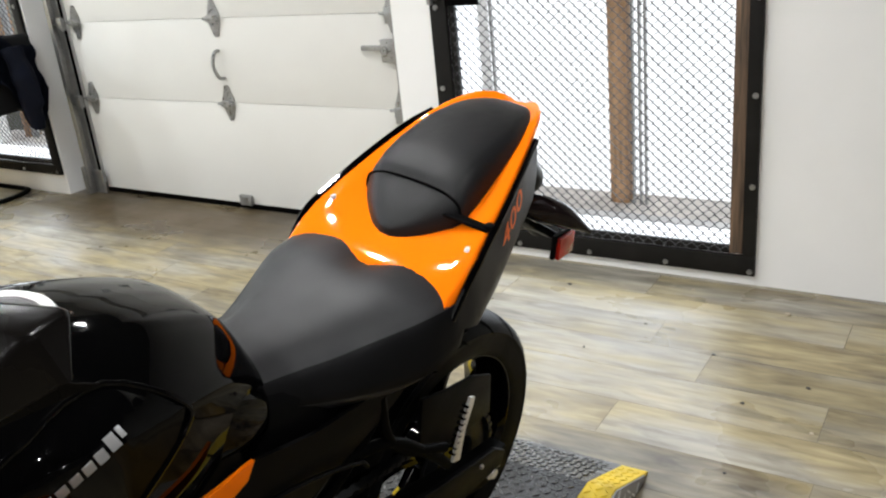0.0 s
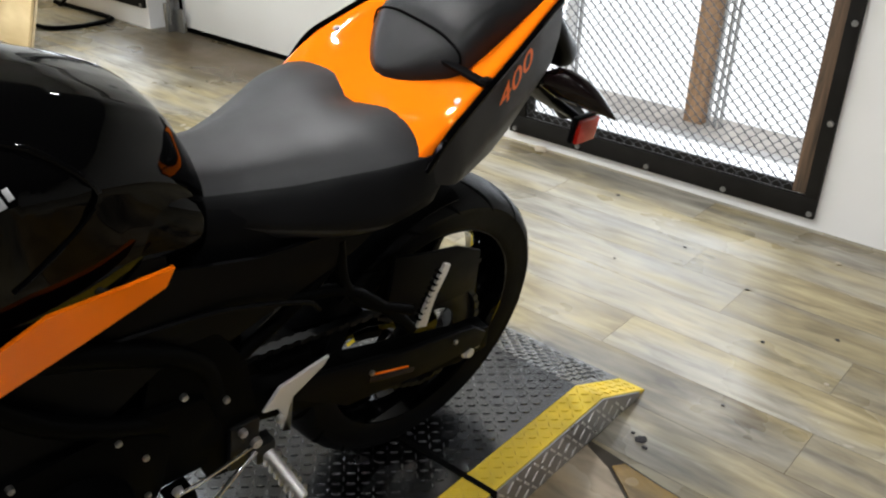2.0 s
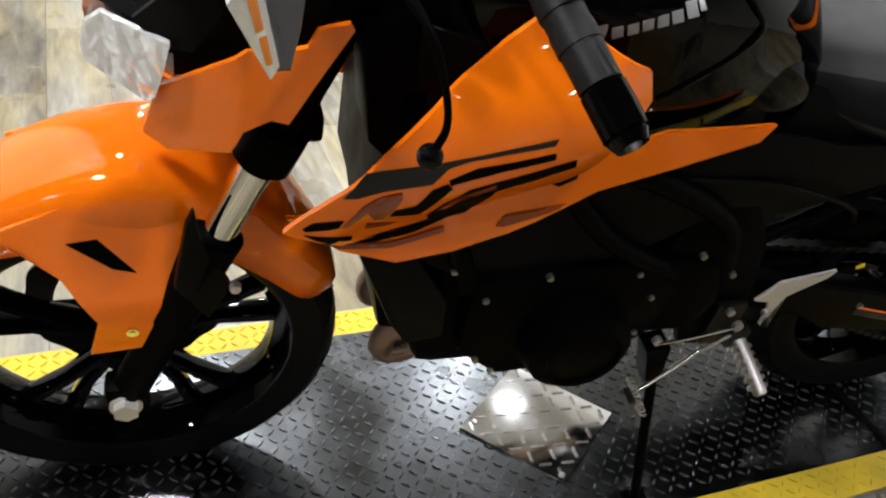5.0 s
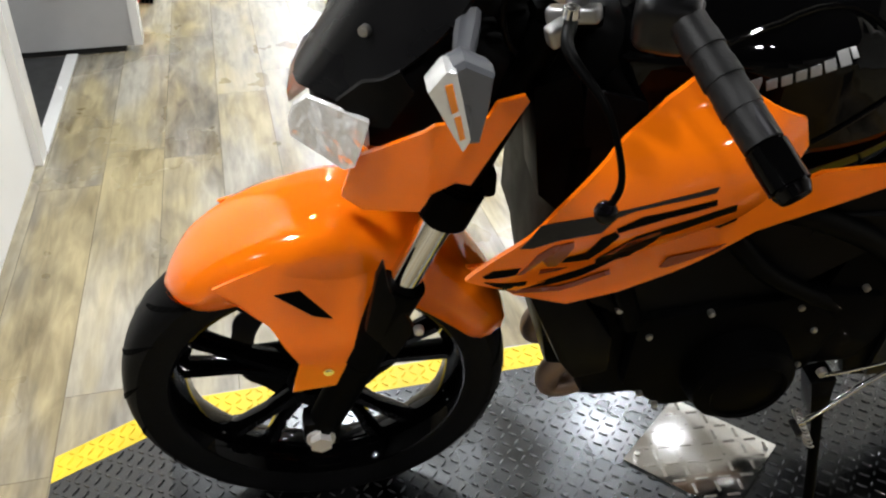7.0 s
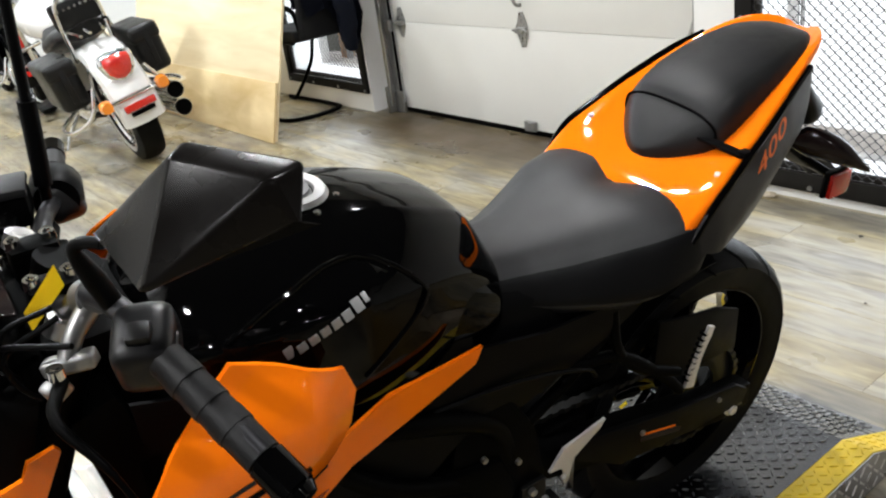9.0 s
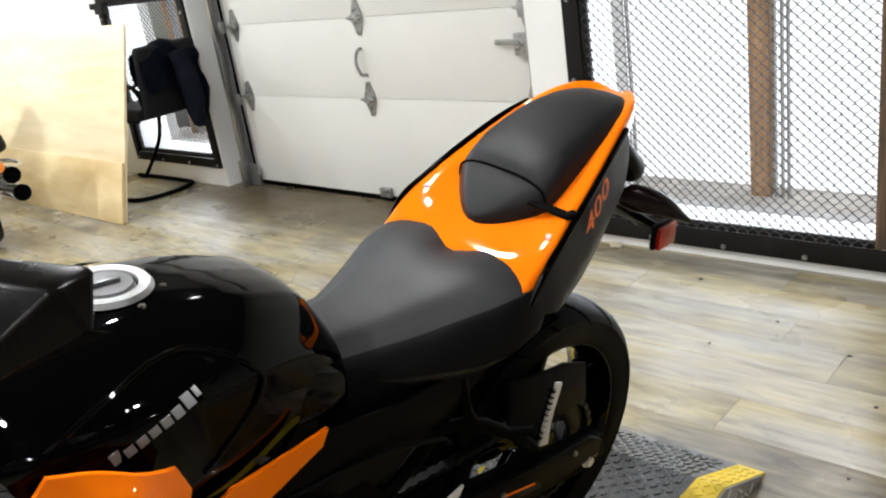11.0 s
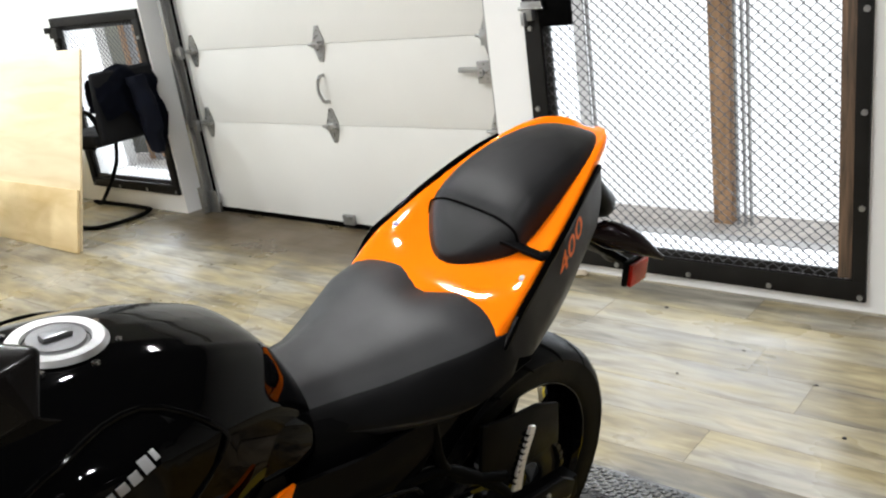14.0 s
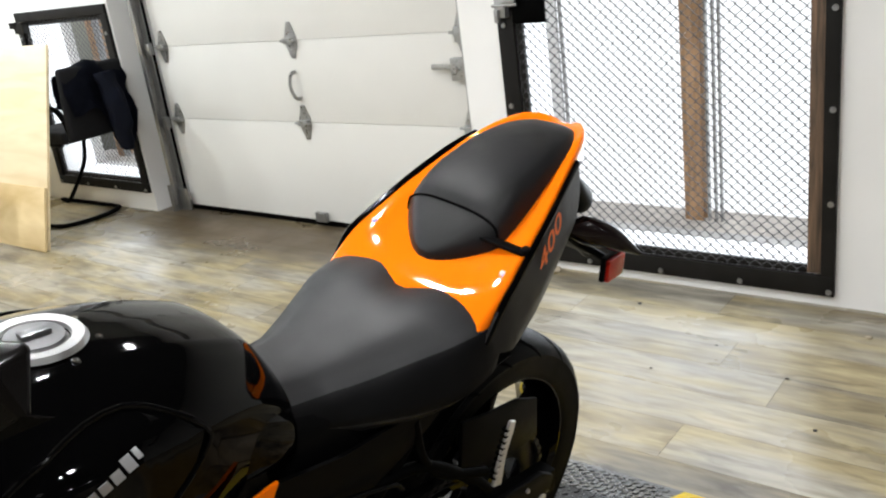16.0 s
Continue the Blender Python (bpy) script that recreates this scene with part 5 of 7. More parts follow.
def pillion():
    """A smooth pad: a shield-shaped nose under the seam, then a crowned top that narrows to the tail."""
    rings = []
    rows = [(0.208, 0.010, 0.858, 0.842), (0.197, 0.034, 0.870, 0.842), (0.172, 0.066, 0.893, 0.847), (0.142, 0.096, 0.917, 0.856), (0.128, 0.099, 0.934, 0.862), (0.094, 0.101, 0.956, 0.875), (0.040, 0.100, 0.973, 0.892), (-0.020, 0.095, 0.985, 0.914), (-0.080, 0.080, 0.990, 0.938), (-0.125, 0.052, 0.986, 0.955), (-0.145, 0.024, 0.976, 0.962)]
    for x, w, zt, zb in curve_points(rows, 3):
        h = zt - zb
        sec = [(w * 0.96, zb), (w, zb + h * 0.25), (w * 0.985, zb + h * 0.45), (w * 0.90, zb + h * 0.72), (w * 0.80, zb + h * 0.87), (w * 0.70, zb + h * 0.925), (w * 0.40, zt - h * 0.03), (0.0, zt)]
        rings.append([(x, y, z) for y, z in sec] + [(x, -y, z) for y, z in sec[-2::-1]])
    return loft(rings)


part("pillion_seat", pillion(), VINYL_DARK, bike, "black vinyl pillion seat with a stitched nose", angle=60)
part("pillion_seam", tube([(0.142, 0.0955, 0.868), (0.142, 0.094, 0.892), (0.142, 0.084, 0.906), (0.142, 0.050, 0.9165), (0.142, 0.0, 0.9185), (0.142, -0.050, 0.9165), (0.142, -0.084, 0.906), (0.142, -0.094, 0.892), (0.142, -0.0955, 0.868)], 0.0020, n=6), GROOVE, bike, "dark stitched seam")
part("grab_strap", join(box((0.150, 0.100, 0.886), (0.018, 0.080, 0.006), 0.002, None), box((0.148, 0.138, 0.889), (0.018, 0.014, 0.010), 0.003)), SATIN_BLACK, bike, "black pillion strap")

# tail
TAIL = [(0.320, 0.146, 0.774, 0.770), (0.270, 0.152, 0.812, 0.820), (0.220, 0.151, 0.850, 0.842), (0.170, 0.143, 0.878, 0.856), (0.100, 0.132, 0.910, 0.885), (0.014, 0.114, 0.947, 0.932), (-0.060, 0.095, 0.974, 0.960), (-0.120, 0.074, 0.986, 0.973), (-0.155, 0.046, 0.986, 0.978), (-0.172, 0.020, 0.978, 0.974)]


def tail_width(x):
    return float(np.interp(x, [r[0] for r in TAIL[::-1]], [r[1] for r in TAIL[::-1]]))


def tail_cowl():
    rings = []
    for x, w, ze, zc in curve_points(TAIL, 4):
        sec = [(w * 0.90, ze - 0.062), (w * 0.99, ze - 0.035), (w, ze - 0.010), (w * 0.985, ze - 0.002), (w * 0.95, ze), (w * 0.80, ze - 0.30 * (ze - zc)), (w * 0.55, zc + 0.10 * (ze - zc)), (0.0, zc)]
        rings.append([(x, y, z) for y, z in sec] + [(x, -y, z) for y, z in sec[-2::-1]])
    return loft(rings)


part("tail_cowl", tail_cowl(), ORANGE, bike, "glossy orange tail cowl", angle=60)
for s in (1, -1):
    edge = [(0.262, 0.784), (0.222, 0.838), (0.170, 0.868), (0.10, 0.902), (0.014, 0.943), (-0.050, 0.958), (-0.060, 0.940), (-0.057, 0.906), (-0.034, 0.862), (0.010, 0.814), (0.049, 0.776), (0.099, 0.757), (0.167, 0.752), (0.208, 0.757), (0.245, 0.766)]
    def side(x, z, s=s):
        drop = max(0.0, float(np.interp(x, [-0.05, 0.014, 0.10, 0.17, 0.222, 0.262], [0.962, 0.944, 0.907, 0.873, 0.843, 0.788])) - z)
        return s * (tail_width(x) + 0.006 + 0.12 * min(drop, 0.09) - 0.25 * max(0.0, drop - 0.09))
    part("tail_side_panel", bowed(edge, 0, side, 0.006), DARK_GREY, bike, "dark grey tail side panel")
    part("tail_trim", tube([(x, s * (tail_width(x) + 0.006), z) for x, z in ((0.264, 0.788), (0.222, 0.843), (0.170, 0.873), (0.10, 0.907), (0.014, 0.944), (-0.046, 0.962))], 0.0058, n=8), GLOSS_BLACK, bike, "gloss black trim line")
    part("tail_bolt", bolt((0.190, s * 0.128, 0.862), (0.35, s * 0.25, 0.9), 0.006), ALU_LIGHT, bike)
    part("tail_bolt", bolt((0.250, s * 0.158, 0.806), (0, s, 0.2), 0.005, 0.003), ALU_LIGHT, bike)
    cur = bpy.data.curves.new("model_number", "FONT")
    cur.body, cur.size, cur.extrude, cur.align_x, cur.align_y, cur.shear = "400", 0.050, 0.0006, "CENTER", "CENTER", 0.25
    num = new("model_number", cur)
    dg = bpy.context.evaluated_depsgraph_get()
    me = bpy.data.meshes.new_from_object(num.evaluated_get(dg))
    bpy.data.objects.remove(num)
    me.materials.append(ORANGE_INK)
    lab = new("model_number", me)
    lab.parent = bike
    cx, cz = 0.090, 0.880
    e = 0.01
    nx = Vector((2 * e, side(cx + e, cz) - side(cx - e, cz), 0))
    nz = Vector((0, side(cx, cz + e) - side(cx, cz - e), 2 * e))
    nrm = nz.cross(nx).normalized()
    nrm = nrm if nrm.y * s > 0 else -nrm
    xd = Vector((-0.84, 0, 0.54)) if s > 0 else Vector((0.84, 0, -0.54))
    xd = (xd - nrm * xd.dot(nrm)).normalized()
    M = Matrix((xd, nrm.cross(xd), nrm)).transposed().to_4x4()
    lab.matrix_local = Matrix.Translation(Vector((cx, side(cx, cz), cz)) + nrm * 0.0015) @ M @ Matrix.Diagonal((1.32, 0.80, 1, 1))
    inv = lab.matrix_basis.inverted()
    for v in lab.data.vertices:
        p = lab.matrix_basis @ v.co
        p.y = side(p.x, p.z) + s * (0.0055 + (0.0008 if v.co.z > 0 else 0.0))
        v.co = inv @ p
part("tail_lamp", body([(-0.12, 0.050, 0.935, 0.88), (-0.18, 0.046, 0.890, 0.82), (-0.22, 0.040, 0.855, 0.78), (-0.255, 0.028, 0.828, 0.775), (-0.268, 0.010, 0.812, 0.785)], 20, 4), SATIN_BLACK, bike, "dark smoked tail lamp")
part("tail_under", body([(0.22, 0.09, 0.80, 0.70), (0.05, 0.085, 0.87, 0.75), (-0.08, 0.07, 0.93, 0.82), (-0.16, 0.03, 0.93, 0.86)], 20, 4), SATIN_BLACK, bike, "black under-tail")
part("plate_bracket", join(tube([(-0.06, 0, 0.82), (-0.15, 0, 0.775), (-0.24, 0, 0.725), (-0.31, 0, 0.665)], 0.02, n=10), prism([(-0.14, 0.790), (-0.24, 0.740), (-0.33, 0.665), (-0.33, 0.640), (-0.22, 0.705), (-0.14, 0.765)], -0.045, 0.045, 0.006)), SATIN_BLACK, bike, "black licence plate bracket")
for s in (1, -1):
    pts = [(-0.130, s * 0.055, 0.790), (-0.165, s * 0.085, 0.785), (-0.205, s * 0.12, 0.765), (-0.240, s * 0.150, 0.735)]
    rings = []
    for (x, y, z), hh, ww in zip(curve_points(pts, 3), np.interp(np.linspace(0, 1, 10), [0, 0.25, 0.6, 1], [0.012, 0.030, 0.026, 0.004]), np.interp(np.linspace(0, 1, 10), [0, 0.3, 0.7, 1], [0.010, 0.022, 0.018, 0.004])):
        rings.append([(x + ww * 0.6 * math.cos(a), y + ww * math.cos(a) * s, z + hh * math.sin(a)) for a in (2 * math.pi * k / 12 for k in range(12))])
    part("rear_indicator", loft(rings), SMOKE, bike, "dark rear indicator")
    part("indicator_stalk", tube([(-0.10, s * 0.01, 0.795), (-0.12, s * 0.04, 0.795), (-0.14, s * 0.065, 0.79)], 0.010, n=8), SATIN_BLACK, bike)
    part("side_reflector", box((-0.232, s * 0.105, 0.692), (0.055, 0.010, 0.046), 0.002), LENS_RED, bike, "red side reflector")
    part("reflector_holder", join(box((-0.228, s * 0.097, 0.695), (0.062, 0.010, 0.052), 0.003), tube([(-0.19, s * 0.02, 0.74), (-0.205, s * 0.06, 0.725), (-0.215, s * 0.095, 0.712)], 0.008, n=8)), SATIN_BLACK, bike)

# under-seat side covers
for s in (1, -1):
    part("side_cover", bowed([(0.635, 0.735), (0.50, 0.705), (0.36, 0.698), (0.25, 0.735), (0.24, 0.715), (0.36, 0.64), (0.52, 0.57), (0.64, 0.54), (0.72, 0.60), (0.72, 0.68)], 0, lambda x, z, s=s: s * (0.142 - 0.16 * max(0, 0.66 - z)), 0.006), SATIN_BLACK, bike, "black side cover below the seat")
    part("cover_crease", tube([(0.70, s * 0.142, 0.66), (0.55, s * 0.146, 0.645), (0.42, s * 0.144, 0.60), (0.38, s * 0.132, 0.56)], 0.004, n=6), SATIN_BLACK, bike)
    part("inner_cover", bowed([(1.05, 0.86), (0.86, 0.80), (0.62, 0.75), (0.60, 0.60), (0.75, 0.50), (0.95, 0.50), (1.04, 0.56)], 0, lambda x, z, s=s: s * 0.135, 0.006), SATIN_BLACK, bike, "black inner cover")

# orange radiator shrouds
for s in (1, -1):
    def wing(x, z, s=s):
        # a soft ridge runs along the decal flash; the face below it turns down
        ridge = max(0, 1 - ((z - 0.738 - 0.38 * (1.108 - x)) / 0.085) ** 2) * min(1, max(0, (1.175 - x) / 0.06)) * min(1, max(0, (x - 0.84) / 0.05))
        return s * (0.204 + 0.020 * max(0, 1 - ((x - 0.93) / 0.16) ** 2) * max(0, 1 - ((z - 0.80) / 0.13) ** 2) + 0.024 * ridge - 0.22 * max(0, z - 0.835))
    part("shroud", bowed([(1.180, 0.662), (1.040, 0.842), (0.992, 0.886), (0.958, 0.909), (0.899, 0.888), (0.843, 0.860), (0.834, 0.830), (0.846, 0.791), (0.90, 0.735), (1.03, 0.672), (1.12, 0.640)], 0, wing, 0.006), ORANGE, bike, "glossy orange radiator shroud", angle=30)
    def strip(x, z, s=s):
        return s * (0.188 - 0.10 * max(0, 0.90 - x) + 0.05 * (z - 0.65) - 0.10 * max(0, x - 1.05))
    part("lower_shroud", bowed([(1.174, 0.655), (1.115, 0.607), (1.051, 0.589), (0.988, 0.603), (0.927, 0.629), (0.867, 0.662), (0.833, 0.683), (0.736, 0.706), (0.637, 0.733), (0.625, 0.757), (0.683, 0.758), (0.774, 0.762), (0.86, 0.730), (0.93, 0.690)], 0, strip, 0.006), ORANGE, bike, "orange lower shroud strip", angle=30)
    eps = 0.0012
    on_wing = lambda x, z, s=s: wing(x, z) + s * eps
    on_strip = lambda x, z, s=s: strip(x, z) + s * eps * 2
    def seam(x):
        return float(np.interp(x, [0.846, 0.90, 1.03, 1.12, 1.165], [0.791, 0.735, 0.672, 0.640, 0.655])) + 0.0012
    flash = [(1.110, 0.758), (1.088, 0.762), (1.032, 0.781), (0.983, 0.798), (0.938, 0.811), (0.940, 0.804), (0.983, 0.793), (1.018, 0.782), (1.035, 0.772), (1.047, 0.750), (1.079, 0.740), (1.128, 0.724)]
    part("decal", bowed(flash, 0, on_wing, 0.001), DARK_GREY, bike, "dark grey decal flash", smooth=False)
    swoosh = [(1.160, 0.662), (1.110, 0.658), (1.067, 0.664), (1.040, 0.676), (1.026, 0.714), (1.007, 0.741), (0.982, 0.754), (0.929, 0.776), (0.910, 0.782), (0.906, 0.770), (0.927, 0.762), (0.979, 0.736), (0.983, 0.708), (0.992, 0.690), (1.020, 0.671), (1.042, 0.658), (1.084, 0.646), (1.132, 0.640)]
    for prof in ([(x, max(z, seam(x))) for x, z in swoosh],
                 [(1.032, 0.756), (1.008, 0.774), (0.983, 0.781), (0.936, 0.794), (0.934, 0.786), (0.983, 0.771), (1.010, 0.759), (1.029, 0.749)],
                 [(1.078, 0.695), (1.047, 0.692), (1.026, 0.744), (1.032, 0.751), (1.045, 0.741), (1.055, 0.712), (1.075, 0.705)],
                 [(1.162, 0.671), (1.152, 0.682), (1.124, 0.692), (1.127, 0.679), (1.137, 0.674), (1.158, 0.668)]):
        part("decal", bowed(prof, 0, on_wing, 0.001), MATT_BLACK, bike, "black decal line", smooth=False)
    for prof in ([(1.109, 0.716), (1.093, 0.728), (1.073, 0.735), (1.071, 0.726), (1.076, 0.707), (1.084, 0.688), (1.093, 0.690), (1.084, 0.718), (1.100, 0.709), (1.119, 0.681), (1.125, 0.678)],
                 [(1.036, 0.680), (1.016, 0.728), (0.984, 0.749), (0.981, 0.743), (1.012, 0.718), (1.031, 0.676)],
                 [(1.100, 0.684), (1.060, 0.676), (1.046, 0.680), (1.045, 0.676), (1.060, 0.669), (1.100, 0.674)]):
        part("decal", bowed(prof, 0, on_wing, 0.0022), DECAL_BROWN, bike, "burnt orange decal line", smooth=False)
    part("decal", bowed([(0.975, 0.683), (0.987, 0.668), (1.004, 0.663), (1.016, 0.655), (1.039, 0.641), (1.081, 0.625), (1.130, 0.618), (1.145, 0.624), (1.108, 0.630), (1.065, 0.640), (1.037, 0.655), (1.001, 0.674)], 0, on_strip, 0.001), MATT_BLACK, bike, "black decal line", smooth=False)
    part("decal", bowed([(0.899, 0.706), (0.879, 0.720), (0.869, 0.722), (0.868, 0.709), (0.887, 0.700)], 0, on_strip, 0.001), MATT_BLACK, bike, "black decal line", smooth=False)
    part("decal", bowed([(1.127, 0.618), (1.065, 0.624), (1.007, 0.647), (1.005, 0.639), (1.063, 0.616), (1.117, 0.612)], 0, on_strip, 0.001), DECAL_BROWN, bike, "burnt orange decal line", smooth=False)
    part("decal", bowed([(0.946, 0.643), (0.939, 0.659), (0.869, 0.671), (0.878, 0.664), (0.937, 0.642)], 0, on_strip, 0.001), DECAL_BROWN, bike, "burnt orange decal line", smooth=False)
    part("shroud_bolt", bolt((0.932, s * 0.198, 0.884), (0, s, 0.35), 0.008, 0.003), STEEL, bike)

# headlamp cowl and fly screen
cowl = [(1.335, 0.040, 0.835, 0.80), (1.30, 0.085, 0.860, 0.755), (1.24, 0.115, 0.915, 0.745), (1.18, 0.120, 0.945, 0.745), (1.12, 0.105, 0.930, 0.80)]
part("headlamp_cowl", body(cowl, 32, 5, 2.8, 2.4), SATIN_BLACK, bike, "black headlamp cowl")
for s in (1, -1):
    part("cowl_side", bowed([(1.290, 0.777), (1.252, 0.818), (1.215, 0.857), (1.180, 0.858), (1.163, 0.862), (1.155, 0.880), (1.129, 0.890), (1.125, 0.884), (1.150, 0.832), (1.176, 0.778), (1.192, 0.783), (1.217, 0.769), (1.228, 0.737), (1.285, 0.698), (1.309, 0.704), (1.302, 0.731), (1.297, 0.752)], 0, lambda x, z, s=s: s * (0.180 - 0.9 * max(0, x - 1.22) - 0.10 * max(0, 0.80 - z) + 0.2 * max(0, 1.16 - x)), 0.006), ORANGE, bike, "orange headlamp side cowl", angle=30)
    part("headlamp_lens", bowed([(1.354, 0.803), (1.337, 0.826), (1.277, 0.840), (1.284, 0.806), (1.293, 0.770), (1.304, 0.757), (1.361, 0.756), (1.362, 0.774)], 0, lambda x, z, s=s: s * (0.150 - 1.25 * max(0, x - 1.272)), 0.008), HEAD_LENS, bike, "clear headlamp lens over a creased reflector", angle=20)
part("headlamp_bowl", body([(1.335, 0.035, 0.815, 0.79), (1.315, 0.070, 0.825, 0.765), (1.275, 0.110, 0.82, 0.75)], 24, 4), CHROME, bike, "chrome headlamp reflector")
part("front_chin", body([(1.312, 0.06, 0.775, 0.745), (1.27, 0.11, 0.775, 0.735), (1.20, 0.135, 0.77, 0.735)], 20, 3), ORANGE, bike, "orange chin below the headlamp")


def screen_mesh():
    """A folded shell: a central crest, flanks swept back, the top edge with a notch between two ears."""
    rows = curve_points([(1.352, 0.815, 0.085, 0.050), (1.322, 0.862, 0.112, 0.072), (1.290, 0.915, 0.130, 0.088), (1.258, 0.975, 0.136, 0.092), (1.238, 1.015, 0.136, 0.086)], 3)
    rings = []
    fold = lambda q: float(np.interp(q, [0, 0.25, 0.375, 1.0], [0, 0.06, 0.13, 1.0]))
    for x, z, w, d in rows:
        row = [(x - d * fold(abs(u)), w * u, z + 0.012 * abs(u)) for u in np.linspace(-1, 1, 17)]
        rings.append(row + [(px - 0.005, py * 0.98, pz - 0.001) for px, py, pz in row[::-1]])
    for f in (0.5, 1.0):
        row = []
        for u in np.linspace(-1, 1, 17):
            q = abs(u)
            zt = float(np.interp(q, [0, 0.12, 0.5, 0.66, 0.85, 1.0], [1.046, 1.056, 1.086, 1.072, 1.040, 1.005]))
            xt = float(np.interp(q, [0, 0.5, 0.85, 1.0], [1.222, 1.176, 1.156, 1.150]))
            row.append((1.238 - 0.086 * fold(q) + f * (xt - 1.238 + 0.086 * fold(q)), 0.136 * u, (1.015 + 0.012 * q) * (1 - f) + zt * f))
        rings.append(row + [(px - 0.005, py * 0.98, pz - 0.001) for px, py, pz in row[::-1]])
    return loft(rings)


part("fly_screen", screen_mesh(), SCREEN_BLACK, bike, "dark satin fly screen", angle=24)
for s in (1, -1):
    part("screen_lower", bowed([(1.308, 0.842), (1.282, 0.878), (1.246, 0.900), (1.232, 0.875), (1.258, 0.835), (1.288, 0.826)], 0, lambda x, z, s=s: s * (0.148 - 0.9 * max(0, x - 1.26)), 0.006), SATIN_BLACK, bike, "black screen bracket")
    part("screen_bolt", bolt((1.274, s * 0.074, 0.905), (0.7, s, 0.2), 0.0065), STEEL, bike)
    part("screen_bolt", bolt((1.224, s * 0.074, 0.985), (0.7, s, 0.2), 0.0065), STEEL, bike)
    # front indicators
    kite = [(1.221, 0.972), (1.207, 0.980), (1.180, 0.966), (1.183, 0.930), (1.189, 0.894), (1.206, 0.893), (1.220, 0.922), (1.234, 0.955)]
    core = Vector((1.196, 0, 0.938))
    shell = []
    for y, k in ((0.266, 0.86), (0.262, 0.97), (0.250, 1.0), (0.232, 0.86), (0.216, 0.55)):
        shell.append([(core.x + (x - core.x) * k, s * y, core.z + (z - core.z) * k) for x, z in kite])
    part("front_indicator", loft(shell), SIGNAL_GREY, bike, "pale grey front indicator", angle=30)
    lens_edge = [(1.238, 0.955), (1.223, 0.975), (1.213, 0.973), (1.198, 0.905), (1.205, 0.890)]
    part("indicator_lens", prism(lens_edge, s * 0.243, s * 0.272, 0.004), LENS_CLEAR, bike, "clear ribbed indicator lens")
    part("indicator_bulb", prism([(1.224, 0.962), (1.217, 0.964), (1.211, 0.937), (1.217, 0.934)], s * 0.270, s * 0.2735, 0.0012), LENS_AMBER, bike, "amber bulb")
    part("indicator_bulb", prism([(1.215, 0.930), (1.209, 0.932), (1.204, 0.908), (1.209, 0.906)], s * 0.270, s * 0.2735, 0.0012), LENS_AMBER, bike, "amber bulb")
    part("indicator_stalk", loft([[(x + 0.5 * a * w, s * y, z + 0.5 * b * w) for a, b in ((-1, -0.6), (-0.6, -1), (0.6, -1), (1, -0.6), (1, 0.6), (0.6, 1), (-0.6, 1), (-1, 0.6))] for x, y, z, w in ((1.198, 0.235, 0.930, 0.030), (1.196, 0.215, 0.932, 0.022), (1.192, 0.180, 0.934, 0.020), (1.184, 0.150, 0.936, 0.024), (1.176, 0.120, 0.938, 0.024))]), DARK_STALK, bike, "grey rubber indicator stalk")
part("instrument_panel", body([(1.20, 0.05, 0.958, 0.90), (1.165, 0.085, 0.972, 0.89), (1.125, 0.08, 0.957, 0.89), (1.115, 0.05, 0.947, 0.90)], 20, 3), SATIN_BLACK, bike, "black instrument panel")
part("instrument_face", box((0, 0, 0), (0.07, 0.13, 0.004), 0.002), SMOKE, bike, "dark instrument face").matrix_local = pose(1.150, 0, 0.974, 0, -18, 0)

# handlebar, grips, levers, switchgear
bar = [(1.000, 0.388, 0.974), (1.012, 0.35, 0.990), (1.042, 0.24, 1.030), (1.060, 0.165, 1.022), (1.074, 0.09, 0.968), (1.076, 0.05, 0.958), (1.072, -0.05, 0.952), (1.062, -0.09, 0.948), (1.045, -0.165, 0.938), (1.022, -0.23, 0.926), (1.012, -0.275, 0.916), (0.990, -0.368, 0.920)]
part("handlebar", tube(bar, 0.0105, n=16), BAR_GREY, bike, "dark grey metal handlebar")
for y in (0.045, -0.045):
    part("bar_clamp", box((1.076, y, 0.955), (0.052, 0.036, 0.048), 0.007), MATT_BLACK, bike, "black bar clamp")
    for x in (1.058, 1.094):
        part("clamp_bolt", join(bolt((x, y, 0.979), (0, 0, 1), 0.009, 0.007), bolt((x, y, 0.986), (0, 0, 1), 0.005, 0.003)), CHROME, bike, "chrome clamp bolt")
part("fork_cap", bolt((1.085, 0.098, 0.952), (-0.39, 0, 0.92), 0.018, 0.014), ALU, bike, "fork top cap")
part("fork_cap", bolt((1.085, -0.098, 0.952), (-0.39, 0, 0.92), 0.018, 0.014), ALU, bike, "fork top cap")
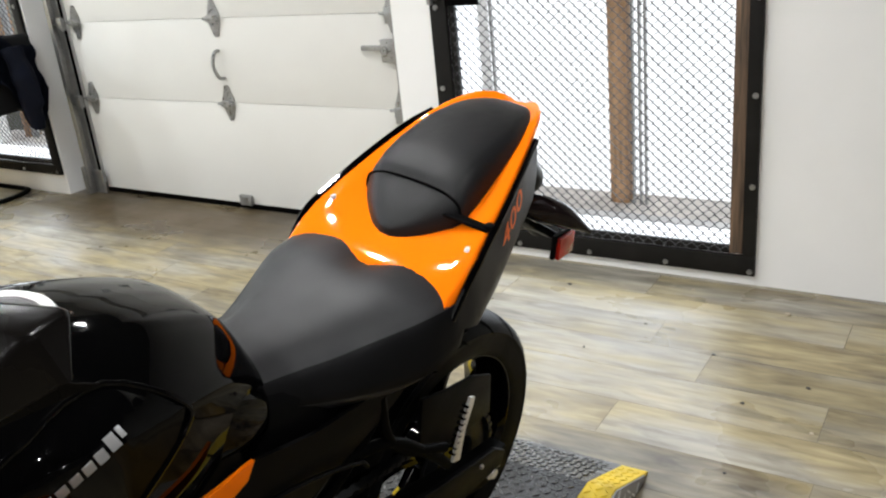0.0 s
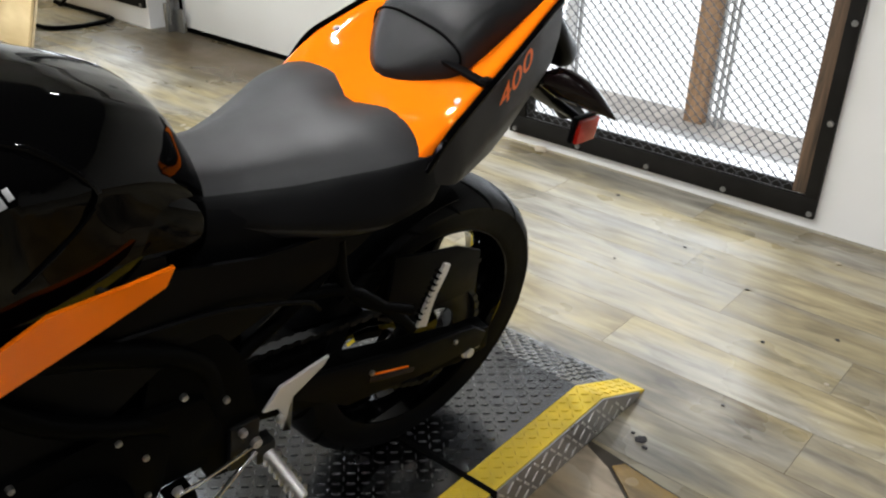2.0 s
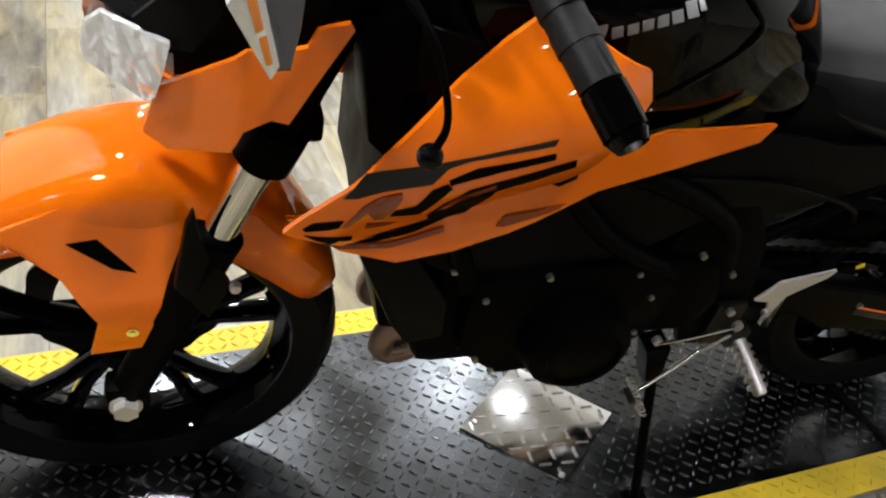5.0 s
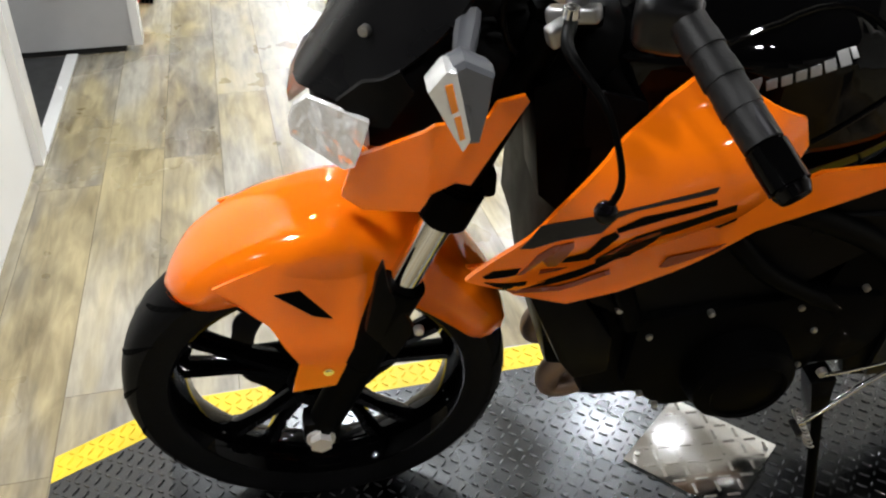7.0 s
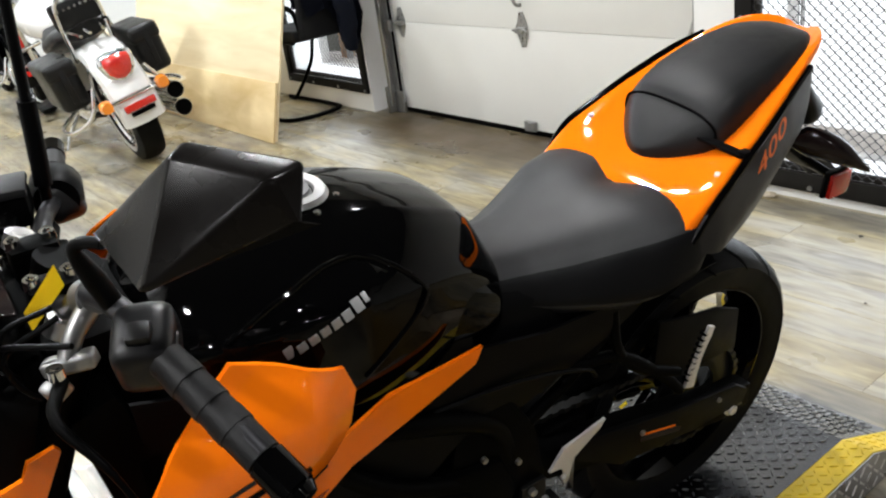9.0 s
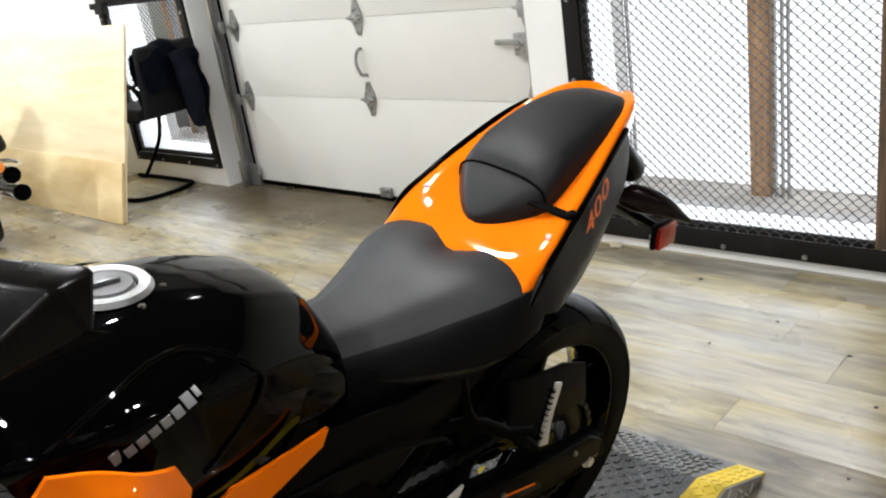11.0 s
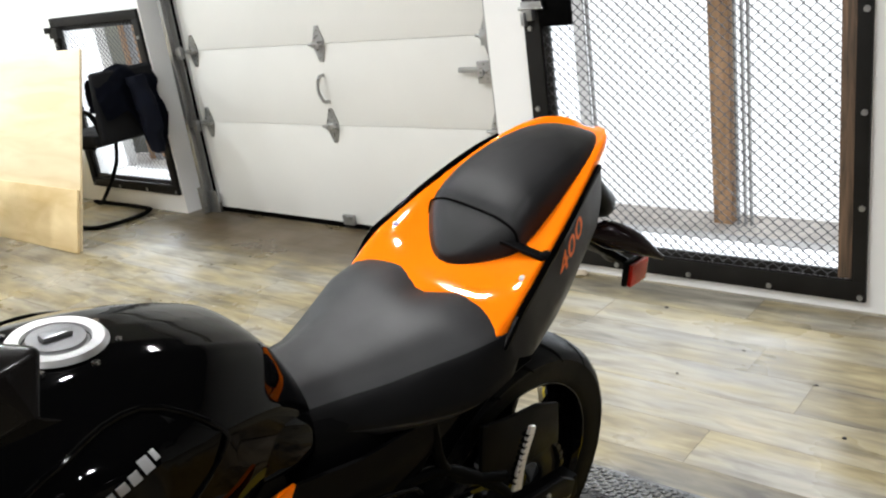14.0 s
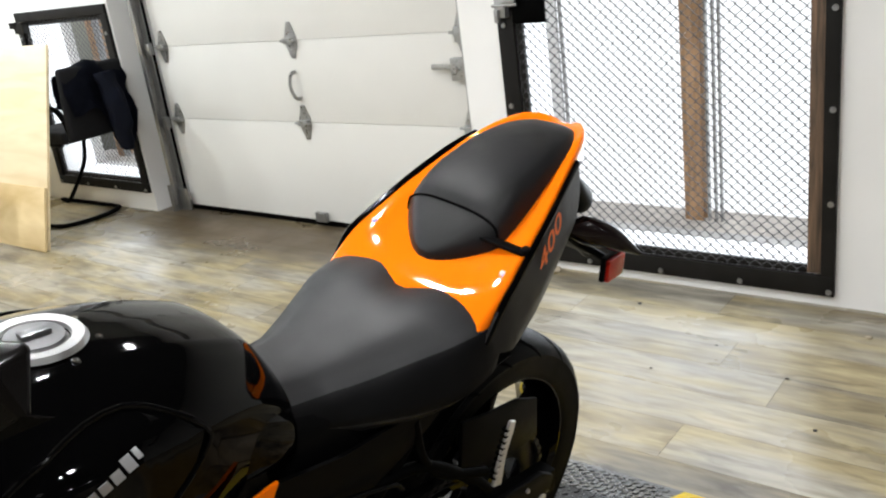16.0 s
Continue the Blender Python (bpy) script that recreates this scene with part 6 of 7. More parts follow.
for s in (1, -1):
    a, b = (Vector((1.000, 0.386, 0.968)), Vector((1.034, 0.285, 1.016))) if s > 0 else (Vector((0.989, -0.375, 0.920)), Vector((1.012, -0.275, 0.916)))
    g = tube([a, a.lerp(b, 0.5), b], 0.0160, n=24, steps=12)
    part("grip", g, GRIP_RUBBER, bike, "ribbed black rubber grip")
    for k in range(3):
        p = a.lerp(b, 0.25 + 0.24 * k)
        part("grip_rib", cyl(p, p + (b - a).normalized() * 0.018, 0.0171, 0.0167, n=24, bevel=0.0015), GRIP_RUBBER, bike)
    d = (a - b).normalized()
    part("bar_end", join(cyl(a, a + d * 0.040, 0.0168, 0.0168, n=40, bevel=0.003), cyl(a + d * 0.0395, a + d * 0.047, 0.0155, 0.012, n=40)), GLOSS_BLACK, bike, "black bar-end weight")
    part("switch_pod", join(box((0, 0, 0), (0.052, 0.064, 0.056), 0.018, seg=4), box((0.0, 0.01, 0.030), (0.02, 0.02, 0.012), 0.004), box((-0.024, 0.005, 0.005), (0.008, 0.02, 0.014), 0.003)), POD_PLASTIC, bike, "black switch pod").matrix_local = Matrix.Translation((1.040, s * 0.258, 1.014)) @ Matrix.Rotation(radians(-24 * s), 4, "Z") @ Matrix.Rotation(radians(-15 * s), 4, "X")
    reach = [(1.108, 0.222, 0.985), (1.124, 0.275, 0.990), (1.104, 0.322, 0.968), (1.092, 0.338, 0.935), (1.087, 0.345, 0.905), (1.094, 0.347, 0.882)] if s > 0 else [(1.085, -0.190, 0.952), (1.098, -0.240, 0.948), (1.108, -0.300, 0.938), (1.110, -0.340, 0.927)]
    part("lever", tube(reach, 0.005, n=10, radii=(0.0065, 0.0048, 0.0030, 0.0030, 0.0036) if s > 0 else None), MATT_BLACK, bike, "black hand lever")
    ball = bmesh.new()
    bmesh.ops.create_uvsphere(ball, u_segments=16, v_segments=10, radius=0.0105, matrix=Matrix.Translation((1.096, 0.347, 0.878) if s > 0 else reach[-1]))
    part("lever_tip", ball, GLOSS_BLACK, bike)
    part("lever_perch", join(box((0, 0, 0), (0.050, 0.018, 0.016), 0.005, pose(1.094, s * 0.186, 0.974, 8 * s, 14, -32 * s), seg=3), box((0, 0, 0), (0.022, 0.015, 0.022), 0.005, pose(1.112, s * 0.204, 0.966, 0, 20, 20 * s), seg=3), tube([(1.066, s * 0.165, 1.006), (1.082, s * 0.176, 0.996), (1.096, s * 0.186, 0.978)], 0.008, n=12, radii=(0.011, 0.009, 0.009)), cyl((1.056, s * 0.168, 1.020), (1.062, s * 0.142, 1.006), 0.017, n=20, bevel=0.003)), GALV if s > 0 else MATT_BLACK, bike, "cast lever perch")
    part("perch_screw", bolt((1.110, s * 0.225, 0.997), (0, 0, 1), 0.008, 0.005), CHROME, bike)
    # mirrors
    if s > 0:
        part("mirror_stem", tube([(1.050, 0.212, 1.034), (1.060, 0.217, 1.068), (1.069, 0.221, 1.098), (1.064, 0.228, 1.109), (1.050, 0.246, 1.113)], 0.010, n=14, radii=(0.0098, 0.0100, 0.0060, 0.0054, 0.0054)), SATIN_BLACK, bike, "black mirror stem")
    else:
        part("mirror_arm", tube([(1.037, -0.215, 0.900), (1.031, -0.215, 0.930), (1.026, -0.216, 0.985), (1.020, -0.219, 1.060), (1.014, -0.224, 1.130), (1.006, -0.234, 1.218)], 0.007, n=12), SATIN_BLACK, bike, "thin black mirror arm")
        part("mirror_boot", tube([(1.0285, -0.2155, 0.960), (1.026, -0.216, 0.985), (1.0215, -0.218, 1.040), (1.019, -0.2195, 1.068)], 0.0115, n=14), SATIN_BLACK, bike, "black rubber boot")
    mv = [(1.058, 0.242, 1.120), (0.998, 0.337, 1.220), (0.942, 0.402, 1.214), (0.958, 0.422, 1.180), (1.025, 0.364, 1.138)]
    rim_pts = [Vector((x, s * y, z)) for x, y, z in mv]
    cen = sum((p for p in rim_pts), Vector()) / 5
    out = (rim_pts[1] - rim_pts[0]).cross(rim_pts[3] - rim_pts[0]).normalized()
    out = out if out.x > 0 else -out
    bm = bmesh.new()
    r0 = [bm.verts.new(p) for p in rim_pts]
    crown = [bm.verts.new(p.lerp(cen, k) + out * h) for p, k, h in zip(rim_pts, (0.10, 0.12, 0.12, 0.06, 0.07), (0.006, 0.018, 0.024, 0.000, 0.040))]
    glassy = [bm.verts.new(p.lerp(cen, 0.10) - out * 0.006) for p in rim_pts]
    for k in range(5):
        j = (k + 1) % 5
        bm.faces.new((r0[k], r0[j], crown[j], crown[k]))
        bm.faces.new((r0[k], glassy[k], glassy[j], r0[j]))
    for q in ((0, 1, 4), (1, 2, 4), (2, 3, 4)):
        bm.faces.new([crown[k] for k in q])
    bm.faces.new(glassy)
    bmesh.ops.recalc_face_normals(bm, faces=bm.faces)
    bmesh.ops.bevel(bm, geom=bm.edges[:], offset=0.0035, segments=3, affect="EDGES", profile=0.5)
    part("mirror_housing", bm, MIRROR_CASE, bike, "angular black mirror housing", angle=24)
    bm = bmesh.new()
    bm.faces.new([bm.verts.new(p.lerp(cen, 0.16) - out * 0.0072) for p in rim_pts])
    part("mirror_glass", bm, CHROME, bike, "mirror glass", False)
part("master_cylinder", join(box((1.085, -0.195, 1.035), (0.055, 0.065, 0.040), 0.008), cyl((1.085, -0.16, 1.030), (1.090, -0.11, 1.018), 0.012, n=14)), MATT_BLACK, bike, "brake master cylinder")
part("reservoir_lid", box((1.085, -0.195, 1.060), (0.058, 0.068, 0.012), 0.005), DARK_GREY, bike, "dark grey reservoir lid")
part("throttle_drum", lathe([(0.0, -0.03), (0.030, -0.03), (0.034, -0.024), (0.034, 0.020), (0.028, 0.030), (0.0, 0.030)], (1.040, -0.262, 1.024), 28, closed=False), SATIN_BLACK, bike, "black throttle housing")
tag_bm = bmesh.new()
tag_bm.faces.new([tag_bm.verts.new(p) for p in ((1.075, 0.100, 1.025), (1.071, 0.100, 1.000), (1.110, 0.100, 0.962), (1.112, 0.098, 0.984))])
bmesh.ops.solidify(tag_bm, geom=tag_bm.faces[:], thickness=0.0015)
part("warning_tag", tag_bm, STICKER_YELLOW, bike, "yellow paper tag at the bar clamp", False)
for k, (dy, dz) in enumerate(((0.03, 0), (0.05, 0.02), (-0.02, 0.01))):
    part("cable", tube([(1.09, 0.18 - dy, 1.00), (1.14, 0.13, 0.965 + dz), (1.13, 0.06 + dy, 0.90), (1.05, 0.09, 0.80 + dz), (0.98, 0.10, 0.72)], 0.0030, n=8), SATIN_BLACK, bike)
    part("cable", tube([(1.08, -0.15 + dy, 0.955), (1.14, -0.10, 0.955 - dz), (1.17, -0.05 - dy, 0.90), (1.10, -0.03, 0.78)], 0.0045, n=8), SATIN_BLACK, bike)
part("brake_hose", tube([(1.072, -0.12, 0.952), (1.100, -0.12, 0.962), (1.128, -0.12, 0.971), (1.142, -0.12, 0.945), (1.135, -0.10, 0.88)], 0.006, n=10), MATT_BLACK, bike, "black brake hose")
part("air_box", body([(1.060, 0.09, 0.93, 0.66), (1.03, 0.115, 0.93, 0.58), (0.95, 0.125, 0.90, 0.55), (0.80, 0.125, 0.85, 0.52), (0.62, 0.118, 0.80, 0.50)], 24, 3, 4, 4), MATT_BLACK, bike, "black frame and airbox")
part("seat_pan", body([(0.64, 0.11, 0.79, 0.56), (0.50, 0.118, 0.775, 0.56), (0.36, 0.128, 0.775, 0.62), (0.26, 0.12, 0.80, 0.70), (0.12, 0.09, 0.86, 0.76)], 24, 3, 4, 4), SATIN_BLACK, bike, "black seat pan and battery box")
part("wiring_box", body([(1.165, 0.055, 0.93, 0.86), (1.13, 0.10, 0.945, 0.82), (1.08, 0.11, 0.94, 0.78)], 20, 3, 4, 4), MATT_BLACK, bike, "black wiring and cable box")
part("headstock", cyl((1.12, 0, 0.80), (1.05, 0, 0.97), 0.035, n=20), MATT_BLACK, bike)
part("shock_absorber", join(cyl((0.52, 0.0, 0.66), (0.44, 0.0, 0.42), 0.02), *[cyl((0.52 - 0.009 * k, 0, 0.64 - 0.027 * k), (0.516 - 0.009 * k, 0, 0.628 - 0.027 * k), 0.036, n=18) for k in range(7)]), MATT_BLACK, bike, "black rear shock")

# the tail sits a little to the left of the wheels' plane
for ob in list(bike.children):
    kind = ob.name.split(".")[0]
    if kind in ("rider_seat", "grab_strap", "tail_cowl", "tail_side_panel", "tail_trim", "tail_bolt", "model_number"):
        inv = ob.matrix_basis.inverted()
        for v in ob.data.vertices:
            p = ob.matrix_basis @ v.co
            g = float(np.interp(p.x, [-0.17, 0.05, 0.2, 0.3, 0.5], [0.15, 0.7, 1.0, 0.9, 0.0]))
            p.y = p.y * (1 + 0.06 * g) + 0.020 * g
            v.co = inv @ p
for ob in list(bike.children):
    if ob.name.split(".")[0] in ("pillion_seat", "pillion_seam"):
        for v in ob.data.vertices:
            v.co.y += 0.010
# the bars stand turned a little to the right: the far side lies further back and lower
AXIS = FT.normalized()
TURN = Matrix.Translation(FA) @ Matrix.Rotation(radians(-12), 4, AXIS) @ Matrix.Translation(-FA)
for ob in list(bike.children):
    kind = ob.name.split(".")[0]
    if ob.type != "MESH":
        continue
    ys = [(ob.matrix_basis @ v.co).y for v in ob.data.vertices]
    if max(ys) > -0.09:
        continue
    if kind in ("switch_pod", "lever_perch", "perch_screw", "master_cylinder", "reservoir_lid", "throttle_drum"):
        far = kind in ("master_cylinder", "reservoir_lid")
        ob.matrix_local = Matrix.Translation((0.030, 0, -0.068) if far else (0.022, 0, -0.078)) @ TURN @ ob.matrix_basis
    elif kind in ("mirror_housing", "mirror_glass"):
        ob.matrix_local = Matrix.Translation(Vector((1.005, -0.235, 1.220)) - TURN @ Vector((1.058, -0.242, 1.120))) @ TURN @ ob.matrix_basis
    elif kind in ("front_indicator", "indicator_lens", "indicator_bulb", "indicator_stalk"):
        ob.matrix_local = Matrix.Translation((0.0, 0.0, -0.035)) @ TURN @ ob.matrix_basis
# ---- plywood, chair and jacket by the far window ----
LEAN_P = math.degrees(math.atan2(0.32, 1.114))
ply = thing("plywood_sheet", "pale pine plywood sheet leaning in front of a chair", "plywood", Matrix.Translation((-5.63, 2.668, 0.0)) @ Matrix.Rotation(radians(-LEAN_P), 4, "X"))
part("sheet", box((0, 0.012, 0.585), (2.44, 0.016, 1.16), 0.002), PLY, ply)
low = thing("plywood_offcut", "knotty lower plywood strip standing against a larger sheet", "plywood", Matrix.Translation((-5.63, 2.655, 0.0)) @ Matrix.Rotation(radians(-LEAN_P), 4, "X"))
part("strip", box((0.004, 0.0, 0.186), (2.45, 0.016, 0.368), 0.002), PLY_LOW, low)

chair = thing("office_chair", "black cantilever chair with padded seat and arms", "chair", pose(0.09, 0, 0))
base = [(-5.55, 2.98, 0.014), (-5.05, 2.955, 0.014), (-4.87, 2.975, 0.014), (-4.80, 3.08, 0.014), (-4.79, 3.22, 0.014), (-4.83, 3.35, 0.014), (-4.95, 3.385, 0.014), (-5.55, 3.37, 0.014)]
part("floor_loop", tube(base, 0.014, n=12), MATT_BLACK, chair, "black tubular floor loop")
for y in (2.99, 3.36):
    part("leg", tube([(-5.50, y, 0.014), (-5.42, y, 0.03), (-5.12, y, 0.30), (-5.02, y, 0.50), (-4.90, y, 0.535), (-4.62, y, 0.535)], 0.013, n=12), MATT_BLACK, chair)
    part("armrest", tube([(-4.98, y, 0.54), (-4.96, y, 0.66), (-4.84, y, 0.745), (-4.66, y, 0.755), (-4.55, y, 0.72), (-4.50, y, 0.60)], 0.016, n=12), MATT_BLACK, chair, "black curved armrest")
part("seat", box((-4.79, 3.175, 0.575), (0.46, 0.40, 0.07), 0.03, seg=4), CHAIR_CLOTH, chair, "black padded seat cushion")
bk = box((0, 0, 0), (0.06, 0.40, 0.42), 0.028, seg=4)
bk.transform(pose(-4.47, 3.175, 0.77, 0, 8, 0))
part("backrest", bk, CHAIR_CLOTH, chair, "black padded backrest")


def jacket():
    """Cloth draped over the backrest: a folded sheet, wrinkled by noise, hanging lower on one side."""
    rings = []
    n = 40
    for j in range(15):
        v = j / 14
        y = 3.175 + (v - 0.5) * 0.40
        drop_f = 0.10 + 0.06 * math.sin(v * 2.6) + 0.06 * noise.noise((v * 4, 1.3, 0))
        drop_b = 0.15 + 0.32 * math.exp(-((v - 0.72) / 0.24) ** 2) + 0.10 * noise.noise((v * 5, 7.3, 0))
        ring = []
        for k in range(n):
            u = k / (n - 1)
            a = (u - 0.5) * 2
            top = 1.005 - 0.06 * abs(v - 0.5) * 2
            if abs(a) < 0.25:
                ang = a / 0.25 * math.pi / 2
                x, z = -4.47 + 0.055 * math.sin(ang), top - 0.06 + 0.06 * math.cos(ang)
            else:
                q = (abs(a) - 0.25) / 0.75
                x = -4.47 + math.copysign(0.055 + 0.02 * q, a)
                z = top - 0.06 - q * (drop_b if a > 0 else drop_f)
            w = 0.030 * noise.noise((x * 9 + a * 2, y * 11, z * 6)) + 0.014 * noise.noise((x * 22, y * 26, z * 19))
            ring.append((x + w * (1 if a > 0 else -1), y + 0.018 * noise.noise((z * 14, x * 8, 2.0)), z))
        rings.append(ring)
    bm = loft(rings, caps=False, closed=False)
    bmesh.ops.solidify(bm, geom=bm.faces[:], thickness=0.008)
    return bm


jk = thing("jacket", "dark navy jacket draped over the back of a chair", "jacket", pose(0.09, 0, 0))
part("cloth", jacket(), NAVY, jk)
sl = tube([(-4.38, 3.22, 0.92), (-4.365, 3.24, 0.75), (-4.37, 3.25, 0.60), (-4.38, 3.26, 0.46)], 0.05, n=12, radii=(0.05, 0.065, 0.06, 0.04))
for v in sl.verts:
    v.co += Vector(noise.noise_vector(v.co * 14)) * 0.018
part("sleeve", sl, NAVY, jk, "hanging sleeve")


# ---- other motorcycles parked along the aisle ----
def steered(bike_ob, foot, head, degrees):
    """Turns the front wheel, fork and bars of a parked motorcycle on their raked axis."""
    p, d = Vector(foot), (Vector(head) - Vector(foot)).normalized()
    m = Matrix.Translation(p) @ Matrix.Rotation(radians(degrees), 4, d) @ Matrix.Translation(-p)
    for ob in bike_ob.children:
        if ob.name.split(".")[0] in ("front_wheel", "fork_leg", "front_fender", "handlebar", "number_plate", "headlamp"):
            ob.matrix_local = m @ ob.matrix_basis


def spoked_wheel(parent, x, r, w, rim_mat, name, tyre_r=0.0, spokes=18, whitewall=False):
    e = new(name)
    e.empty_display_size = 0.05
    e.parent = parent
    rim = r - tyre_r
    c = (x, 0, r)
    part("tyre", lathe([(rim, -w * 0.42), (rim + (r - rim) * 0.5, -w * 0.5), (r - 0.012, -w * 0.40), (r, -w * 0.15), (r, w * 0.15), (r - 0.012, w * 0.40), (rim + (r - rim) * 0.5, w * 0.5), (rim, w * 0.42)], c, 36), RUBBER, e, "black tyre")
    if whitewall:
        for s in (1, -1):
            part("whitewall", lathe([(rim + 0.006, s * w * 0.47), (rim + 0.032, s * w * 0.505), (rim + 0.030, s * w * 0.49)], c, 36), WHITE_PAINT, e, "white sidewall band")
    part("rim", lathe([(rim + 0.004, -w * 0.40), (rim - 0.012, -w * 0.30), (rim - 0.018, 0), (rim - 0.012, w * 0.30), (rim + 0.004, w * 0.40), (rim - 0.004, 0)], c, 36), rim_mat, e)
    part("hub", cyl((x, -0.06, r), (x, 0.06, r), 0.045, n=20, bevel=0.006), rim_mat, e)
    bm = bmesh.new()
    for k in range(spokes):
        a = 2 * math.pi * k / spokes
        s = 1 if k % 2 else -1
        bm = join(bm, cyl((x + 0.04 * math.cos(a + 0.5 * s), 0.05 * s, r + 0.04 * math.sin(a + 0.5 * s)), (x + (rim - 0.012) * math.cos(a), 0, r + (rim - 0.012) * math.sin(a)), 0.0028, n=4))
    tagged(part("spoke_set", bm, rim_mat, e, smooth=False), kind="stuff")
    return e


def cruiser(m, paint, seat_mat, label, bags=True):
    """A heavy cruiser: x forward from the rear axle, y to its left."""
    b = thing("cruiser_motorcycle", label, "motorcycle", m)
    spoked_wheel(b, 0.0, 0.31, 0.15, CHROME, "rear_wheel", 0.105, whitewall=True)
    spoked_wheel(b, 1.62, 0.32, 0.12, CHROME, "front_wheel", 0.105, whitewall=True)
    fen = lathe([(0.335, -0.115), (0.36, -0.10), (0.375, -0.05), (0.378, 0), (0.375, 0.05), (0.36, 0.10), (0.335, 0.115), (0.33, 0.105), (0.355, 0.09), (0.368, 0), (0.355, -0.09), (0.33, -0.105)], (0.0, 0, 0.31), 24, a0=radians(15), a1=radians(188))
    for v in fen.verts:
        if v.co.x < -0.05:
            v.co.z += 0.02
    part("rear_fender", fen, paint, b, "painted rear fender")
    part("front_fender", lathe([(0.335, -0.085), (0.365, -0.06), (0.372, 0), (0.365, 0.06), (0.335, 0.085), (0.33, 0.078), (0.36, 0), (0.33, -0.078)], (1.62, 0, 0.32), 20, a0=radians(10), a1=radians(175)), paint, b)
    part("fuel_tank", body([(1.12, 0.05, 0.86, 0.74), (1.02, 0.14, 0.92, 0.70), (0.85, 0.18, 0.93, 0.68), (0.68, 0.13, 0.86, 0.68), (0.60, 0.06, 0.80, 0.70)], 24, 4), paint, b)
    part("seat", body([(0.66, 0.10, 0.78, 0.68), (0.48, 0.17, 0.74, 0.62), (0.30, 0.18, 0.78, 0.64), (0.10, 0.15, 0.80, 0.70), (-0.06, 0.10, 0.80, 0.72)], 24, 4), seat_mat, b, "black studded leather seat")
    part("sissy_bar", tube([(0.0, 0.11, 0.62), (-0.08, 0.11, 0.86), (-0.10, 0.07, 0.95), (-0.10, -0.07, 0.95), (-0.08, -0.11, 0.86), (0.0, -0.11, 0.62)], 0.011, n=10), CHROME, b, "chrome luggage rail")
    for y in (-0.10, -0.04, 0.04, 0.10):
        part("rack_bar", tube([(-0.02, y, 0.78), (-0.18, y, 0.79), (-0.28, y * 0.8, 0.77)], 0.008, n=8), CHROME, b, "chrome luggage rack bar")
    part("backrest_pad", box((-0.03, 0, 0.86), (0.06, 0.26, 0.14), 0.025), seat_mat, b)
    for k in range(7):
        part("stud", bolt((-0.062, -0.09 + 0.03 * k, 0.89), (-1, 0, 0), 0.008), CHROME, b)
    if bags:
        for s in (1, -1):
            bg = box((0.04, s * 0.235, 0.55), (0.40, 0.15, 0.24), 0.04, seg=3)
            part("saddlebag", bg, LEATHER, b, "black leather saddlebag")
            part("bag_lid", box((0.04, s * 0.235, 0.645), (0.42, 0.165, 0.09), 0.03, seg=3), LEATHER, b)
            part("bag_strap", box((-0.165, s * 0.235, 0.56), (0.012, 0.03, 0.18), 0.004), LEATHER, b)
            part("bag_rail", tube([(0.24, s * 0.17, 0.36), (0.10, s * 0.325, 0.33), (-0.12, s * 0.325, 0.33), (-0.22, s * 0.22, 0.38), (-0.22, s * 0.14, 0.52)], 0.012, n=10), CHROME, b, "chrome bag guard")
    shield = [(-0.078, 0.612), (-0.070, 0.638), (-0.030, 0.650), (0.030, 0.650), (0.070, 0.638), (0.078, 0.612), (0.064, 0.560), (0.042, 0.530), (0.0, 0.518), (-0.042, 0.530), (-0.064, 0.560)]
    shell = lambda rows: [[(x, y * k, 0.585 + (z - 0.585) * k) for y, z in shield] for x, k in rows]
    part("tail_lamp", loft(shell(((-0.30, 1.0), (-0.350, 0.97), (-0.372, 0.84), (-0.380, 0.5)))), LENS_RED, b, "red shield-shaped tail lamp", angle=60)
    part("lamp_bezel", loft(shell(((-0.29, 1.02), (-0.30, 1.18), (-0.345, 1.16), (-0.352, 1.05)))), CHROME, b, "chrome lamp bezel", angle=60)
    part("signal_bar", tube([(-0.36, 0.15, 0.43), (-0.37, 0.08, 0.43), (-0.37, -0.08, 0.43), (-0.36, -0.15, 0.43)], 0.012, n=10), CHROME, b, "chrome signal bar")
    for s in (1, -1):
        part("rear_signal", body([(-0.40, 0.028, 0.458, 0.402), (-0.36, 0.036, 0.466, 0.394), (-0.33, 0.02, 0.45, 0.41)], 16, 3), LENS_AMBER, b, "amber signal lamp").matrix_local = Matrix.Translation((0, s * 0.155, 0))
    part("plate_light", box((-0.385, 0, 0.378), (0.03, 0.17, 0.036), 0.008), LENS_RED, b)
    part("plate_holder", box((-0.395, 0, 0.345), (0.016, 0.13, 0.022), 0.005), MATT_BLACK, b)
    for z in (0.26, 0.36):
        part("silencer", tube([(1.0, -0.15, 0.22), (0.5, -0.20, z - 0.03), (0.0, -0.20, z - 0.01), (-0.36, -0.20, z)], 0.042, n=16, radii=(0.025, 0.035, 0.045, 0.047)), CHROME, b, "chrome exhaust silencer")
        part("silencer_mouth", cyl((-0.364, -0.20, z), (-0.368, -0.20, z), 0.043, n=20), MATT_BLACK, b)
    part("engine", join(box((0.78, 0, 0.36), (0.46, 0.26, 0.26), 0.04), box((0.95, 0, 0.56), (0.14, 0.16, 0.24), 0.02, None), box((0.66, 0, 0.56), (0.14, 0.16, 0.24), 0.02), cyl((0.80, -0.17, 0.40), (0.80, 0.17, 0.40), 0.13, n=28, bevel=0.02)), CHROME, b, "chromed twin engine")
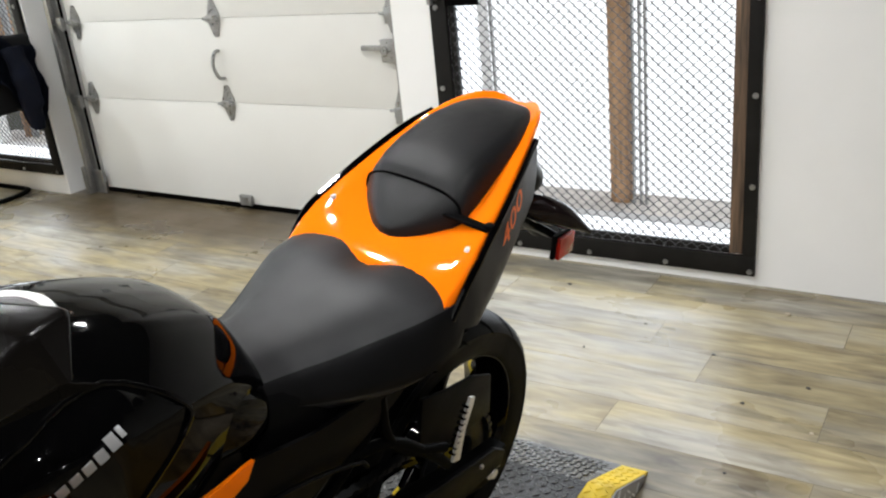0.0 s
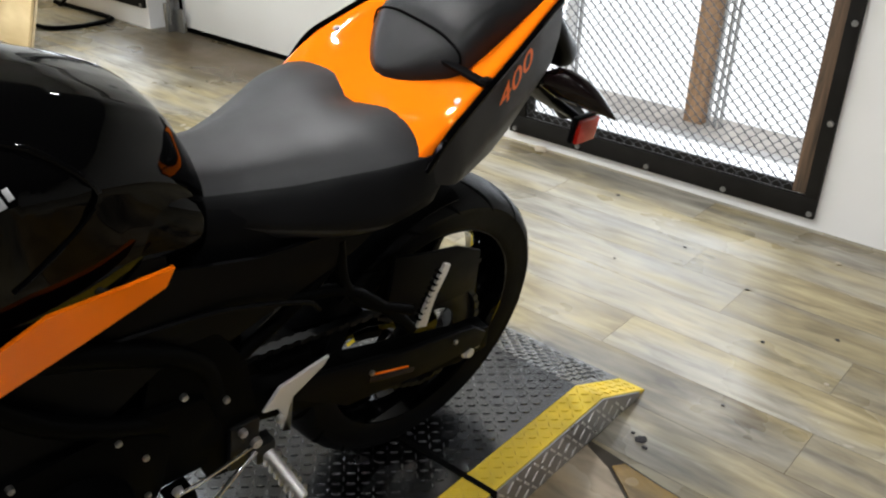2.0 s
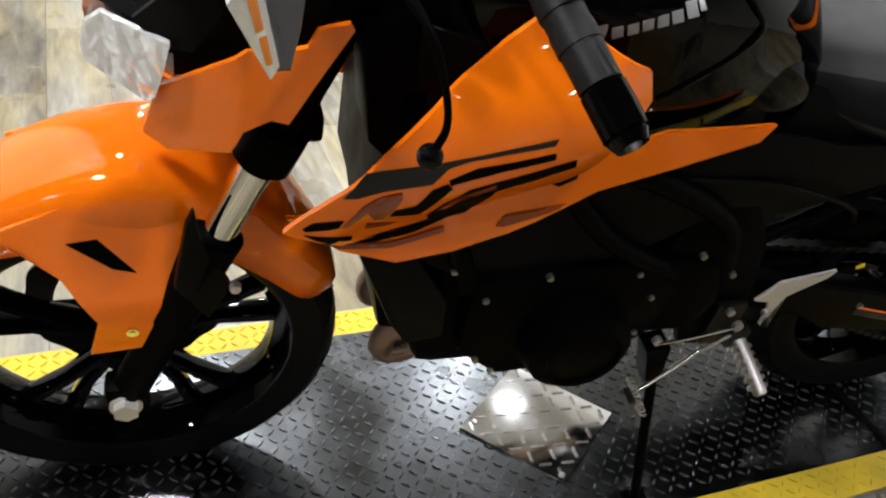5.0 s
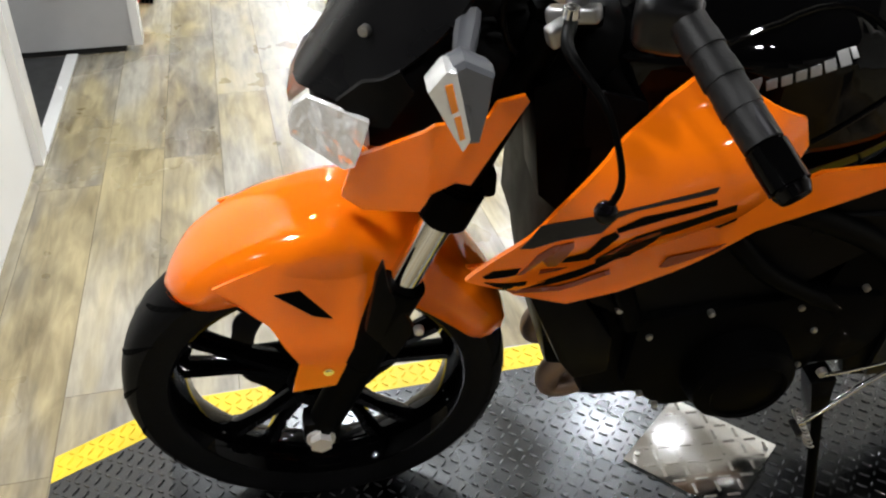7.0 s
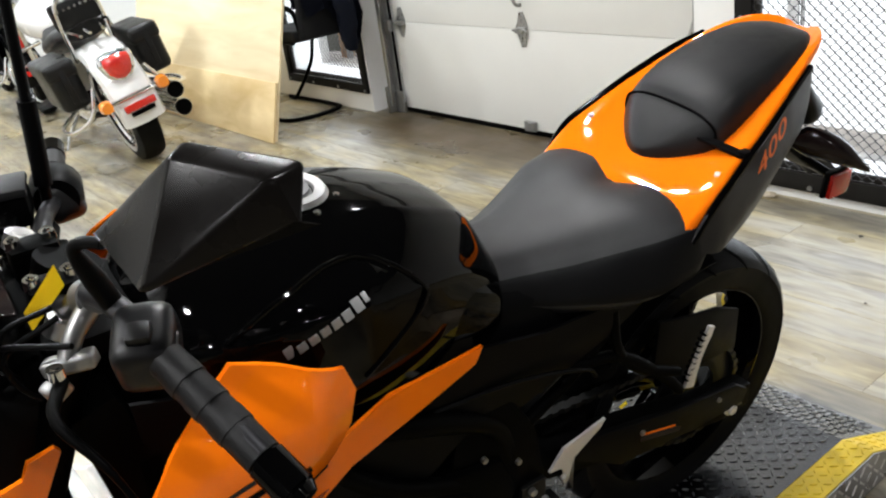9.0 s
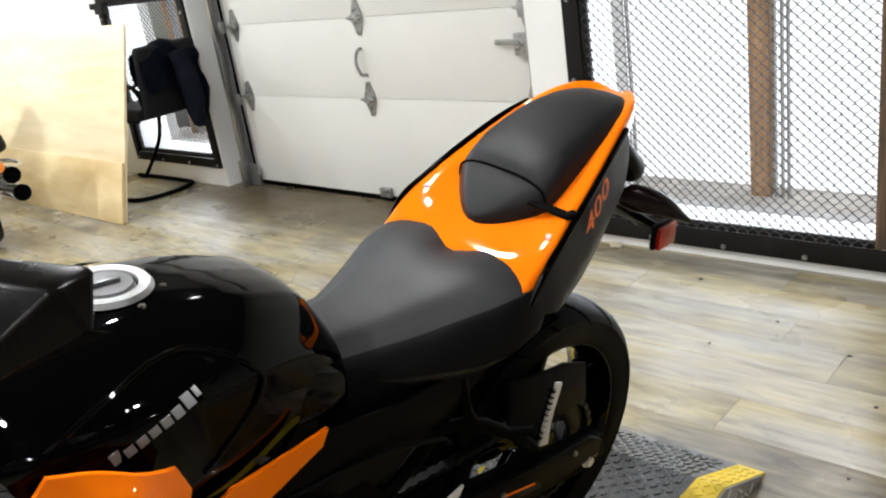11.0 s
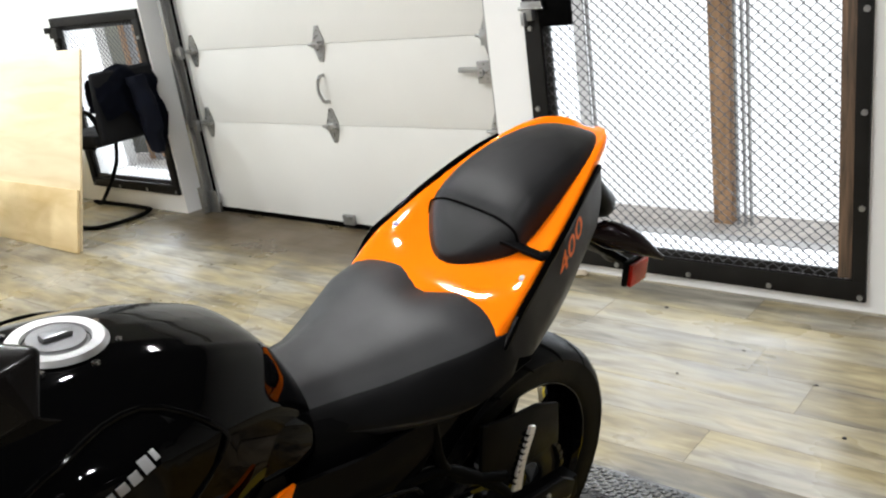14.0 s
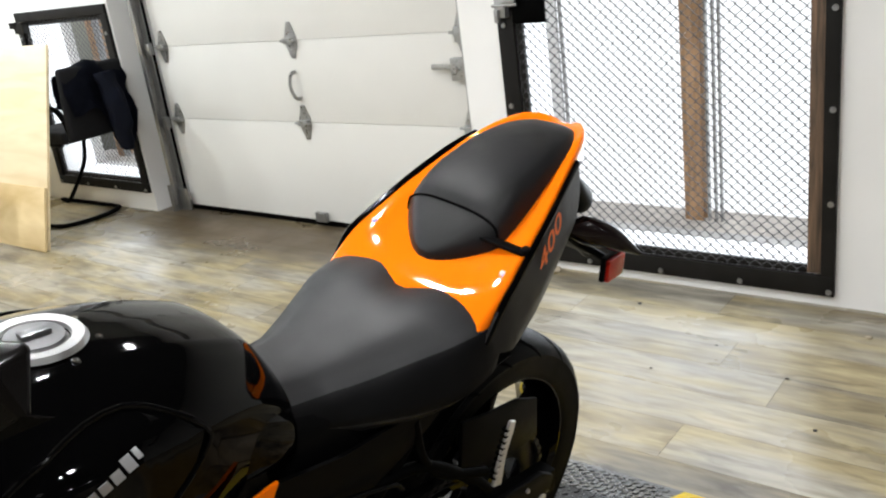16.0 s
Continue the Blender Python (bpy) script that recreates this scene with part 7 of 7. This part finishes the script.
    part("frame", join(tube([(0.1, 0.10, 0.30), (0.5, 0.13, 0.25), (1.1, 0.10, 0.22), (1.28, 0.02, 0.50), (1.32, 0, 0.80)], 0.018, n=10), tube([(0.1, -0.10, 0.30), (0.5, -0.13, 0.25), (1.1, -0.10, 0.22), (1.28, -0.02, 0.50), (1.32, 0, 0.80)], 0.018, n=10)), MATT_BLACK, b)
    for s in (1, -1):
        part("fork_leg", cyl((1.62, s * 0.10, 0.32), (1.30, s * 0.10, 0.98), 0.024, n=16), CHROME, b, "chrome fork leg")
        part("footboard", box((0.98, s * 0.25, 0.30), (0.30, 0.10, 0.02), 0.008), MATT_BLACK, b)
        part("crash_bar", tube([(1.25, s * 0.06, 0.62), (1.16, s * 0.28, 0.60), (1.12, s * 0.32, 0.42), (1.10, s * 0.22, 0.26)], 0.014, n=10), CHROME, b, "chrome crash bar")
    part("handlebar", tube([(0.92, 0.40, 0.98), (1.08, 0.38, 1.06), (1.24, 0.15, 1.07), (1.24, -0.15, 1.07), (1.08, -0.38, 1.06), (0.92, -0.40, 0.98)], 0.014, n=10), CHROME, b, "chrome handlebar")
    part("headlamp", body([(1.36, 0.06, 0.96, 0.82), (1.46, 0.10, 0.99, 0.79), (1.50, 0.09, 0.98, 0.80)], 20, 3), CHROME, b)
    scr = []
    for z, x, w in ((0.90, 1.42, 0.22), (1.10, 1.33, 0.27), (1.30, 1.24, 0.26), (1.42, 1.18, 0.18)):
        row = [(x - 0.10 * abs(u) ** 2, w * u, z - 0.02 * u * u) for u in np.linspace(-1, 1, 11)]
        scr.append(row + [(px - 0.004, py, pz) for px, py, pz in row[::-1]])
    part("windscreen", loft(scr), GLASS, b, "clear windscreen")
    part("windscreen_rim", tube([(1.32, 0.22, 0.90), (1.22, 0.27, 1.10), (1.13, 0.26, 1.29), (1.15, 0.14, 1.41), (1.18, 0, 1.425), (1.15, -0.14, 1.41), (1.13, -0.26, 1.29), (1.22, -0.27, 1.10), (1.32, -0.22, 0.90)], 0.008, n=8), MATT_BLACK, b)
    part("side_stand", tube([(0.72, 0.12, 0.24), (0.70, 0.26, 0.12), (0.66, 0.36, -0.02)], 0.012, n=8), CHROME, b, "chrome side stand")
    part("drive_cover", box((0.40, 0.16, 0.32), (0.50, 0.04, 0.10), 0.02), CHROME, b)
    return b


# rear wheel axis about x = -4.95, heading down the aisle, leaning on the stand
cr = cruiser(Matrix.Translation((-4.98, 2.09, 0.0)) @ Matrix.Rotation(radians(176), 4, "Z") @ Matrix.Rotation(radians(-12.5), 4, "X") @ Matrix.Scale(1.12, 4), WHITE_PAINT, LEATHER, "white cruiser motorcycle with black saddlebags and red tail lamp")

tagged(cruiser(Matrix.Translation((-7.35, 2.12, 0.0)) @ Matrix.Rotation(radians(177), 4, "Z") @ Matrix.Rotation(radians(-9), 4, "X") @ Matrix.Scale(1.08, 4), GLOSS_BLACK, LEATHER, "black cruiser motorcycle with chrome engine beyond a white one"), group="motorcycles parked along the aisle")
tagged(cr, group="motorcycles parked along the aisle")


def plain_bike(name, m, paint, rim_mat, label):
    """A dark standard motorcycle seen from far off."""
    b = thing(name, label, "motorcycle", m)
    spoked_wheel(b, 0.0, 0.30, 0.13, rim_mat, "rear_wheel", 0.09)
    spoked_wheel(b, 1.45, 0.30, 0.11, rim_mat, "front_wheel", 0.09)
    part("fuel_tank", body([(1.05, 0.05, 0.88, 0.74), (0.95, 0.13, 0.94, 0.70), (0.78, 0.15, 0.93, 0.68), (0.62, 0.10, 0.84, 0.68)], 20, 4), paint, b)
    part("seat", body([(0.64, 0.10, 0.80, 0.70), (0.40, 0.14, 0.78, 0.68), (0.10, 0.12, 0.82, 0.72), (-0.12, 0.07, 0.84, 0.76)], 20, 4), VINYL_DARK, b)
    part("rear_fender", lathe([(0.32, -0.08), (0.345, 0), (0.32, 0.08), (0.315, 0.07), (0.335, 0), (0.315, -0.07)], (0, 0, 0.30), 16, a0=radians(40), a1=radians(190)), paint, b)
    part("front_fender", lathe([(0.32, -0.07), (0.34, 0), (0.32, 0.07), (0.315, 0.06), (0.33, 0), (0.315, -0.06)], (1.45, 0, 0.30), 16, a0=radians(30), a1=radians(160)), paint, b)
    part("engine", join(box((0.70, 0, 0.38), (0.42, 0.26, 0.26), 0.04), box((0.84, 0, 0.58), (0.14, 0.18, 0.20), 0.02), box((0.62, 0, 0.58), (0.14, 0.18, 0.20), 0.02), cyl((0.70, -0.16, 0.40), (0.70, 0.16, 0.40), 0.10, n=24, bevel=0.02)), ALU, b, "grey twin engine")
    part("silencer", tube([(0.9, -0.12, 0.24), (0.4, -0.18, 0.26), (-0.25, -0.19, 0.32)], 0.04, n=14), CHROME, b, "chrome silencer")
    for s in (1, -1):
        part("fork_leg", cyl((1.45, s * 0.09, 0.30), (1.18, s * 0.09, 0.95), 0.022, n=14), CHROME, b)
        part("shock_absorber", cyl((0.05, s * 0.13, 0.32), (0.18, s * 0.13, 0.66), 0.025, n=12), CHROME, b)
    part("handlebar", tube([(0.92, 0.38, 1.02), (1.08, 0.30, 1.08), (1.14, 0.10, 1.02), (1.14, -0.10, 1.02), (1.08, -0.30, 1.08), (0.92, -0.38, 1.02)], 0.012, n=8), CHROME, b)
    part("headlamp", cyl((1.22, 0, 0.88), (1.36, 0, 0.86), 0.06, 0.09, n=20), paint, b)
    part("frame", tube([(0.30, 0, 0.62), (0.40, 0.08, 0.30), (0.80, 0.08, 0.24), (1.05, 0.02, 0.55), (1.14, 0, 0.90)], 0.02, n=8), MATT_BLACK, b)
    part("tail_lamp", box((-0.26, 0, 0.66), (0.05, 0.10, 0.07), 0.015), LENS_RED, b, "red tail lamp")
    part("side_stand", tube([(0.60, 0.10, 0.26), (0.60, 0.24, 0.12), (0.56, 0.36, -0.02)], 0.010, n=8), CHROME, b, "steel side stand")
    return b


for k, (px, py, ang, paint, lab) in enumerate((
        (-6.95, 0.10, 128, GLOSS_BLACK, "black standard motorcycle parked beside a red dirt bike"),
        (-9.9, 2.15, 178, GLOSS_BLACK, "dark motorcycle parked far down the aisle"),
        (-8.4, 0.05, 130, GLOSS_BLACK, "dark motorcycle parked along the far wall"),
        (-11.6, 2.3, 175, RED_PLASTIC, "red motorcycle at the far end of the aisle"))):
    b = plain_bike("standard_motorcycle", Matrix.Translation((px, py, 0)) @ Matrix.Rotation(radians(ang), 4, "Z") @ Matrix.Rotation(radians(-8), 4, "X"), paint, CHROME if k < 1 else MATT_BLACK, lab)
    tagged(b, group="motorcycles parked along the aisle")
    steered(b, (1.45, 0, 0.30), (1.18, 0, 0.95), 36)


def dirt_bike(m):
    b = thing("dirt_bike", "small red and white dirt bike with knobbly tyres", "dirt bike", m)
    for nm, x, r, w in (("rear_wheel", 0.0, 0.235, 0.085), ("front_wheel", 1.04, 0.27, 0.075)):
        e = spoked_wheel(b, x, r, w, STEEL, nm, 0.055, 24)
        kn = bmesh.new()
        for i in range(40):
            a = 2 * math.pi * i / 40
            for y in (-w * 0.33, 0, w * 0.33):
                bm = box((r, y, 0), (0.014, w * 0.22, 0.018))
                bm.transform(Matrix.Translation((x, 0, r)) @ Matrix.Rotation(-a, 4, "Y"))
                kn = join(kn, bm)
        tagged(part("tread_pattern", kn, RUBBER, e, smooth=False), kind="stuff")
    part("rear_fender", loft([[(x, y, z - 0.9 * y * y) for y in np.linspace(-w, w, 7)] + [(x, y, z - 0.9 * y * y - 0.006) for y in np.linspace(w, -w, 7)] for x, w, z in ((0.34, 0.08, 0.60), (0.15, 0.09, 0.60), (-0.10, 0.085, 0.575), (-0.34, 0.05, 0.545))]), RED_PLASTIC, b, "red rear mudguard")
    part("seat", body([(0.62, 0.05, 0.665, 0.60), (0.45, 0.075, 0.665, 0.585), (0.22, 0.08, 0.665, 0.585), (-0.02, 0.06, 0.66, 0.60)], 18, 3), VINYL_DARK, b, "black seat")
    part("tank_shroud", bowed([(0.90, 0.66), (0.76, 0.74), (0.52, 0.66), (0.30, 0.62), (0.42, 0.56), (0.62, 0.56), (0.72, 0.46), (0.90, 0.47)], 0, lambda x, z: 0.10 + 0.03 * math.sin(9 * (x - 0.35)), 0.01), RED_PLASTIC, b, "red radiator shroud")
    part("tank_shroud", bowed([(0.90, 0.66), (0.76, 0.74), (0.52, 0.66), (0.30, 0.62), (0.42, 0.56), (0.62, 0.56), (0.72, 0.46), (0.90, 0.47)], 0, lambda x, z: -(0.10 + 0.03 * math.sin(9 * (x - 0.35))), 0.01), RED_PLASTIC, b, "red radiator shroud")
    part("fuel_tank", body([(0.84, 0.06, 0.72, 0.56), (0.70, 0.10, 0.74, 0.56), (0.52, 0.07, 0.69, 0.57)], 18, 3), RED_PLASTIC, b)
    for s in (1, -1):
        part("side_panel", bowed([(0.42, 0.585), (0.10, 0.565), (-0.02, 0.52), (0.28, 0.42), (0.42, 0.50)], 0, lambda x, z, s=s: s * 0.095, 0.008), WHITE_PAINT, b, "white side panel")
        part("swingarm", box((0.20, s * 0.075, 0.255), (0.42, 0.022, 0.035), 0.006), STEEL, b)
        part("fork_leg", cyl((1.04, s * 0.075, 0.27), (0.84, s * 0.075, 0.80), 0.018, n=14), STEEL, b)
    part("front_fender", loft([[(x, y, z - 0.9 * y * y) for y in np.linspace(-w, w, 7)] + [(x, y, z - 0.9 * y * y - 0.006) for y in np.linspace(w, -w, 7)] for x, w, z in ((0.84, 0.05, 0.60), (1.02, 0.065, 0.62), (1.22, 0.055, 0.58), (1.36, 0.03, 0.52))]), RED_PLASTIC, b, "red front mudguard")
    part("number_plate", box((0.93, 0, 0.72), (0.02, 0.14, 0.16), 0.015), RED_PLASTIC, b)
    part("engine", join(box((0.46, 0, 0.30), (0.28, 0.16, 0.16), 0.03), cyl((0.42, -0.10, 0.30), (0.42, 0.10, 0.30), 0.075, n=24, bevel=0.012), cyl((0.56, -0.09, 0.27), (0.56, 0.09, 0.27), 0.06, n=24, bevel=0.012), cyl((0.58, 0, 0.33), (0.76, 0, 0.38), 0.05, n=20)), ALU, b, "cast aluminium engine")
    part("shock_absorber", cyl((0.20, 0, 0.30), (0.30, 0, 0.52), 0.03, n=14), STEEL, b)
    part("silencer", tube([(0.40, -0.09, 0.46), (0.15, -0.12, 0.50), (-0.12, -0.12, 0.52)], 0.035, n=14), MATT_BLACK, b)
    part("handlebar", tube([(0.66, 0.34, 0.88), (0.78, 0.22, 0.92), (0.84, 0.08, 0.84), (0.84, -0.08, 0.84), (0.78, -0.22, 0.92), (0.66, -0.34, 0.88)], 0.011, n=8), STEEL, b)
    part("side_stand", tube([(0.44, 0.08, 0.25), (0.36, 0.16, 0.12), (0.34, 0.24, -0.02)], 0.009, n=8), MATT_BLACK, b)
    part("frame", tube([(0.80, 0, 0.72), (0.72, 0, 0.45), (0.56, 0, 0.22), (0.34, 0, 0.24), (0.34, 0, 0.55)], 0.018, n=8), MATT_BLACK, b)
    return b


steered(dirt_bike(Matrix.Translation((-5.78, 0.19, 0)) @ Matrix.Rotation(radians(126.9), 4, "Z") @ Matrix.Rotation(radians(-9), 4, "X") @ Matrix.Scale(0.84, 4)), (1.04, 0, 0.27), (0.84, 0, 0.80), 42)

# ---- small things along the aisle ----
bin_ob = thing("storage_bin", "blue plastic bin standing at the far end of the aisle", "bin", pose(-13.3, 1.9, 0))
part("tub", loft([[(x * k, y * k, z) for x, y in ((-0.3, -0.25), (0.3, -0.25), (0.3, 0.25), (-0.3, 0.25))] for z, k in ((0, 0.85), (0.62, 1.0))]), BLUE_PLASTIC, bin_ob)
part("lid", box((0, 0, 0.64), (0.64, 0.54, 0.04), 0.01), BLUE_PLASTIC, bin_ob)

rack = thing("barrier_rack", "folded orange barrier with thin wire bars leaning on the wall", "barrier", Matrix.Translation((-4.72, -0.18, 0)) @ Matrix.Rotation(radians(-3), 4, "Z") @ Matrix.Rotation(radians(-12), 4, "X") @ Matrix.Translation((0, -0.02, 0.012)))
RED_ORANGE = mat("red_orange_paint", (0.70, 0.10, 0.04), 0.45, var=0.15)
for z in (0.02, 0.80):
    part("rail", box((0, 0, z), (1.46, 0.03, 0.04), 0.006), RED_ORANGE, rack, "orange rail")
for x in (-0.72, 0.72):
    part("post", box((x, 0, 0.41), (0.04, 0.032, 0.82), 0.006), STICKER_YELLOW if x < 0 else RED_ORANGE, rack, "painted post")
for k in range(16):
    part("wire_bar", cyl((-0.66 + 0.088 * k, 0, 0.03), (-0.66 + 0.088 * k, 0, 0.80), 0.006, n=8), GALV, rack)
for k in range(8):
    part("reflective_tab", box((-0.6 + 0.17 * k, 0.018, 0.06), (0.03, 0.004, 0.09), 0.001), RED_ORANGE, rack)

brush = thing("push_brush", "yellow brush with grey bristles leaning on the partition", "brush", Matrix.Translation((-4.15, -0.16, 0.0)) @ Matrix.Rotation(radians(-4), 4, "Y") @ Matrix.Rotation(radians(-9), 4, "X"))
part("head", box((0, -0.02, 0.125), (0.115, 0.075, 0.17), 0.012), STICKER_YELLOW, brush, "yellow plastic head")
for i in range(6):
    for j in range(3):
        part("bristle_tuft", box((-0.05 + 0.02 * i, -0.04 + 0.02 * j, 0.022), (0.015, 0.015, 0.044)), MATT_BLACK, brush)
part("handle", tube([(0, -0.02, 0.20), (0, -0.02, 0.70), (0, -0.02, 1.15)], 0.022, n=14), ALU_LIGHT, brush, "grey handle")
part("upper_head", box((0, -0.02, 1.2), (0.09, 0.06, 0.16), 0.012), STICKER_YELLOW, brush)

plate_o = thing("outlet_plate", "beige outlet plate on the grey partition", "outlet", pose(-3.398, -0.315, 0.385))
part("plate", box((0, 0, 0), (0.006, 0.085, 0.12), 0.002), BEIGE, plate_o)
part("socket", box((0.004, 0, 0.02), (0.004, 0.03, 0.03), 0.001), WHITE_PAINT, plate_o)
cable = thing("extension_cable", "yellow extension cable hanging on the partition", "cable")
part("lead", tube([(-3.390, -0.245, 0.95), (-3.392, -0.250, 0.60), (-3.390, -0.272, 0.47), (-3.388, -0.33, 0.365), (-3.390, -0.42, 0.335), (-3.388, -0.47, 0.30)], 0.006, n=8), CABLE_YELLOW, cable)
part("plug", box((-3.385, -0.475, 0.285), (0.03, 0.035, 0.05), 0.008), MATT_BLACK, cable, "black plug")

# crumbs and chips on the floor
crumb_rng = random.Random(3)
CHIP = mat("pale_chip", (0.45, 0.38, 0.28), 0.8)
DARK_CHIP = mat("dark_crumb", (0.03, 0.028, 0.03), 0.8)
for cx, cy, r, mt in ((-0.202, 3.212, 0.011, CHIP), (-1.476, 3.384, 0.03, CHIP), (-0.245, 2.009, 0.014, DARK_CHIP), (-0.225, 1.99, 0.008, DARK_CHIP), (-0.27, 2.02, 0.006, DARK_CHIP), (-0.16, 2.26, 0.005, DARK_CHIP), (-0.62, 2.98, 0.006, DARK_CHIP), (-0.2, 2.6, 0.007, DARK_CHIP), (-0.05, 2.75, 0.007, DARK_CHIP), (-1.0, 3.2, 0.008, DARK_CHIP), (-0.75, 2.75, 0.006, DARK_CHIP), (0.0, 2.52, 0.007, CHIP), (-0.35, 2.85, 0.006, DARK_CHIP), (-3.25, 3.0, 0.007, DARK_CHIP), (-2.2, 2.7, 0.006, DARK_CHIP), (-0.55, 3.30, 0.008, CHIP), (-1.7, 3.2, 0.01, CHIP)):
    bm = bmesh.new()
    bmesh.ops.create_icosphere(bm, subdivisions=1, radius=r)
    for v in bm.verts:
        v.co = Vector((v.co.x * (0.7 + crumb_rng.random() * 0.7), v.co.y * (0.6 + crumb_rng.random() * 0.6), v.co.z * 0.35))
    ch = thing("debris_chip", "small crumb of dirt lying on the plank floor", "debris", pose(cx, cy, 0.0005 + r * 0.3), "crumbs on the floor")
    part("chip", bm, mt, ch, smooth=False)

# ---- slate flags set into the floor beside the ramp ----
def flags():
    fl = bpy.data.objects["floor"]

    def sheet(name, outline, z0, z1, m):
        bm = bmesh.new()
        lo = [bm.verts.new((x, y, z0)) for x, y in outline]
        hi = [bm.verts.new((x, y, z1)) for x, y in outline]
        n = len(outline)
        bm.faces.new(hi)
        for k in range(n):
            bm.faces.new((lo[k], lo[(k + 1) % n], hi[(k + 1) % n], hi[k]))
        bmesh.ops.recalc_face_normals(bm, faces=bm.faces)
        part(name, bm, m, fl, "", False)
    sheet("grout_bed", [(-0.331, 1.20), (0.50, 1.20), (0.50, 1.845), (0.10, 1.884), (-0.138, 1.905), (-0.224, 1.918), (-0.331, 1.93)], -0.003, 0.0012, GROUT)
    for outline in (
            [(-0.330, 1.21), (-0.075, 1.21), (-0.075, 1.555), (-0.137, 1.596), (-0.224, 1.616), (-0.276, 1.656), (-0.330, 1.666)],
            [(-0.330, 1.680), (-0.270, 1.668), (-0.216, 1.629), (-0.128, 1.608), (-0.064, 1.668), (-0.070, 1.718), (-0.097, 1.750), (-0.173, 1.813), (-0.248, 1.870), (-0.330, 1.905)],
            [(-0.240, 1.884), (-0.163, 1.822), (-0.086, 1.758), (-0.057, 1.720), (-0.050, 1.670), (0.30, 1.605), (0.49, 1.835), (0.099, 1.875), (-0.025, 1.888), (-0.138, 1.896), (-0.224, 1.908)],
            [(-0.050, 1.655), (-0.120, 1.598), (-0.062, 1.556), (-0.062, 1.21), (0.49, 1.21), (0.49, 1.55), (0.30, 1.592)]):
        cx, cy = (sum(p[k] for p in outline) / len(outline) for k in (0, 1))
        sheet("flagstone", [(max(-0.3305, cx + (x - cx) * 1.03), cy + (y - cy) * 1.03) for x, y in outline], 0.0, 0.0042, SLATE)


flags()

# ---- floor planks ----
def floor_planks():
    fl = bpy.data.objects["floor"]
    rng = random.Random(7)
    W, L, G = 0.182, 1.22, 0.0010
    bm = box((0, 0, 0), (L - G, W - G, 0.008), 0.0005, seg=1)
    me = bpy.data.meshes.new("plank")
    bm.to_mesh(me)
    bm.free()
    me.materials.append(PLANK)
    y = DY - W / 2 + 0.02
    row = 0
    rest_v, rest_f = [], []
    while y > YF:
        x = XR - rng.random() * L
        while x > XL - L:
            cx = x
            near = -6.4 < cx < 1.2 and -0.6 < y < DY
            if near:
                ob = new("plank", me)
                ob.parent = fl
                ob.location = (cx, y, -0.0038)
            else:
                b = len(rest_v)
                for px, py in ((-1, -1), (1, -1), (1, 1), (-1, 1)):
                    rest_v.append((cx + px * (L - G) / 2, y + py * (W - G) / 2, 0.0002))
                rest_f.append((b, b + 1, b + 2, b + 3))
            x -= L
        y -= W
        row += 1
    me2 = bpy.data.meshes.new("far_planking")
    me2.from_pydata(rest_v, [], rest_f)
    me2.update()
    me2.materials.append(PLANK)
    ob = new("far_planking", me2)
    ob.parent = fl
    tagged(ob, kind="stuff")


floor_planks()
